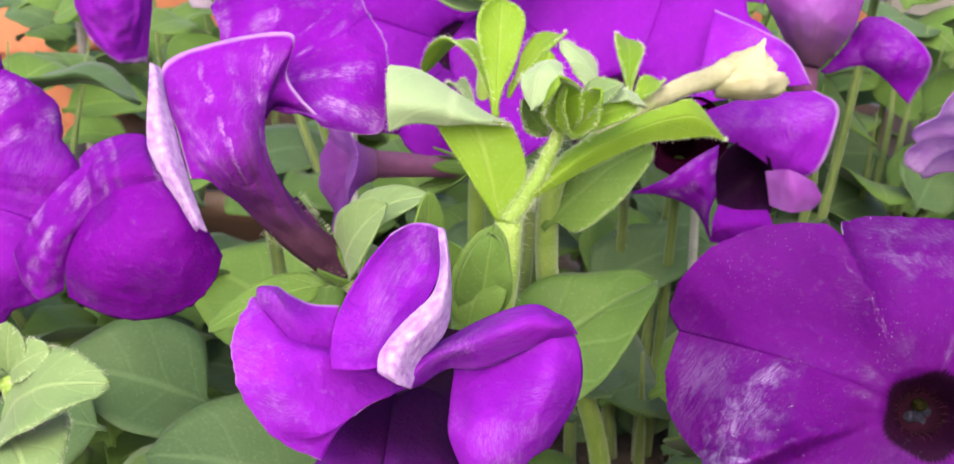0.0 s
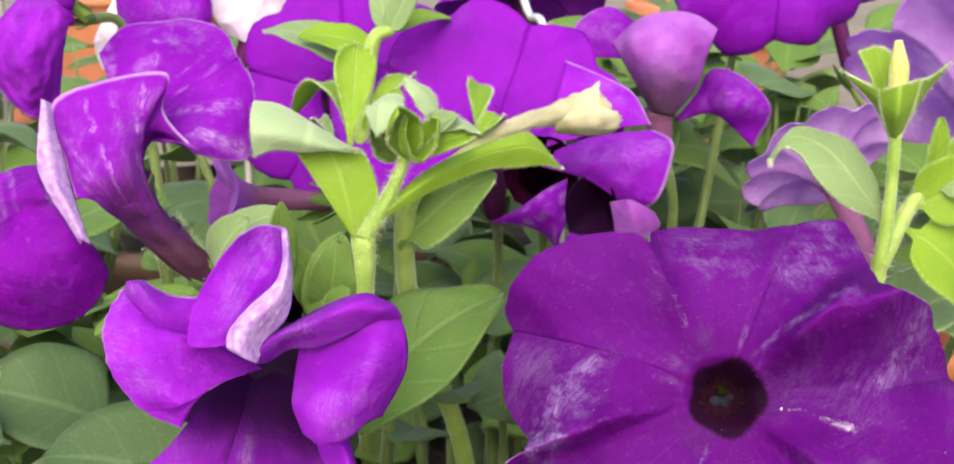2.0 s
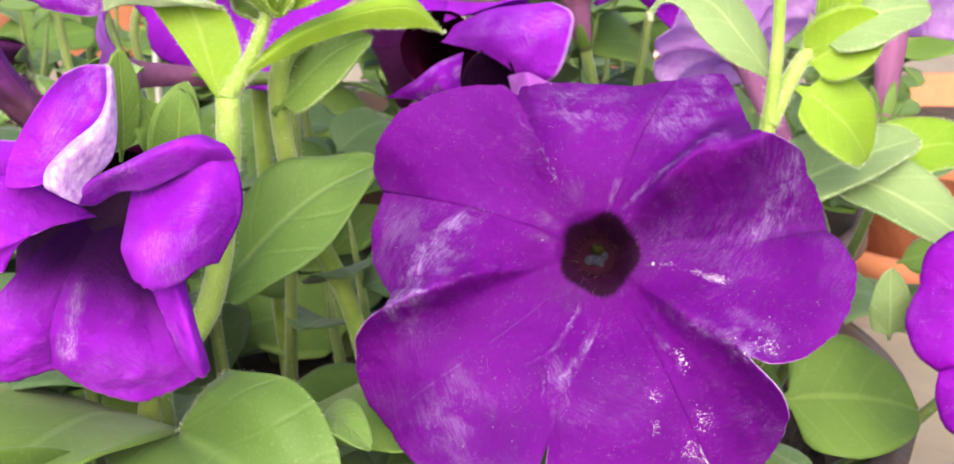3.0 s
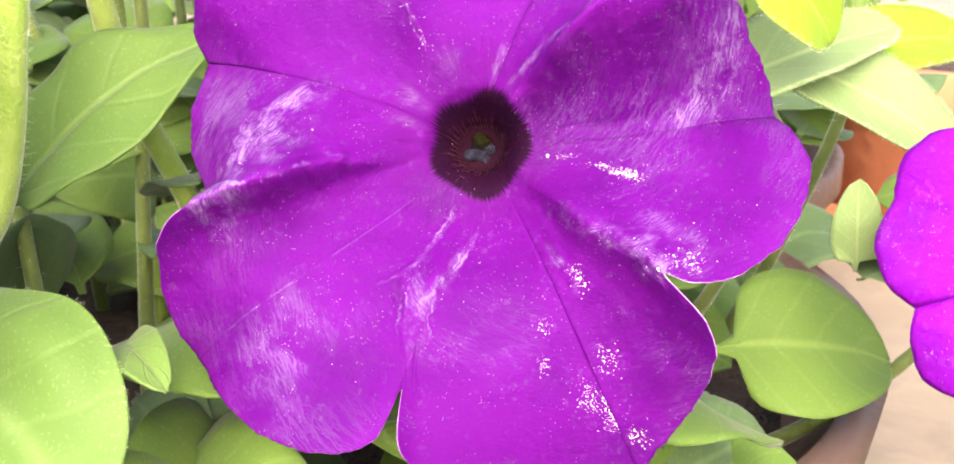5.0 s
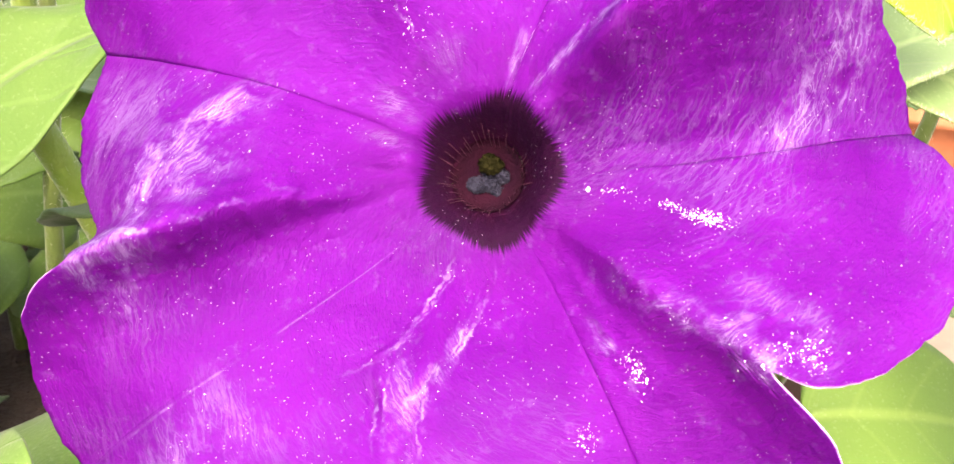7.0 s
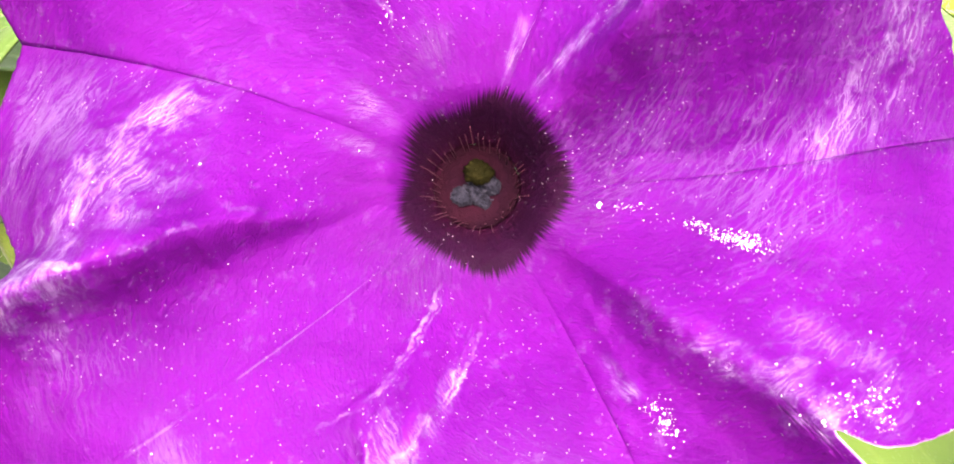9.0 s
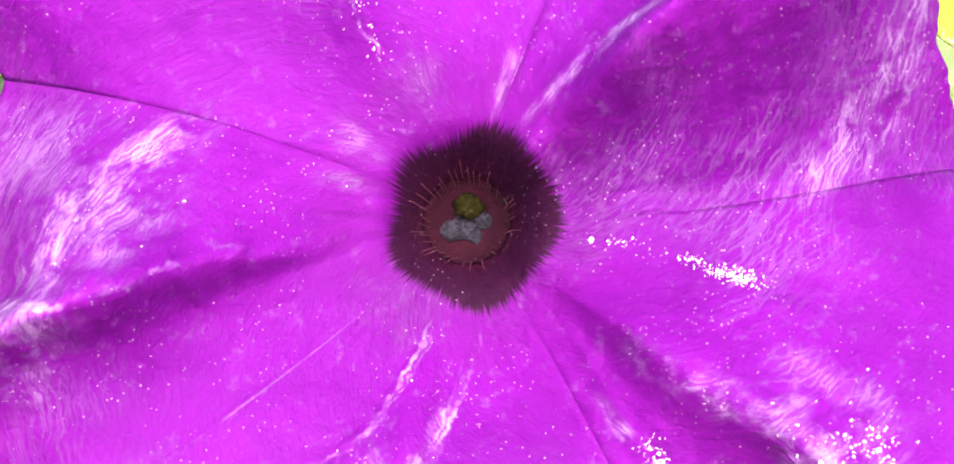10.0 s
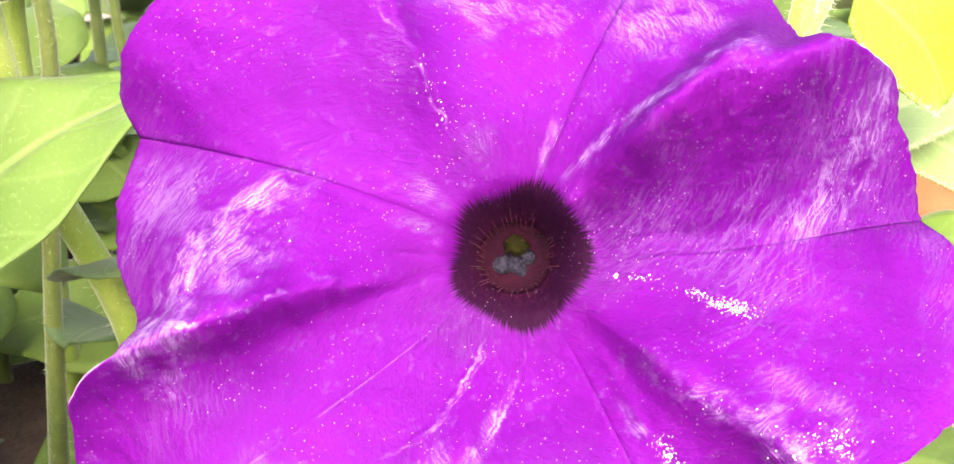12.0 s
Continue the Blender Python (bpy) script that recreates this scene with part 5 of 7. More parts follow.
SIDE = [[(-0.0307, 0.2090, 0.3083), (-0.0212, 0.2090, 0.3133), (-0.0171, 0.2160, 0.3161)],
        [(-0.0313, 0.2070, 0.3077), (-0.0204, 0.2070, 0.3109), (-0.0141, 0.2120, 0.3121)],
        [(-0.0316, 0.2050, 0.3067), (-0.0208, 0.2030, 0.3076), (-0.0136, 0.2070, 0.3062)],
        [(-0.0314, 0.2040, 0.3053), (-0.0212, 0.2000, 0.3046), (-0.0144, 0.2020, 0.3005)],
        [(-0.0309, 0.2030, 0.3041), (-0.0236, 0.1980, 0.3037), (-0.0193, 0.1990, 0.3009)],
        [(-0.0307, 0.2025, 0.3036), (-0.0249, 0.1980, 0.3037), (-0.0228, 0.1975, 0.3021)]]
trumpet = thing("petunia_flower", (-0.0350, 0.2065, 0.2955), "violet petunia turned aside, dark veined tube and wide wrinkled petals", "flower", "violet petunia flowers")
part_mesh("petal", petal_patch("petal", WALL, (M_TRUMPET, M_WRINKLED), (0, 120), (0.0, 1.03), 0.0008, (90, 70), seed=5), trumpet)
part_mesh("petal_margin", petal_patch("petal_margin", MARGIN, (M_SHEET_PALE, M_SHEET), (0, 60), (0.6, 1.03), 0.0005, (48, 20), seed=5, edge=1.0), trumpet, "reflexed pale lilac petal margin")
part_mesh("petal", petal_patch("petal", UPPER, (M_WRINKLED, M_BACK), (100, 170), (0.3, 1.03), 0.0010, (54, 44), seed=6, edge=1.0), trumpet)
part_mesh("petal", petal_patch("petal", SIDE, (M_WRINKLED, M_BACK), (0, 70), (0.3, 1.03), 0.0010, (60, 44), seed=7, edge=1.0), trumpet)
tube_top, tube_foot = Vector((-0.0297, 0.197, 0.2887)), Vector((-0.0200, 0.197, 0.2790))
part_mesh("tube", tube_mesh("tube", [tube_top + Vector((0, 0.0012, 0)), tube_top.lerp(tube_foot, 0.5) + Vector((0, 0.0008, 0)), tube_foot], [0.0036, 0.0026, 0.0018], M_TUBE, 28, 24, True, 0.06), trumpet)
tagged(part_mesh("tube_hair", hair_mesh("tube_hair", [tube_top + Vector((0, 0.0012, 0)), tube_top.lerp(tube_foot, 0.5) + Vector((0, 0.0008, 0)), tube_foot], [0.0044, 0.0032, 0.0022], 900, 0.0009, 3), trumpet), kind="stuff")
calyx(trumpet, tube_foot, tube_top - tube_foot, stalk_to_soil(tube_foot, tube_top - tube_foot), 0.006, 11, M_LEAF, 30)

# ---- drooping flower beside the trumpet ----
LOBE = [[(-0.0596, 0.2035, 0.2878), (-0.0626, 0.2020, 0.2830), (-0.0647, 0.2030, 0.2776), (-0.0655, 0.2060, 0.2721)],
        [(-0.0569, 0.2025, 0.2900), (-0.0587, 0.1985, 0.2846), (-0.0597, 0.1985, 0.2782), (-0.0611, 0.2030, 0.2712)],
        [(-0.0538, 0.2015, 0.2917), (-0.0534, 0.1965, 0.2863), (-0.0540, 0.1965, 0.2790), (-0.0556, 0.2020, 0.2698)],
        [(-0.0502, 0.2005, 0.2927), (-0.0486, 0.1955, 0.2871), (-0.0488, 0.1960, 0.2796), (-0.0500, 0.2015, 0.2702)],
        [(-0.0480, 0.2000, 0.2931), (-0.0450, 0.1960, 0.2879), (-0.0441, 0.1965, 0.2814), (-0.0451, 0.2015, 0.2721)],
        [(-0.0471, 0.2000, 0.2929), (-0.0435, 0.1980, 0.2885), (-0.0416, 0.1985, 0.2837), (-0.0412, 0.2015, 0.2761)],
        [(-0.0466, 0.2005, 0.2920), (-0.0432, 0.2000, 0.2880), (-0.0410, 0.2005, 0.2845), (-0.0396, 0.2025, 0.2803)]]
FLANK = [[(-0.0607, 0.2090, 0.2941), (-0.0644, 0.2060, 0.2913), (-0.0690, 0.2050, 0.2863), (-0.0742, 0.2080, 0.2789)],
        [(-0.0601, 0.2070, 0.2923), (-0.0635, 0.2035, 0.2884), (-0.0678, 0.2030, 0.2827), (-0.0730, 0.2070, 0.2744)],
        [(-0.0596, 0.2055, 0.2898), (-0.0630, 0.2025, 0.2851), (-0.0663, 0.2025, 0.2798), (-0.0704, 0.2060, 0.2717)],
        [(-0.0595, 0.2045, 0.2876), (-0.0625, 0.2035, 0.2832), (-0.0649, 0.2040, 0.2780), (-0.0665, 0.2070, 0.2726)]]
RUFF = [[(-0.0637, 0.2120, 0.2933), (-0.0611, 0.2060, 0.2912), (-0.0596, 0.2035, 0.2876)],
        [(-0.0616, 0.2130, 0.2952), (-0.0579, 0.2035, 0.2933), (-0.0569, 0.2025, 0.2898)],
        [(-0.0584, 0.2130, 0.2966), (-0.0547, 0.2030, 0.2949), (-0.0537, 0.2015, 0.2913)],
        [(-0.0537, 0.2120, 0.2975), (-0.0509, 0.2015, 0.2961), (-0.0502, 0.2005, 0.2923)],
        [(-0.0512, 0.2110, 0.2959), (-0.0490, 0.2025, 0.2950), (-0.0472, 0.2000, 0.2927)]]
droop = flower("petunia_flower", (-0.050, 0.214, 0.2915), (-0.30, -0.90, -0.02), "drooping violet petunia with rounded lower petals in shade", roll=0.0, radius=0.027, petals=[], bend=[(0, 0)], throat=0.08, seed=21,
               stem_points=[(-0.040, 0.246, 0.282), (-0.036, 0.244, 0.250), (-0.03, 0.24, SOIL)], tube=(0.03, 0.0022, M_TUBE, (0, 0, -0.004)))
part_mesh("petal", petal_patch("petal", LOBE, (M_PETAL_PLAIN, M_BACK), (220, 310), (0.3, 1.02), 0.0005, (60, 54), seed=31, edge=1.0), droop)
# the silvery sheen of these two petals is part of their colour
part_mesh("petal", petal_patch("petal", FLANK, (M_WRINKLED, M_BACK), (20, 70), (0.3, 1.02), 0.0010, (48, 48), seed=32, edge=1.0), droop, "wrinkled petal with silvery sheen in its colour")
part_mesh("petal", petal_patch("petal", RUFF, (M_WRINKLED, M_BACK), (20, 110), (0.2, 0.98), 0.0012, (54, 36), seed=33), droop, "wrinkled petal with silvery sheen in its colour")
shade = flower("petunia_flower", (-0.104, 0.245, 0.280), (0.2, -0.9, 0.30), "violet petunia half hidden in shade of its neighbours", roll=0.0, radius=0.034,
               petals=even_petals(1.0, 50, 0.06, 6), bend=[(0, -10), (90, 35), (180, -10), (270, -30)], curl=[(90, -110), (270, -20)], ruffle=(0.05, 6, 0.0), rough=0.028, seed=25, detail=(48, 40), mats=(M_WRINKLED, M_BACK))

# ---- flowers behind the shoot ----
flower("petunia_flower", (-0.020, 0.254, 0.281), (-0.82, -0.30, 0.05), "violet petunia seen from the side with a veined tube", radius=0.019, roll=0.0,
       petals=even_petals(0.95, 20, 0.05, 7, seam=0.95), bend=[(0, -10), (180, -30)], curl=[(0, -30)], funnel=(80.0, 0.8, 30.0), ruffle=(0.05, 5, 1.0), seed=31, detail=(32, 28), throat=0.16, tube=(0.016, 0.0016, M_TUBE_PALE, (0.002, -0.002, -0.001)), mats=(M_LILAC_BACK, M_LILAC_BACK))
flower("petunia_flower", (0.031, 0.285, 0.286), (-0.1, -0.75, 0.60), "broad violet petunia behind the budding shoot", radius=0.037, roll=0.0,
       petals=[p for p in even_petals(1.0, 72, 0.10, 8) if not 200 < p[0] < 300], bend=[(0, -5), (90, 25), (270, -30)], curl=[(0, -20)], ruffle=(0.03, 6, 1.5), seed=33, detail=(32, 28), mats=(M_PETAL_FAR, M_BACK))
flower("petunia_flower", (-0.004, 0.318, 0.292), (-0.1, -0.9, 0.3), "violet petunia mostly hidden by the shoot", radius=0.032, roll=20.0,
       petals=even_petals(0.95, 72, 0.10, 9), bend=[(0, -5), (90, 5), (270, -30)], curl=[(0, -20)], ruffle=(0.03, 6, 0.5), seed=35, detail=(26, 24), mats=(M_PETAL_FAR, M_BACK))
CROWN = [[(0.0436, 0.2720, 0.2880), (0.0463, 0.2780, 0.2971), (0.0493, 0.2850, 0.3059)],
         [(0.0459, 0.2720, 0.2887), (0.0539, 0.2760, 0.2972), (0.0580, 0.2820, 0.3024)],
         [(0.0482, 0.2720, 0.2894), (0.0575, 0.2730, 0.2952), (0.0642, 0.2780, 0.2991)],
         [(0.0497, 0.2710, 0.2899), (0.0588, 0.2700, 0.2926), (0.0677, 0.2730, 0.2926)]]
BROAD = [[(0.0459, 0.2720, 0.2872), (0.0540, 0.2680, 0.2911), (0.0675, 0.2700, 0.2921)],
         [(0.0451, 0.2720, 0.2860), (0.0544, 0.2640, 0.2891), (0.0713, 0.2670, 0.2902)],
         [(0.0443, 0.2720, 0.2849), (0.0542, 0.2620, 0.2864), (0.0713, 0.2650, 0.2863)],
         [(0.0436, 0.2720, 0.2841), (0.0542, 0.2620, 0.2838), (0.0681, 0.2640, 0.2774)],
         [(0.0428, 0.2720, 0.2837), (0.0529, 0.2640, 0.2815), (0.0630, 0.2660, 0.2740)]]
LIP = [[(0.0476, 0.2620, 0.2829), (0.0417, 0.2560, 0.2815), (0.0366, 0.2560, 0.2778), (0.0306, 0.2590, 0.2738)],
        [(0.0471, 0.2600, 0.2804), (0.0427, 0.2540, 0.2793), (0.0401, 0.2550, 0.2765), (0.0359, 0.2580, 0.2736)],
        [(0.0467, 0.2590, 0.2770), (0.0441, 0.2545, 0.2761), (0.0432, 0.2555, 0.2733), (0.0426, 0.2580, 0.2707)],
        [(0.0473, 0.2600, 0.2732), (0.0455, 0.2560, 0.2713), (0.0455, 0.2570, 0.2679), (0.0466, 0.2600, 0.2634)]]
UNDER = [[(0.0482, 0.2620, 0.2707), (0.0463, 0.2580, 0.2682), (0.0468, 0.2610, 0.2630)],
        [(0.0523, 0.2620, 0.2695), (0.0517, 0.2580, 0.2676), (0.0523, 0.2600, 0.2628)],
        [(0.0580, 0.2620, 0.2695), (0.0582, 0.2590, 0.2685), (0.0594, 0.2600, 0.2646)]]
EARLOBE = [[(0.0570, 0.2620, 0.2774), (0.0611, 0.2580, 0.2788), (0.0665, 0.2600, 0.2757)],
        [(0.0577, 0.2620, 0.2739), (0.0618, 0.2570, 0.2744), (0.0680, 0.2600, 0.2726)],
        [(0.0583, 0.2620, 0.2704), (0.0617, 0.2580, 0.2701), (0.0664, 0.2600, 0.2701)]]
GAPE = [[(0.0468, 0.2625, 0.2763), (0.0481, 0.2640, 0.2714), (0.0488, 0.2625, 0.2684)],
        [(0.0492, 0.2640, 0.2809), (0.0534, 0.2710, 0.2726), (0.0528, 0.2640, 0.2682)],
        [(0.0537, 0.2640, 0.2831), (0.0570, 0.2720, 0.2736), (0.0564, 0.2640, 0.2682)],
        [(0.0579, 0.2625, 0.2798), (0.0591, 0.2640, 0.2746), (0.0587, 0.2625, 0.2687)]]
wide = thing("petunia_flower", (0.041, 0.274, 0.2836), "violet petunia with a wide dark throat and curled lower lip", "flower", "violet petunia flowers")
part_mesh("petal", petal_patch("petal", CROWN, (M_SHEET, M_BACK), (60, 120), (0.3, 1.03), 0.0006, seed=21), wide)
part_mesh("petal", petal_patch("petal", BROAD, (M_SHEET, M_BACK), (0, 60), (0.3, 1.03), 0.0006, seed=22), wide)
part_mesh("petal", petal_patch("petal", LIP, (M_WRINKLED, M_BACK), (20, 70), (0.5, 1.02), 0.0006, (48, 40), seed=23), wide)
part_mesh("petal", petal_patch("petal", EARLOBE, (M_LILAC_BACK, M_BACK), (20, 70), (0.6, 1.02), 0.0004, (30, 30), seed=25), wide, "pale lilac petal tip")
part_mesh("throat", petal_patch("throat", GAPE, (M_GULLET, M_GULLET), (0, 200), (0.0, 0.25), 0.0003, (36, 36), seed=26), wide, "wide dark throat")
part_mesh("petal", petal_patch("petal", UNDER, (M_PETAL_FAR, M_BACK), (270, 330), (0.3, 1.03), 0.0008, seed=24), wide)
part_mesh("tube", tube_mesh("tube", [(0.0425, 0.2700, 0.2825), (0.043, 0.277, 0.281), (0.044, 0.290, 0.276), (0.046, 0.300, 0.268)], [0.0085, 0.0060, 0.0035, 0.0022], M_THROAT, 28, 18, False, 0.05), wide)
calyx(wide, Vector((0.046, 0.300, 0.268)), Vector((-0.05, -0.7, 0.5)), stalk_to_soil((0.046, 0.300, 0.268), (-0.05, -0.7, 0.5)), 0.010, 37, hairs=0)
BELL = [[(0.0772, 0.3280, 0.2856), (0.0711, 0.3220, 0.2954), (0.0675, 0.3220, 0.3015), (0.0657, 0.3260, 0.3050)],
        [(0.0782, 0.3260, 0.2858), (0.0725, 0.3160, 0.2983), (0.0702, 0.3160, 0.3066), (0.0720, 0.3220, 0.3115)],
        [(0.0794, 0.3250, 0.2860), (0.0773, 0.3130, 0.2997), (0.0779, 0.3140, 0.3078), (0.0798, 0.3220, 0.3134)],
        [(0.0811, 0.3260, 0.2856), (0.0829, 0.3150, 0.2975), (0.0842, 0.3150, 0.3058), (0.0868, 0.3220, 0.3125)],
        [(0.0831, 0.3280, 0.2848), (0.0876, 0.3200, 0.2948), (0.0893, 0.3180, 0.3026), (0.0927, 0.3220, 0.3088)]]
BELL_RIGHT = [[(0.0836, 0.3300, 0.2837), (0.0888, 0.3260, 0.2918), (0.0912, 0.3240, 0.2975), (0.0958, 0.3220, 0.2985)],
              [(0.0846, 0.3300, 0.2834), (0.0903, 0.3240, 0.2903), (0.0950, 0.3180, 0.2942), (0.1021, 0.3200, 0.2947)],
              [(0.0846, 0.3300, 0.2833), (0.0910, 0.3240, 0.2879), (0.0968, 0.3160, 0.2890), (0.1072, 0.3200, 0.2877)],
              [(0.0844, 0.3300, 0.2831), (0.0918, 0.3250, 0.2862), (0.0964, 0.3200, 0.2839), (0.1032, 0.3220, 0.2774)]]
BELL_LEFT = [[(0.0761, 0.3400, 0.2983), (0.0685, 0.3420, 0.2989), (0.0573, 0.3450, 0.2989)],
             [(0.0760, 0.3400, 0.3002), (0.0674, 0.3430, 0.3037), (0.0589, 0.3480, 0.3078)],
             [(0.0763, 0.3400, 0.3022), (0.0706, 0.3450, 0.3074), (0.0678, 0.3500, 0.3123)],
             [(0.0768, 0.3400, 0.3032), (0.0751, 0.3450, 0.3065), (0.0753, 0.3480, 0.3081)]]
bell = thing("petunia_flower", (0.080, 0.330, 0.294), "pale lilac petunia turned away, soft bell with a brownish tube", "flower", "violet petunia flowers")
part_mesh("petal", petal_patch("petal", BELL, (M_LILAC_BACK, M_PETAL_FAR), (0, 80), (0.05, 1.03), 0.0006, seed=11), bell)
part_mesh("petal", petal_patch("petal", BELL_RIGHT, (M_WRINKLED, M_LILAC_BACK), (200, 260), (0.3, 1.03), 0.0008, seed=12), bell)
part_mesh("petal", petal_patch("petal", BELL_LEFT, (M_WRINKLED, M_LILAC_BACK), (200, 260), (0.3, 1.03), 0.0008, seed=13), bell)
part_mesh("tube", tube_mesh("tube", [(0.0789, 0.330, 0.2866), (0.080, 0.331, 0.280), (0.082, 0.333, 0.272)], [0.0042, 0.0032, 0.0022], M_TUBE_PALE, 20, 14, True, 0.05), bell)
calyx(bell, Vector((0.082, 0.333, 0.272)), Vector((-0.2, -0.1, 1.0)), stalk_to_soil((0.082, 0.333, 0.272), (-0.2, -0.1, 1.0)), 0.010, 41, hairs=0)
flower("petunia_flower", (0.114, 0.352, 0.330), (0.05, -0.85, 0.25), "violet petunia with drooping petals on an upright stalk", radius=0.036, roll=0.0,
       petals=even_petals(1.0, 54, 0.08, 12), bend=[(0, -30), (90, -20), (180, -30), (270, -50)], curl=[(0, -30)], ruffle=(0.08, 5, 0.2), seed=43, detail=(34, 30), mats=(M_PETAL_FAR, M_BACK), tube=(0.016, 0.002, M_TUBE, (0, 0, -0.010)))
DRAPE = [[(-0.0887, 0.3380, 0.3184), (-0.0938, 0.3340, 0.3122), (-0.0995, 0.3320, 0.3078), (-0.0991, 0.3340, 0.3055)],
         [(-0.0845, 0.3370, 0.3195), (-0.0881, 0.3300, 0.3108), (-0.0938, 0.3290, 0.3005), (-0.0945, 0.3330, 0.2916)],
         [(-0.0805, 0.3360, 0.3196), (-0.0825, 0.3280, 0.3110), (-0.0861, 0.3260, 0.2981), (-0.0881, 0.3310, 0.2861)],
         [(-0.0774, 0.3370, 0.3190), (-0.0785, 0.3310, 0.3107), (-0.0814, 0.3300, 0.2975), (-0.0850, 0.3340, 0.2850)],
         [(-0.0755, 0.3390, 0.3174), (-0.0760, 0.3350, 0.3112), (-0.0781, 0.3350, 0.3035), (-0.0820, 0.3370, 0.2847)]]
drape = flower("petunia_flower", (-0.082, 0.337, 0.3185), (-0.45, -0.6, 0.15), "violet petunia with hanging petals at the rim of the bowl", radius=0.012, roll=0.0,
               petals=even_petals(1.0, 40, 0.08, 13), bend=[(0, -60)], curl=[(0, -40)], ruffle=(0.09, 5, 0.9), seed=45, detail=(20, 16), mats=(M_WRINKLED, M_BACK), tube=(0.008, 0.002, M_STEM, (0.004, 0, -0.006)), sepal=0.007, hairs=0)
part_mesh("petal", petal_patch("petal", DRAPE, (M_SHEET, M_BACK), (200, 260), (0.3, 1.03), 0.0018, (54, 54), seed=14, edge=1.0), drape)
CURTAIN = [[(-0.0699, 0.3650, 0.3210), (-0.0691, 0.3600, 0.3092), (-0.0646, 0.3620, 0.3007)],
           [(-0.0600, 0.3650, 0.3230), (-0.0574, 0.3580, 0.3105), (-0.0560, 0.3600, 0.3010)],
           [(-0.0518, 0.3650, 0.3230), (-0.0475, 0.3600, 0.3103), (-0.0470, 0.3620, 0.3018)],
           [(-0.0448, 0.3660, 0.3210), (-0.0432, 0.3630, 0.3110), (-0.0443, 0.3660, 0.3034)]]
# petal backs whose sunlit white comes from their colour
PALE_LEFT = [[(-0.0713, 0.3680, 0.3145), (-0.0751, 0.3640, 0.3067), (-0.0774, 0.3650, 0.3013), (-0.0763, 0.3670, 0.2937)],
             [(-0.0687, 0.3680, 0.3145), (-0.0701, 0.3620, 0.3059), (-0.0708, 0.3640, 0.2994), (-0.0700, 0.3670, 0.2931)]]
PALE_RIGHT = [[(-0.0442, 0.3700, 0.3206), (-0.0447, 0.3720, 0.3100), (-0.0422, 0.3760, 0.3032)],
              [(-0.0360, 0.3720, 0.3215), (-0.0365, 0.3740, 0.3087), (-0.0349, 0.3780, 0.2997)],
              [(-0.0267, 0.3740, 0.3214), (-0.0281, 0.3760, 0.3117), (-0.0301, 0.3800, 0.3016)],
              [(-0.0183, 0.3760, 0.3202), (-0.0191, 0.3780, 0.3131), (-0.0208, 0.3800, 0.3113)]]
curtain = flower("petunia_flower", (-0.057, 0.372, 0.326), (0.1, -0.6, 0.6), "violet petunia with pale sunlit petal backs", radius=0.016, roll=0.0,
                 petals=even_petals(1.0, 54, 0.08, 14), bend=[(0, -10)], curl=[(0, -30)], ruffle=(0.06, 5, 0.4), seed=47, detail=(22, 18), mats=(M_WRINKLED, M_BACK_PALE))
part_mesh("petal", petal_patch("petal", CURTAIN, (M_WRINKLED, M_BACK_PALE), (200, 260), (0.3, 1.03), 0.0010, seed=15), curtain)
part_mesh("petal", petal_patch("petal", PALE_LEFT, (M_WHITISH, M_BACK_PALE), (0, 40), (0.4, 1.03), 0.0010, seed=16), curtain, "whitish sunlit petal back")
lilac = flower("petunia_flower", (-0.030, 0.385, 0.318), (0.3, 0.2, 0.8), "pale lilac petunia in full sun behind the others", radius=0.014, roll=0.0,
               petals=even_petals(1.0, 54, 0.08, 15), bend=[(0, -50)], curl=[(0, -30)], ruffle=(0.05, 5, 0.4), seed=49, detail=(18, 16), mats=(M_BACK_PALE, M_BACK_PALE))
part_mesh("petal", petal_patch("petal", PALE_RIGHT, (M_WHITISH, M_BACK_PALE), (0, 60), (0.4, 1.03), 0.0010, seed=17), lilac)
flower("petunia_flower", (0.113, 0.282, 0.276), (-0.2, 0.6, 0.5), "lilac petunia behind the budding stem", radius=0.026, roll=0.0,
       petals=even_petals(0.95, 54, 0.08, 16), bend=[(0, -20)], curl=[(0, -40)], funnel=(80.0, 0.7, 30.0), throat=0.12, ruffle=(0.05, 5, 1.4), seed=51, detail=(28, 24), mats=(M_PETAL_LILAC, M_PETAL_LILAC), tube=(0.03, 0.0022, M_TUBE_PALE, (0, 0, -0.004)))
flower("petunia_flower", (0.150, 0.290, 0.290), (0.2, 0.5, 0.6), "large lilac petunia turned away, veined back", radius=0.040, roll=0.0,
       petals=even_petals(1.0, 40, 0.08, 17), bend=[(0, -20), (180, -40), (270, -50)], curl=[(0, -30)], funnel=(80.0, 0.7, 30.0), throat=0.12, ruffle=(0.04, 5, 0.4), seed=53, detail=(32, 28), mats=(M_PETAL_LILAC, M_PETAL_LILAC), tube=(0.03, 0.0022, M_TUBE_PALE, (0, 0, -0.004)))
flower("petunia_flower", (0.152, 0.197, 0.240), (-0.1, -0.9, 0.3), "violet petunia beside the large open flower", radius=0.028, roll=0.0,
       petals=even_petals(1.0, 54, 0.05, 18), bend=[(0, -10)], curl=[(0, -30)], ruffle=(0.03, 5, 1.4), seed=55, detail=(30, 26))
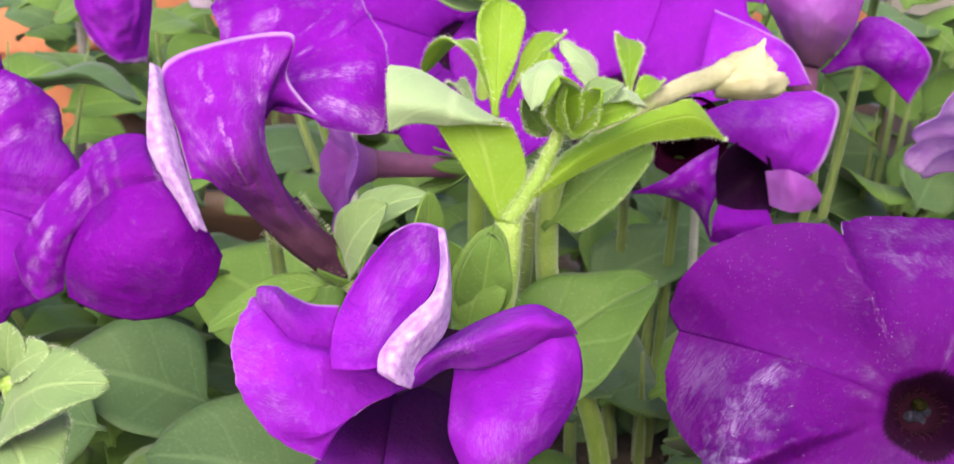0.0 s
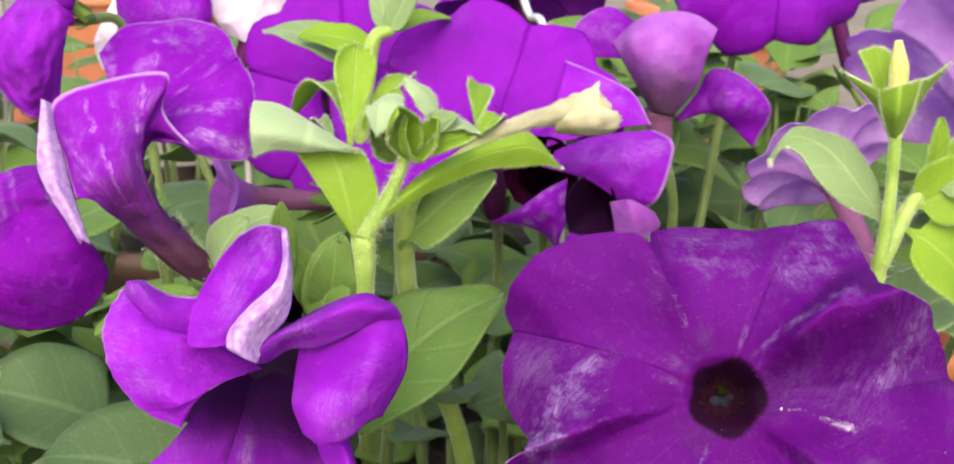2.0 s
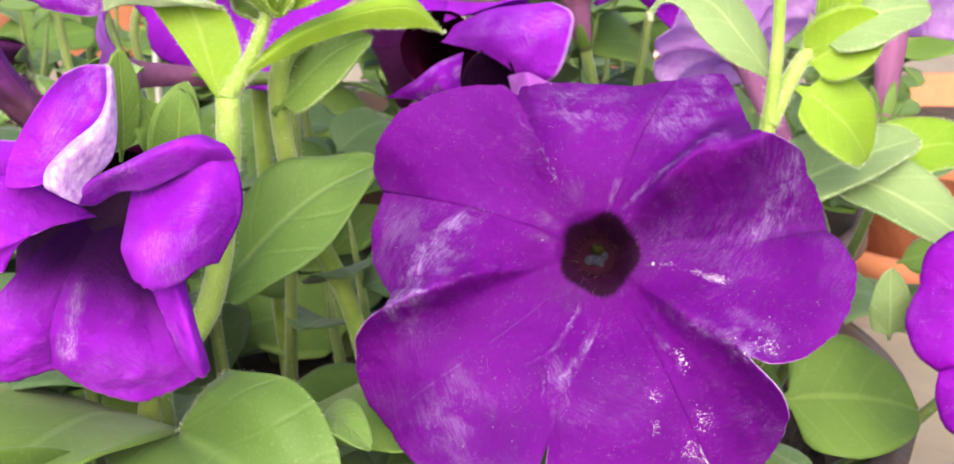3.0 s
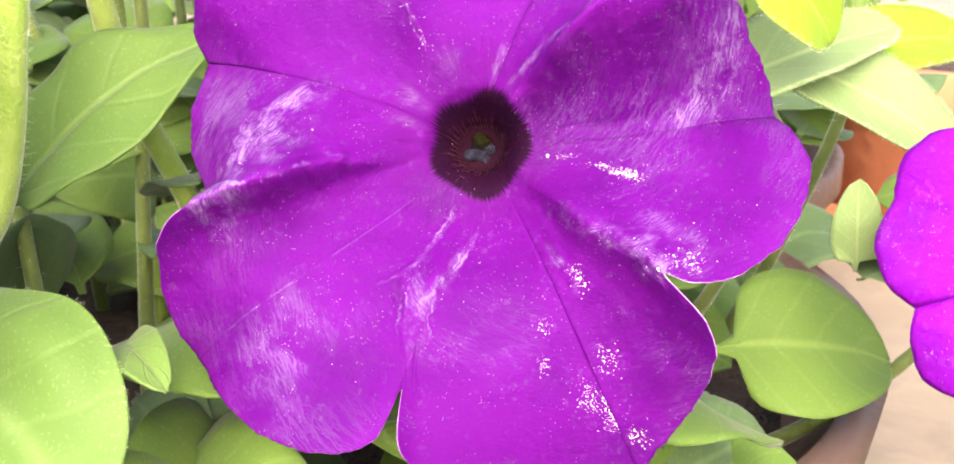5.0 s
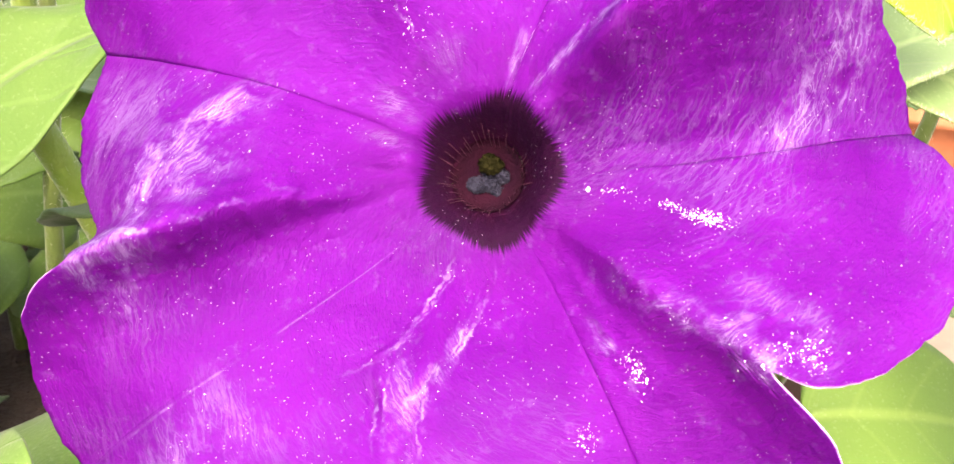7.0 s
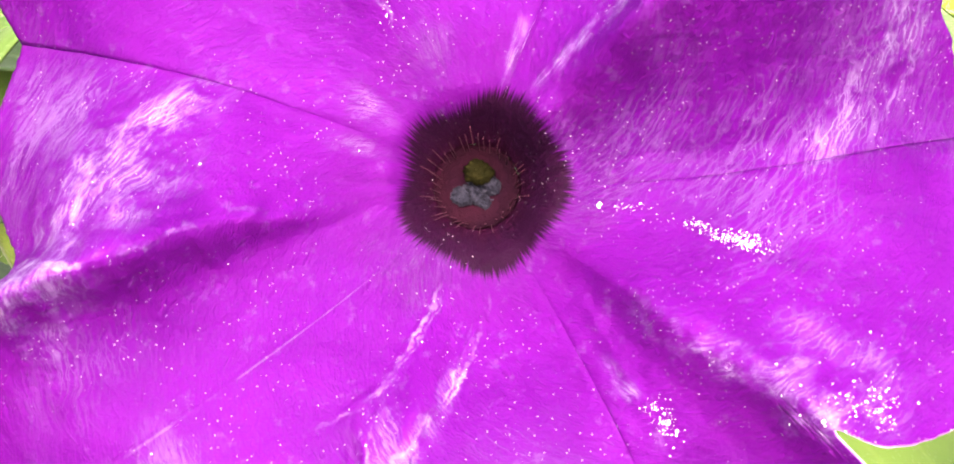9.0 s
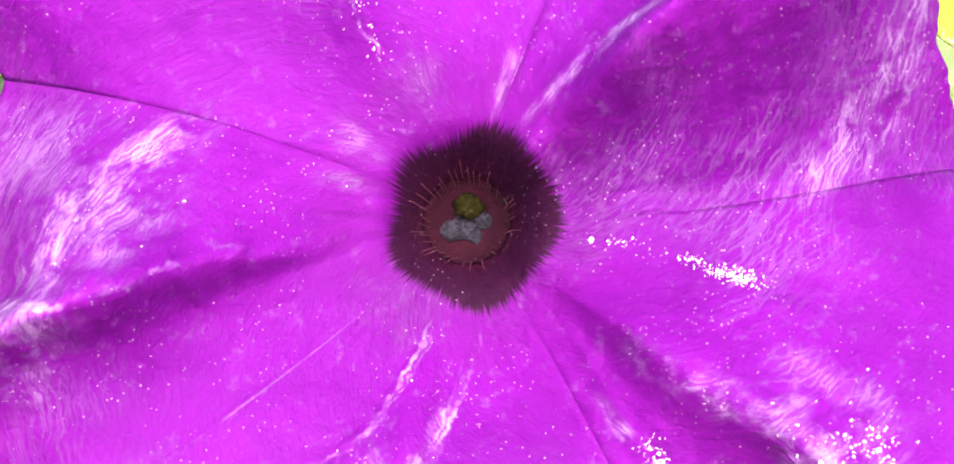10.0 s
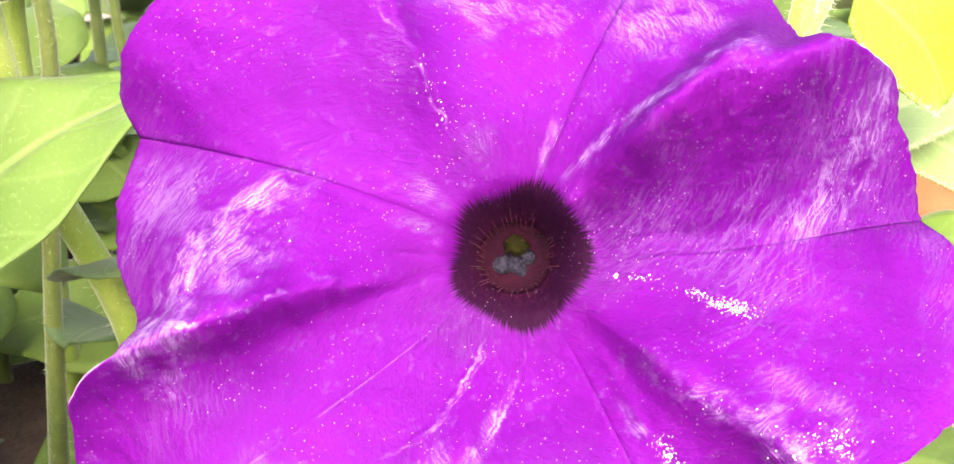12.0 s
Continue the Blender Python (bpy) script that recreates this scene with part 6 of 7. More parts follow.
for k, (c, a) in enumerate((((0.045, 0.375, 0.312), (-0.2, 0.3, 0.8)), ((0.010, 0.400, 0.305), (0.2, 0.2, 0.9)), ((0.150, 0.420, 0.312), (-0.2, 0.3, 0.8)))):
    flower("petunia_flower", c, a, "violet petunia in the back of the bowl", radius=0.031, roll=15.0 * k, throat=0.10, petals=even_petals(1.0, 54, 0.08, 60 + k), bend=[(0, -20), (180, -40)], curl=[(0, -30)],
           ruffle=(0.05, 5, k), seed=60 + k, detail=(22, 20), mats=(M_PETAL_FAR, M_BACK), hairs=0)

pink_at = Vector((0.2155, 1.00, 0.169))
flower("pink_flower", pink_at, (-0.1, -0.8, 0.5), "small pink bloom above a terracotta pot", group="", radius=0.017, roll=0.0, petals=even_petals(1.0, 54, 0.10, 71), bend=[(0, 10)], curl=[(0, 20)], ruffle=(0.06, 5, 0.3), seed=71, detail=(16, 14),
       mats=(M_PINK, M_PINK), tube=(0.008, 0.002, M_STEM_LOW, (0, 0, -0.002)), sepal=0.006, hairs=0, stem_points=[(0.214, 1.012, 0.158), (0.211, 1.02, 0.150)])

# ---- budding shoots ----


def leaf_patch(rails, mats, owner, seed, name="leaf", label="", ridge=0, upright=False):
    """A freely bent leaf lofted through rails that run from its foot, with fine hairs along its rims."""
    me = petal_patch(name, rails, mats, (20, 340), (0.05, 1.0), 0.0003, (40, 56), seed=seed, thick=0.0004)
    for loop in me.uv_layers[0].data:
        a, r = radians(200.0 * (loop.uv[0] - 1.5)), loop.uv[1]
        loop.uv = (0.5 + 0.5 * r * math.sin(a), 0.1 + 0.8 * r * math.cos(a)) if upright else (loop.uv[0] - 1.0, loop.uv[1])
    blade = part_mesh(name, me, owner, label)
    rims = [[r[-1] for r in rails], rails[0], rails[-1]] + ([[r[ridge] for r in rails]] if ridge else [])
    for k, rim in enumerate(rims):
        tagged(part_mesh("leaf_hair", hair_mesh("leaf_hair", [Vector(p) for p in rim], [0.0001, 0.0001], 260, 0.0006, seed + k), blade), kind="stuff")



def shoot(name, label, stems, leaves, buds=(), hairs=700, seed=0):
    """A leafy shoot: stems of (points, radii), leaves of leaf_mesh settings."""
    t = thing(name, stems[0][0][0], label, "plant shoot")
    for k, (pts, radii) in enumerate(stems):
        stem = part_mesh("stem", tube_mesh("stem", pts, radii, M_STEM, 14, 30, wobble=0.08), t)
        if hairs:
            tagged(part_mesh("stem_hair", hair_mesh("stem_hair", pts, radii, hairs, 0.0013, seed + k), stem), kind="stuff")
    for k, lf in enumerate(leaves):
        blade = part_mesh("leaf", leaf_mesh("leaf", seed=seed + k, **lf), t)
        if hairs:
            rims = [[Vector(p) for p in e[3:]] for e in EDGES]
            length = (rims[0][0] - rims[0][-1]).length
            for rim in rims[:2]:
                tagged(part_mesh("leaf_hair", hair_mesh("leaf_hair", rim, [0.0001, 0.0001], int(length * 12000), 0.0006, seed + k), blade), kind="stuff")
    for k, (b, tip, w) in enumerate(buds):
        bud = part_mesh("bud", tube_mesh("bud", [b, Vector(b).lerp(Vector(tip), 0.5), tip], [w * 0.5, w, w * 0.25], M_LEAF_PALE, 12, 10), t)
    return t


BR, PL, GR, DU, DW = (M_LEAF_BRIGHT, M_LEAF_BRIGHT), (M_LEAF_PALE, M_LEAF_BRIGHT), (M_LEAF, M_LEAF_PALE), (M_LEAF_DULL, M_LEAF_DULL), (M_LEAF_DOWNY, M_LEAF_PALE)
DROOPING = [[(0.0027, 0.2055, 0.2855), (-0.0034, 0.2050, 0.2960), (-0.0096, 0.2060, 0.3054), (-0.0131, 0.2040, 0.3097), (-0.0133, 0.1980, 0.3063), (-0.0132, 0.1990, 0.3011)],
            [(0.0030, 0.2050, 0.2853), (-0.0015, 0.2055, 0.2952), (-0.0052, 0.2070, 0.3038), (-0.0089, 0.2050, 0.3088), (-0.0089, 0.1990, 0.3057), (-0.0096, 0.2000, 0.3022)],
            [(0.0037, 0.2050, 0.2849), (0.0017, 0.2055, 0.2938), (-0.0007, 0.2070, 0.3010), (-0.0035, 0.2050, 0.3055), (-0.0041, 0.2010, 0.3037), (-0.0047, 0.2020, 0.3015)],
            [(0.0042, 0.2050, 0.2848), (0.0050, 0.2060, 0.2929), (0.0038, 0.2070, 0.2982), (0.0018, 0.2060, 0.3017), (0.0011, 0.2030, 0.3016), (0.0004, 0.2030, 0.3016)],
            [(0.0045, 0.2055, 0.2846), (0.0076, 0.2060, 0.2915), (0.0071, 0.2070, 0.2961), (0.0056, 0.2070, 0.2997), (0.0047, 0.2060, 0.3004), (0.0038, 0.2050, 0.3008)]]
LONG = [[(0.0083, 0.2050, 0.2903), (0.0160, 0.2110, 0.2957), (0.0243, 0.2180, 0.2982), (0.0320, 0.2240, 0.2995), (0.0369, 0.2280, 0.2992), (0.0429, 0.2310, 0.2919)],
        [(0.0087, 0.2045, 0.2898), (0.0170, 0.2090, 0.2948), (0.0256, 0.2160, 0.2971), (0.0326, 0.2220, 0.2977), (0.0377, 0.2260, 0.2967), (0.0430, 0.2310, 0.2918)],
        [(0.0093, 0.2050, 0.2890), (0.0194, 0.2110, 0.2929), (0.0276, 0.2180, 0.2943), (0.0341, 0.2240, 0.2935), (0.0393, 0.2280, 0.2930), (0.0430, 0.2310, 0.2916)]]
junction = (0.005, 0.206, 0.285)
front_shoot = shoot("petunia_shoot", "bright green hairy petunia shoot with young leaves and buds",
      [([(-0.012, 0.235, SOIL), (-0.015, 0.212, 0.222), (-0.001, 0.208, 0.247), (0.004, 0.206, 0.272), junction], [0.0026, 0.0024, 0.0023, 0.0022, 0.0022]),
       ([junction, (0.0095, 0.206, 0.292), (0.0135, 0.207, 0.301)], [0.0018, 0.0013, 0.0010]),
       ([junction, (0.0035, 0.209, 0.291), (0.003, 0.212, 0.300)], [0.0016, 0.0013, 0.0012])],
      [dict(base=(0.0029, 0.2090, 0.3009), tip=(0.0041, 0.2190, 0.3182), width=0.0078, face=(0.1, -1, 0.3), arch=-0.05, fold=0.35, curl=0.06, mats=BR, stalk=0.15, blunt=1.9, twist=0, wave=0.12),
       dict(base=(0.0049, 0.2140, 0.3029), tip=(0.0137, 0.2240, 0.3125), width=0.0046, face=(-0.5, -0.8, 0.5), arch=0.1, fold=0.4, curl=0.1, mats=BR, stalk=0.15, blunt=1.8, twist=0, wave=0.12),
       dict(base=(0.0027, 0.2120, 0.3004), tip=(-0.0078, 0.2360, 0.3082), width=0.0048, face=(0.4, -0.5, 0.9), arch=0.2, fold=0.3, curl=0.25, mats=BR, stalk=0.15, blunt=2.0, twist=0, wave=0.12),
       dict(base=(-0.0002, 0.2140, 0.3007), tip=(-0.0044, 0.2250, 0.3038), width=0.0032, face=(0.3, -0.8, 0.6), arch=0.08, fold=0.3, curl=0.1, mats=PL, stalk=0.15, blunt=1.6, twist=0, wave=0.12),
       dict(base=(0.0116, 0.2030, 0.3111), tip=(0.0077, 0.1950, 0.3068), width=0.006, face=(-0.2, -0.5, 0.9), arch=0.22, fold=-0.5, curl=0.2, mats=DW, stalk=0.05, blunt=1.0, twist=0, wave=0.12),
       dict(base=(0.0134, 0.2040, 0.2993), tip=(0.0112, 0.1955, 0.3106), width=0.0074, face=(0.2, -1, 0.3), arch=-0.1, fold=0.7, curl=-0.1, mats=BR, stalk=0.05, blunt=1.3, twist=0, wave=0.12),
       dict(base=(0.0193, 0.2080, 0.3044), tip=(0.0127, 0.2065, 0.3134), width=0.0046, face=(0.5, -0.6, 0.7), arch=0.12, fold=-0.4, curl=0.0, mats=DW, stalk=0.05, blunt=0.9, twist=15, wave=0.12),
       dict(base=(0.0168, 0.2060, 0.3039), tip=(0.0266, 0.2100, 0.3032), width=0.0044, face=(0.0, -0.4, 1), arch=0.22, fold=-0.4, curl=0.1, mats=DW, stalk=0.08, blunt=1.0, twist=0, wave=0.12),
       dict(base=(0.0149, 0.2050, 0.3000), tip=(0.0250, 0.2080, 0.3031), width=0.0046, face=(-0.2, -0.9, 0.5), arch=0.14, fold=0.5, curl=0.05, mats=BR, stalk=0.05, blunt=1.0, twist=0, wave=0.12),
       dict(base=(0.0112, 0.2080, 0.2983), tip=(0.0068, 0.2030, 0.3048), width=0.0052, face=(0.4, -0.9, 0.2), arch=-0.08, fold=0.5, curl=0.0, mats=GR, stalk=0.05, blunt=1.1, twist=0, wave=0.12),
       dict(base=(0.0262, 0.2330, 0.2960), tip=(0.0282, 0.2550, 0.3073), width=0.0056, face=(0.1, -1, 0.4), arch=0.03, fold=0.3, curl=0.1, mats=BR, stalk=0.25, blunt=1.9, twist=0, wave=0.12),
       dict(base=(0.0262, 0.2220, 0.2999), tip=(0.0310, 0.2300, 0.3028), width=0.004, face=(-0.3, -0.8, 0.5), arch=0.1, fold=0.4, curl=0.1, mats=BR, stalk=0.1, blunt=1.2, twist=0, wave=0.12),
       dict(base=(0.0154, 0.2015, 0.2993), tip=(0.0132, 0.1980, 0.3083), width=0.0022, face=(-0.8, -0.6, 0.2), arch=0.2, fold=0.5, curl=0.0, mats=BR, stalk=0.05, blunt=0.9, twist=0, wave=0.12),
       dict(base=(0.0138, 0.2040, 0.2990), tip=(0.0190, 0.2000, 0.3072), width=0.0058, face=(-0.5, -0.8, 0.3), arch=-0.12, fold=0.6, curl=-0.1, mats=BR, stalk=0.05, blunt=1.1, twist=0, wave=0.12),
       dict(base=(0.0145, 0.2060, 0.3005), tip=(0.0215, 0.2050, 0.3075), width=0.005, face=(-0.2, -0.7, 0.7), arch=0.1, fold=0.4, curl=0.15, mats=PL, stalk=0.05, blunt=1.1, twist=0, wave=0.12),
       dict(base=(0.0092, 0.2140, 0.3040), tip=(0.0114, 0.2160, 0.3100), width=0.003, face=(0.1, -0.9, 0.4), arch=0.05, fold=0.4, curl=0.1, mats=BR, stalk=0.1, blunt=1.3, twist=0, wave=0.12)],
      hairs=900, seed=70)
leaf_patch(LONG, (M_LEAF_BRIGHT, M_LEAF_PALE), front_shoot, 71, label="long bright leaf with a hooked tip")
leaf_patch(DROOPING, (M_LEAF_BRIGHT, M_LEAF_DOWNY), front_shoot, 70, label="leaf folded over, its upper side pale and downy", ridge=3)
part_mesh("leaf", leaf_mesh("leaf", (0.0002, 0.180, 0.2790), (0.0020, 0.1775, 0.2918), 0.0078, (0.05, -1.0, 0.15), 0.05, 0.25, 0.04, 0.04, 77, (M_LEAF_MID, M_LEAF), blunt=0.75, stalk=0.05, nu=17, nv=30), front_shoot)
part_mesh("leaf", leaf_mesh("leaf", (-0.0008, 0.185, 0.2785), (-0.0050, 0.1800, 0.2900), 0.0070, (0.3, -1.0, 0.15), 0.05, 0.25, 0.04, 0.04, 78, (M_LEAF, M_LEAF), blunt=0.8, stalk=0.05, nu=17, nv=30), front_shoot)
shoot("petunia_shoot", "green petunia stem with a broad leaf behind the bright shoot",
      [([(0.03, 0.25, SOIL), (0.023, 0.242, 0.230), (0.0135, 0.232, 0.260), (0.0125, 0.220, 0.286), (0.020, 0.224, 0.294)], [0.0022, 0.002, 0.0021, 0.0019, 0.0012])],
      [dict(base=(0.011, 0.220, 0.279), tip=(0.0285, 0.222, 0.294), width=0.013, face=(-0.35, -0.75, 0.5), arch=0.06, fold=0.2, curl=0.12, mats=GR, blunt=0.7)], hairs=400, seed=90)

# wilted pale flower on its stalk
wilt = thing("wilted_flower", (0.020, 0.224, 0.294), "withered cream petunia bud with a twisted tip", "flower bud")
part_mesh("tube", tube_mesh("tube", [(0.020, 0.224, 0.294), (0.0285, 0.227, 0.2985), (0.035, 0.233, 0.3004), (0.0426, 0.242, 0.3005), (0.0478, 0.247, 0.3010), (0.0512, 0.249, 0.3008), (0.0545, 0.250, 0.2998)], [0.0009, 0.0013, 0.0016, 0.0020, 0.0030, 0.0034, 0.0016], M_CREAM, 22, 60, True, 0.40), wilt)
WITHERED = [[(0.0429, 0.2440, 0.3014), (0.0476, 0.2460, 0.3029), (0.0523, 0.2480, 0.3065)],
            [(0.0425, 0.2410, 0.3006), (0.0478, 0.2425, 0.3014), (0.0527, 0.2460, 0.3022)],
            [(0.0424, 0.2400, 0.2993), (0.0483, 0.2410, 0.3002), (0.0569, 0.2470, 0.2994)],
            [(0.0426, 0.2410, 0.2976), (0.0486, 0.2420, 0.2978), (0.0563, 0.2480, 0.2963)],
            [(0.0430, 0.2430, 0.2963), (0.0485, 0.2450, 0.2956), (0.0547, 0.2500, 0.2948)]]
part_mesh("tip", petal_patch("tip", WITHERED, (M_CREAM, M_CREAM), (0, 70), (0.3, 1.0), 0.0011, (40, 30), seed=61, edge=2.0), wilt, "crumpled papery end")
tagged(part_mesh("bud_hair", hair_mesh("bud_hair", [(0.0285, 0.227, 0.2985), (0.035, 0.233, 0.3004), (0.0426, 0.242, 0.3005), (0.0478, 0.247, 0.3010)], [0.0013, 0.0016, 0.0020, 0.0028], 700, 0.0008, 8), wilt), kind="stuff")

# second shoot, to the side of the large flower
SHOOT_LEAF = [[(0.1012, 0.2140, 0.2844), (0.0932, 0.2100, 0.2885), (0.0879, 0.2100, 0.2932), (0.0847, 0.2120, 0.2978), (0.0813, 0.2120, 0.2988), (0.0790, 0.2100, 0.2959)],
              [(0.1015, 0.2140, 0.2849), (0.0956, 0.2120, 0.2922), (0.0910, 0.2130, 0.2977), (0.0866, 0.2140, 0.3002), (0.0823, 0.2130, 0.3005), (0.0788, 0.2100, 0.2967)],
              [(0.1017, 0.2140, 0.2851), (0.1009, 0.2160, 0.2913), (0.0964, 0.2180, 0.2986), (0.0906, 0.2180, 0.3010), (0.0842, 0.2150, 0.3022), (0.0787, 0.2100, 0.2975)]]
CUP_FRONT = [[(0.1011, 0.2120, 0.3010), (0.0985, 0.2090, 0.3057), (0.0977, 0.2090, 0.3099)],
             [(0.1018, 0.2110, 0.3007), (0.1003, 0.2060, 0.3061), (0.1003, 0.2060, 0.3112)],
             [(0.1031, 0.2120, 0.3010), (0.1039, 0.2090, 0.3066), (0.1050, 0.2090, 0.3118)]]
CUP_LEFT = [[(0.1011, 0.2130, 0.3008), (0.0980, 0.2130, 0.3067), (0.0914, 0.2130, 0.3133)],
            [(0.1014, 0.2130, 0.3007), (0.0983, 0.2110, 0.3070), (0.0947, 0.2120, 0.3115)],
            [(0.1013, 0.2120, 0.3010), (0.0987, 0.2100, 0.3056), (0.0979, 0.2095, 0.3097)]]
CUP_RIGHT = [[(0.1031, 0.2120, 0.3010), (0.1044, 0.2100, 0.3062), (0.1053, 0.2095, 0.3116)],
             [(0.1037, 0.2130, 0.3010), (0.1065, 0.2120, 0.3087), (0.1083, 0.2120, 0.3119)],
             [(0.1041, 0.2140, 0.3010), (0.1077, 0.2140, 0.3079), (0.1124, 0.2140, 0.3141)]]
CUP_BACK = [[(0.1019, 0.2140, 0.3014), (0.0992, 0.2170, 0.3098), (0.0966, 0.2190, 0.3157)],
            [(0.1030, 0.2150, 0.3013), (0.1016, 0.2180, 0.3096), (0.1002, 0.2200, 0.3165)],
            [(0.1034, 0.2140, 0.3014), (0.1028, 0.2170, 0.3097), (0.1026, 0.2190, 0.3156)]]
sj = (0.1015, 0.2135, 0.276)
side_shoot = shoot("petunia_shoot", "upright petunia shoot with a pale closed bud and soft leaves",
      [([(0.105, 0.27, SOIL), (0.099, 0.235, 0.225), (0.099, 0.216, 0.255), sj, (0.1024, 0.2128, 0.290), (0.1022, 0.212, 0.3015)], [0.0024, 0.0021, 0.0019, 0.0015, 0.0011, 0.0011]),
       ([sj, (0.107, 0.216, 0.286), (0.114, 0.219, 0.294)], [0.0018, 0.0015, 0.001])],
      [dict(base=(0.110, 0.217, 0.289), tip=(0.131, 0.216, 0.2965), width=0.014, face=(-0.2, -0.6, 0.75), arch=0.15, fold=0.1, mats=PL, blunt=0.8),
       dict(base=(0.108, 0.217, 0.286), tip=(0.122, 0.214, 0.2945), width=0.013, face=(-0.2, -0.9, 0.2), arch=0.08, fold=0.4, mats=BR, blunt=0.8),
       dict(base=(0.106, 0.215, 0.283), tip=(0.121, 0.216, 0.268), width=0.015, face=(0.1, -0.8, 0.5), arch=0.16, fold=0.2, mats=BR, blunt=0.7),
       dict(base=(0.112, 0.218, 0.292), tip=(0.1125, 0.217, 0.3035), width=0.004, face=(0.0, -1, 0.2), arch=0.05, fold=0.4, mats=BR),
       dict(base=(0.113, 0.218, 0.292), tip=(0.119, 0.216, 0.301), width=0.0045, face=(-0.2, -0.8, 0.5), arch=0.08, fold=0.4, mats=BR),
       dict(base=(0.101, 0.222, 0.258), tip=(0.139, 0.238, 0.267), width=0.016, face=(-0.2, -0.6, 0.75), arch=0.05, fold=0.35, mats=PL, blunt=0.6),
       dict(base=(0.113, 0.236, 0.264), tip=(0.152, 0.228, 0.243), width=0.016, face=(0.25, -0.7, 0.65), arch=0.10, fold=0.25, mats=PL, blunt=0.7),
       dict(base=(0.125, 0.245, 0.258), tip=(0.158, 0.25, 0.262), width=0.014, face=(0.0, -0.7, 0.7), arch=0.15, fold=0.2, mats=BR, blunt=0.7)],
      hairs=600, seed=110)
leaf_patch(SHOOT_LEAF, (M_LEAF_PALE, M_LEAF_BRIGHT), side_shoot, 111)
for rails in (CUP_FRONT, CUP_LEFT, CUP_RIGHT, CUP_BACK):
    leaf_patch(rails, (M_LEAF_BRIGHT, M_LEAF_PALE), side_shoot, 112, "sepal")
bud = thing("closed_bud", (0.102, 0.213, 0.300), "greenish yellow closed petunia bud held by sepals", "flower bud")
part_mesh("bud", tube_mesh("bud", [(0.1021, 0.2115, 0.3020), (0.1020, 0.2115, 0.308), (0.1018, 0.2115, 0.314), (0.1015, 0.2120, 0.3185)], [0.0010, 0.0019, 0.0017, 0.0007], stem_material("bud_skin", (0.40, 0.40, 0.10, 1), (0.5, 0.5, 0.2, 1)), 10, 16, True, 0.15), bud)

# pale rosette at the near edge
rj = (-0.066, 0.178, 0.271)
shoot("petunia_shoot", "pale green leafy rosette with a tiny new bud",
      [([(-0.05, 0.23, SOIL), (-0.062, 0.19, 0.235), rj], [0.002, 0.002, 0.0018])],
      [dict(base=(-0.067, 0.176, 0.264), tip=(-0.0505, 0.167, 0.2755), width=0.015, face=(-0.4, -0.5, 0.75), arch=0.14, fold=0.1, curl=0.1, mats=PL, blunt=0.6),
       dict(base=rj, tip=(-0.0645, 0.176, 0.2795), width=0.006, face=(0, -0.9, 0.4), arch=0.06, mats=PL, blunt=0.9),
       dict(base=rj, tip=(-0.0585, 0.174, 0.2765), width=0.006, face=(-0.3, -0.7, 0.6), arch=0.10, mats=PL, blunt=0.9),
       dict(base=rj, tip=(-0.074, 0.174, 0.276), width=0.006, face=(0.3, -0.7, 0.6), arch=0.10, mats=PL, blunt=0.9),
       dict(base=(-0.067, 0.176, 0.262), tip=(-0.058, 0.160, 0.2625), width=0.016, face=(0.1, -0.3, 0.9), arch=0.16, fold=0.1, curl=0.1, mats=PL, blunt=0.6),
       dict(base=(-0.068, 0.178, 0.262), tip=(-0.083, 0.168, 0.268), width=0.015, face=(0.3, -0.5, 0.8), arch=0.1, mats=PL, blunt=0.6)], hairs=300, seed=130)

# shoot tip further back
shoot("petunia_shoot", "pale green shoot tip with slender leaves further back",
      [([(0.0, 0.32, SOIL), (0, 0.292, 0.262), (0.004, 0.283, 0.307), (0.009, 0.282, 0.314)], [0.002, 0.002, 0.0018, 0.0015])],
      [dict(base=(0.007, 0.282, 0.312), tip=(0.023, 0.297, 0.3145), width=0.006, face=(-0.2, -0.6, 0.8), arch=0.12, mats=BR),
       dict(base=(0.008, 0.282, 0.312), tip=(0.006, 0.299, 0.325), width=0.006, face=(0, -1, 0.2), arch=0.05, mats=PL),
       dict(base=(0.008, 0.282, 0.312), tip=(0.016, 0.282, 0.327), width=0.006, face=(-0.2, -1, 0.2), arch=0.05, mats=PL),
       dict(base=(0.006, 0.283, 0.308), tip=(-0.012, 0.284, 0.312), width=0.010, face=(0.2, -0.5, 0.8), arch=0.12, mats=BR),
       dict(base=(0.004, 0.284, 0.304), tip=(-0.022, 0.3, 0.312), width=0.013, face=(0.1, -0.4, 0.9), arch=0.1, mats=PL)], hairs=0, seed=150)

# ---- leaves of the bowl ----
plant = thing("petunia_plant", (bowl_at[0], bowl_at[1], SOIL), "dense soft green petunia leaves filling the bowl", "plant")


def placed_leaf(label="", **kw):
    part_mesh("leaf", leaf_mesh("leaf", **kw), plant, label)


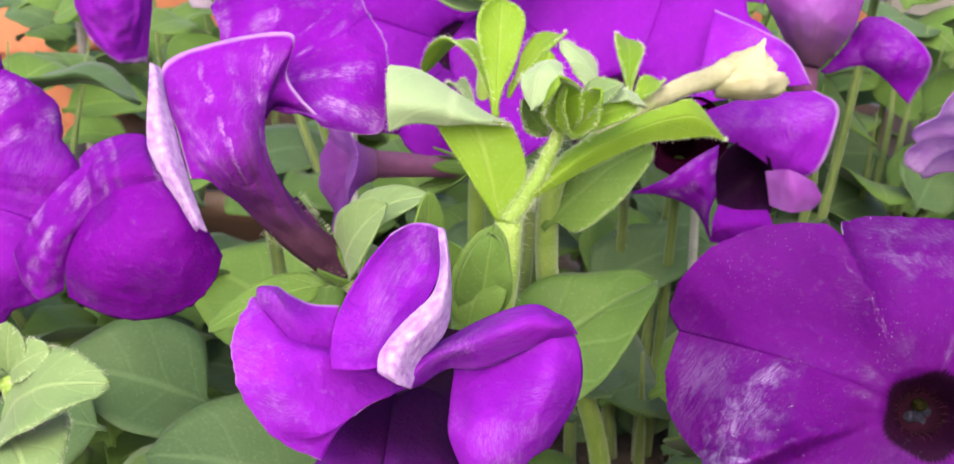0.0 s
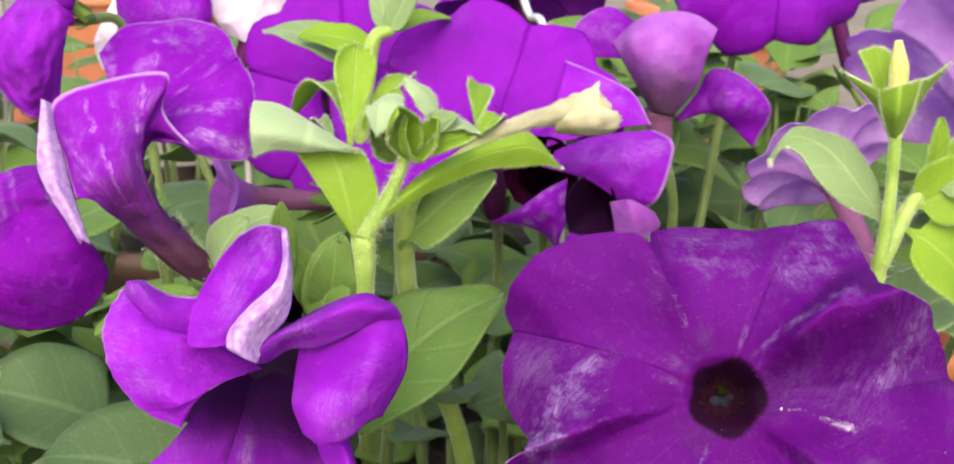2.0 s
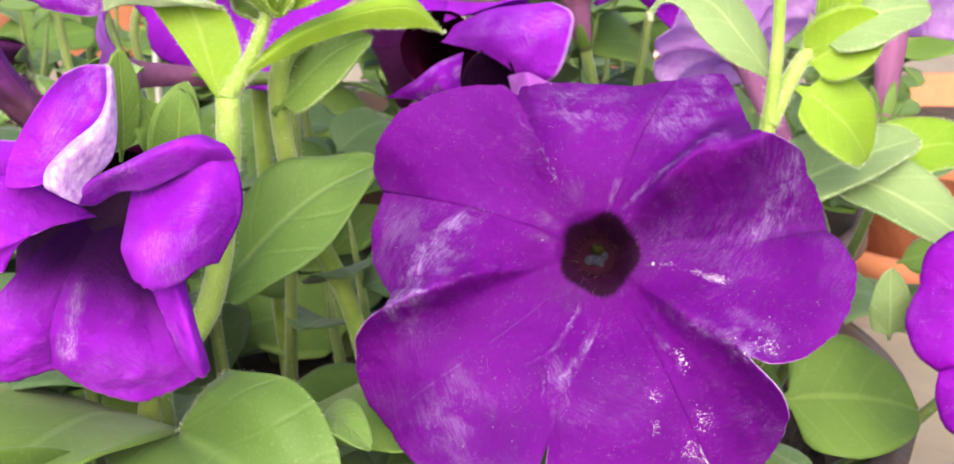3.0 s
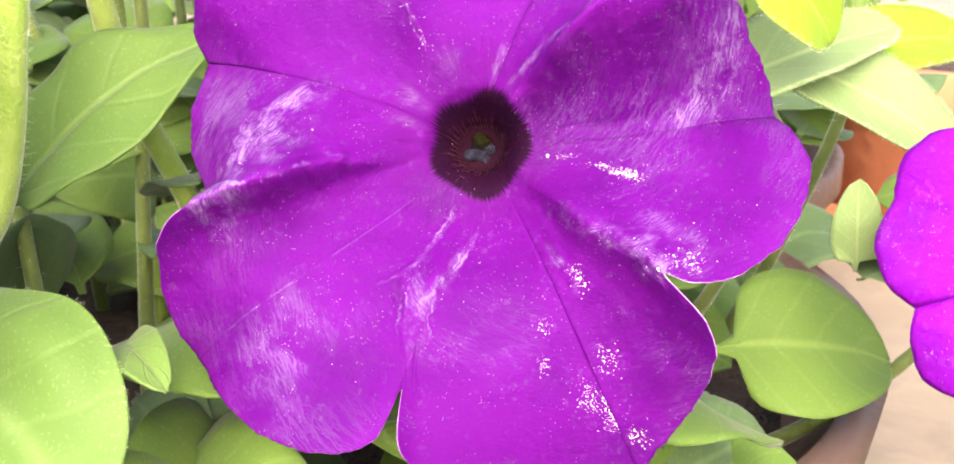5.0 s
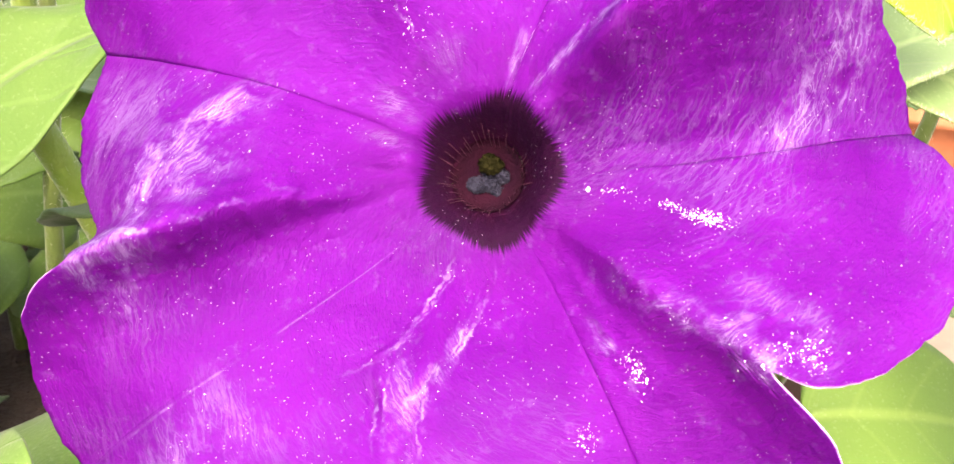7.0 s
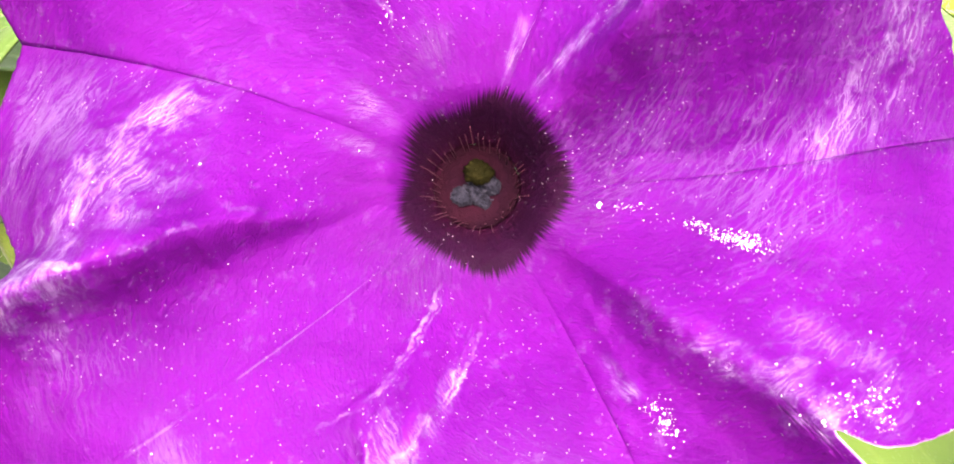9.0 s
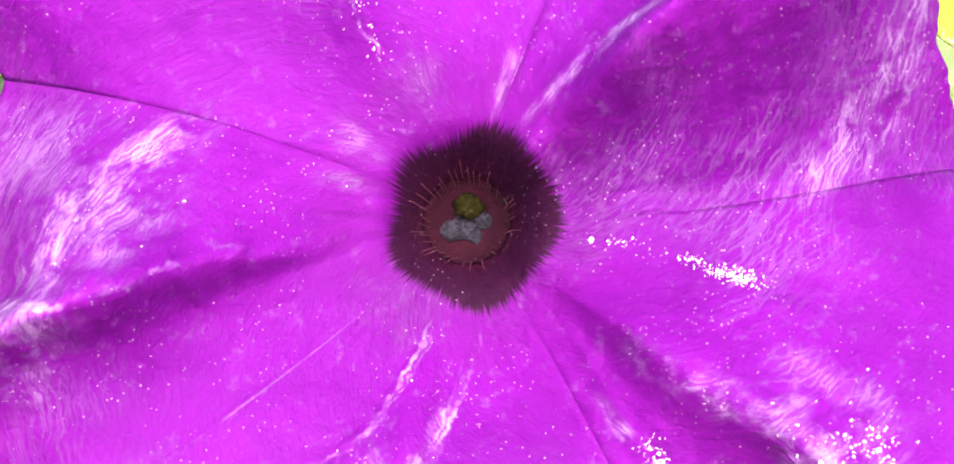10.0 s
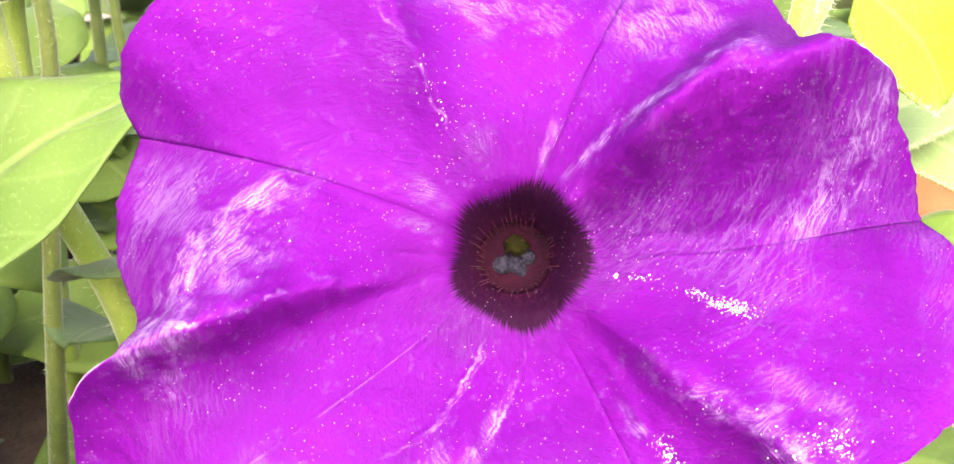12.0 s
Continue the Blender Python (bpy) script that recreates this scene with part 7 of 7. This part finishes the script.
placed_leaf(base=(-0.003, 0.212, 0.243), tip=(0.0295, 0.2205, 0.2705), width=0.0225, face=(-0.40, -0.60, 0.65), arch=0.09, fold=0.18, curl=0.06, wave=0.08, seed=1, mats=(M_LEAF_HEART, M_LEAF_PALE), blunt=0.85, nu=21, nv=36)
placed_leaf(base=(-0.0015, 0.179, 0.277), tip=(0.0025, 0.180, 0.2925), width=0.0082, face=(-0.1, -0.95, 0.2), arch=0.05, fold=0.2, seed=2, mats=GR, blunt=0.9, stalk=0.05)
placed_leaf(base=(-0.0085, 0.181, 0.280), tip=(-0.0065, 0.176, 0.2985), width=0.006, face=(0.6, -0.8, 0.2), arch=0.04, fold=0.2, seed=3, mats=GR, blunt=0.9)
HEART = [[(-0.0051, 0.1860, 0.2312), (-0.0105, 0.1820, 0.2323), (-0.0155, 0.1780, 0.2314)],
         [(-0.0050, 0.1860, 0.2311), (-0.0081, 0.1760, 0.2315), (-0.0101, 0.1680, 0.2304)],
         [(-0.0048, 0.1860, 0.2309), (-0.0028, 0.1700, 0.2302), (-0.0008, 0.1600, 0.2277)],
         [(-0.0047, 0.1860, 0.2308), (0.0040, 0.1680, 0.2297), (0.0091, 0.1550, 0.2253)],
         [(-0.0044, 0.1860, 0.2309), (0.0100, 0.1680, 0.2314), (0.0202, 0.1560, 0.2244)],
         [(-0.0043, 0.1860, 0.2311), (0.0123, 0.1700, 0.2343), (0.0242, 0.1630, 0.2293)],
         [(-0.0042, 0.1860, 0.2313), (0.0117, 0.1720, 0.2380), (0.0232, 0.1700, 0.2366)],
         [(-0.0045, 0.1860, 0.2315), (0.0083, 0.1760, 0.2409), (0.0168, 0.1780, 0.2432)],
         [(-0.0048, 0.1860, 0.2315), (0.0007, 0.1820, 0.2401), (0.0052, 0.1840, 0.2434)]]
leaf_patch(HEART, (M_LEAF_HEART, M_LEAF_PALE), plant, 140, label="broad heart-shaped leaf with sunken veins", upright=True)
placed_leaf(base=(-0.016, 0.208, 0.225), tip=(-0.030, 0.150, 0.236), width=0.030, face=(0.1, -0.35, 0.9), arch=0.10, fold=0.1, seed=5, mats=GR, blunt=0.65)
placed_leaf(base=(0.0194, 0.186, 0.2336), tip=(0.028, 0.168, 0.2373), width=0.0075, face=(0, -0.6, 0.8), arch=0.1, fold=0.3, curl=0.1, blunt=0.9, seed=6, mats=(M_LEAF_HEART, M_LEAF_PALE))
placed_leaf(base=(-0.018, 0.178, 0.222), tip=(-0.028, 0.152, 0.243), width=0.014, face=(0.2, -0.8, 0.4), arch=0.05, seed=7, mats=GR)
placed_leaf(base=(0.110, 0.236, 0.211), tip=(0.143, 0.238, 0.207), width=0.030, face=(0.0, -0.6, 0.8), arch=0.12, fold=0.1, seed=8, mats=(M_LEAF_MID, M_LEAF_PALE))
placed_leaf(base=(0.126, 0.211, 0.234), tip=(0.1245, 0.209, 0.249), width=0.008, face=(-0.2, -0.9, 0.3), arch=0.05, seed=9, mats=(M_LEAF_PALE, M_LEAF_PALE))
placed_leaf(base=(-0.022, 0.196, 0.278), tip=(-0.040, 0.190, 0.273), width=0.007, face=(0, -0.5, 0.85), arch=0.1, seed=10, mats=GR)
placed_leaf(base=(-0.020, 0.196, 0.280), tip=(-0.013, 0.188, 0.293), width=0.010, face=(-0.5, -0.6, 0.5), arch=0.12, seed=11, mats=PL)
placed_leaf(base=(-0.020, 0.200, 0.281), tip=(-0.007, 0.196, 0.292), width=0.010, face=(0.0, -0.4, 0.9), arch=0.2, seed=12, mats=PL)


def foliage(owner, at, reach, low, high, count, seed, stems=20, tones=(0.45, 0.85), big=(0.026, 0.044)):
    """Scattered broad leaves and short stems over a round patch."""
    rng = random.Random(seed)
    for k in range(count):
        a, q = rng.uniform(0, 2 * math.pi), math.sqrt(rng.random())
        bx, by = at[0] + reach * q * math.cos(a) * 1.05, at[1] + reach * q * math.sin(a)
        bz = rng.uniform(low, high)
        if by < 0.20:
            bz = min(bz, 0.214) - 0.006
        ang = a + rng.gauss(0, 0.9)
        if bx > 0.105 and by < 0.33:
            continue
        length = rng.uniform(*big)
        tip = Vector((bx + math.cos(ang) * length * 0.85, by + math.sin(ang) * length * 0.85, bz + length * rng.uniform(-0.1, 0.45)))
        tone = rng.random()
        mats = DU if tone < tones[0] else GR if tone < tones[1] else (M_LEAF_MID, M_LEAF_PALE)
        me = leaf_mesh("leaf", base=(bx, by, bz), tip=tip, width=length * rng.uniform(0.58, 0.8), face=(rng.gauss(0, 0.3), -0.4 + rng.gauss(0, 0.3), 0.9), arch=rng.uniform(0.02, 0.16), fold=rng.uniform(0, 0.25), curl=rng.uniform(0, 0.15), seed=seed * 40 + k, mats=mats, blunt=rng.uniform(0.55, 0.75), nu=9, nv=16)
        part_mesh("leaf", me, owner)
    for k in range(stems):
        a, q = rng.uniform(0, 2 * math.pi), math.sqrt(rng.random())
        top = Vector((at[0] + reach * 0.9 * q * math.cos(a), at[1] + reach * 0.9 * q * math.sin(a), high + rng.uniform(-0.02, 0.012)))
        if top.y < 0.235 or (top.x > 0.1 and top.y < 0.33):
            continue
        r = Vector((at[0] + (top.x - at[0]) * 0.7, at[1] + (top.y - at[1]) * 0.7, at[2]))
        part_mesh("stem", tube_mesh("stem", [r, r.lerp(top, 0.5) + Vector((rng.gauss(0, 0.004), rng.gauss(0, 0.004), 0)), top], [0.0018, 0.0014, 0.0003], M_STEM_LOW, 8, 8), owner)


foliage(plant, (bowl_at[0], bowl_at[1] - 0.005, SOIL), 0.150, 0.182, 0.238, 345, 12, 36)
for n_bowl, (x, y, r, label) in enumerate(((-0.19, 0.385, 0.125, "leafy petunia plant in a brown bowl beside the first"), (0.120, 0.490, 0.09, "leafy petunia plant in a brown bowl further back"), (-0.10, 0.66, 0.10, "leafy plant in a brown bowl in bright light"), (0.10, 0.68, 0.13, "leafy plant in a brown bowl well behind the flowers"))):
    b = thing("planter_bowl", (x, y, GROUND), "dark brown planter bowl behind the first one", "planter")
    part_mesh("bowl", lathe_mesh("bowl", (x, y, GROUND), [(r * 0.7, 0.0), (r * 0.75, 0.003), (r * 0.95, 0.07), (r, 0.075), (r, 0.085), (r * 0.95, 0.085), (r * 0.92, 0.075), (r * 0.8, 0.06)], M_BASKET, 48), b)
    part_mesh("soil", lathe_mesh("soil", (x, y, GROUND), [(r * 0.9, 0.068), (r * 0.5, 0.072), (r * 0.1, 0.074)], M_SOIL, 32, 0.05), b)
    p = thing("petunia_plant", (x, y, GROUND + 0.07), label, "plant")
    foliage(p, (x, y, GROUND + 0.07), r * 1.15, 0.175, 0.272, 95, 20 + n_bowl, 14, (0.2, 0.6), (0.03, 0.05))

# ---- hanger wires ----
for pts in ([(0.0505, 0.3045, 0.285), (0.0495, 0.305, 0.3025), (0.046, 0.312, 0.312), (0.041, 0.320, 0.322), (0.03, 0.33, 0.40)], [(-0.03, 0.328, 0.285), (-0.024, 0.330, 0.300), (-0.016, 0.340, 0.318), (-0.002, 0.35, 0.40)]):
    w = thing("hanger_wire", pts[0], "bent galvanised hanger wire rising from the planter", "wire", "hanger wires of the planter")
    part_mesh("wire", tube_mesh("wire", [(pts[0][0], pts[0][1], SOIL)] + pts, [0.0011, 0.0011], M_WIRE, 10, 40), w)
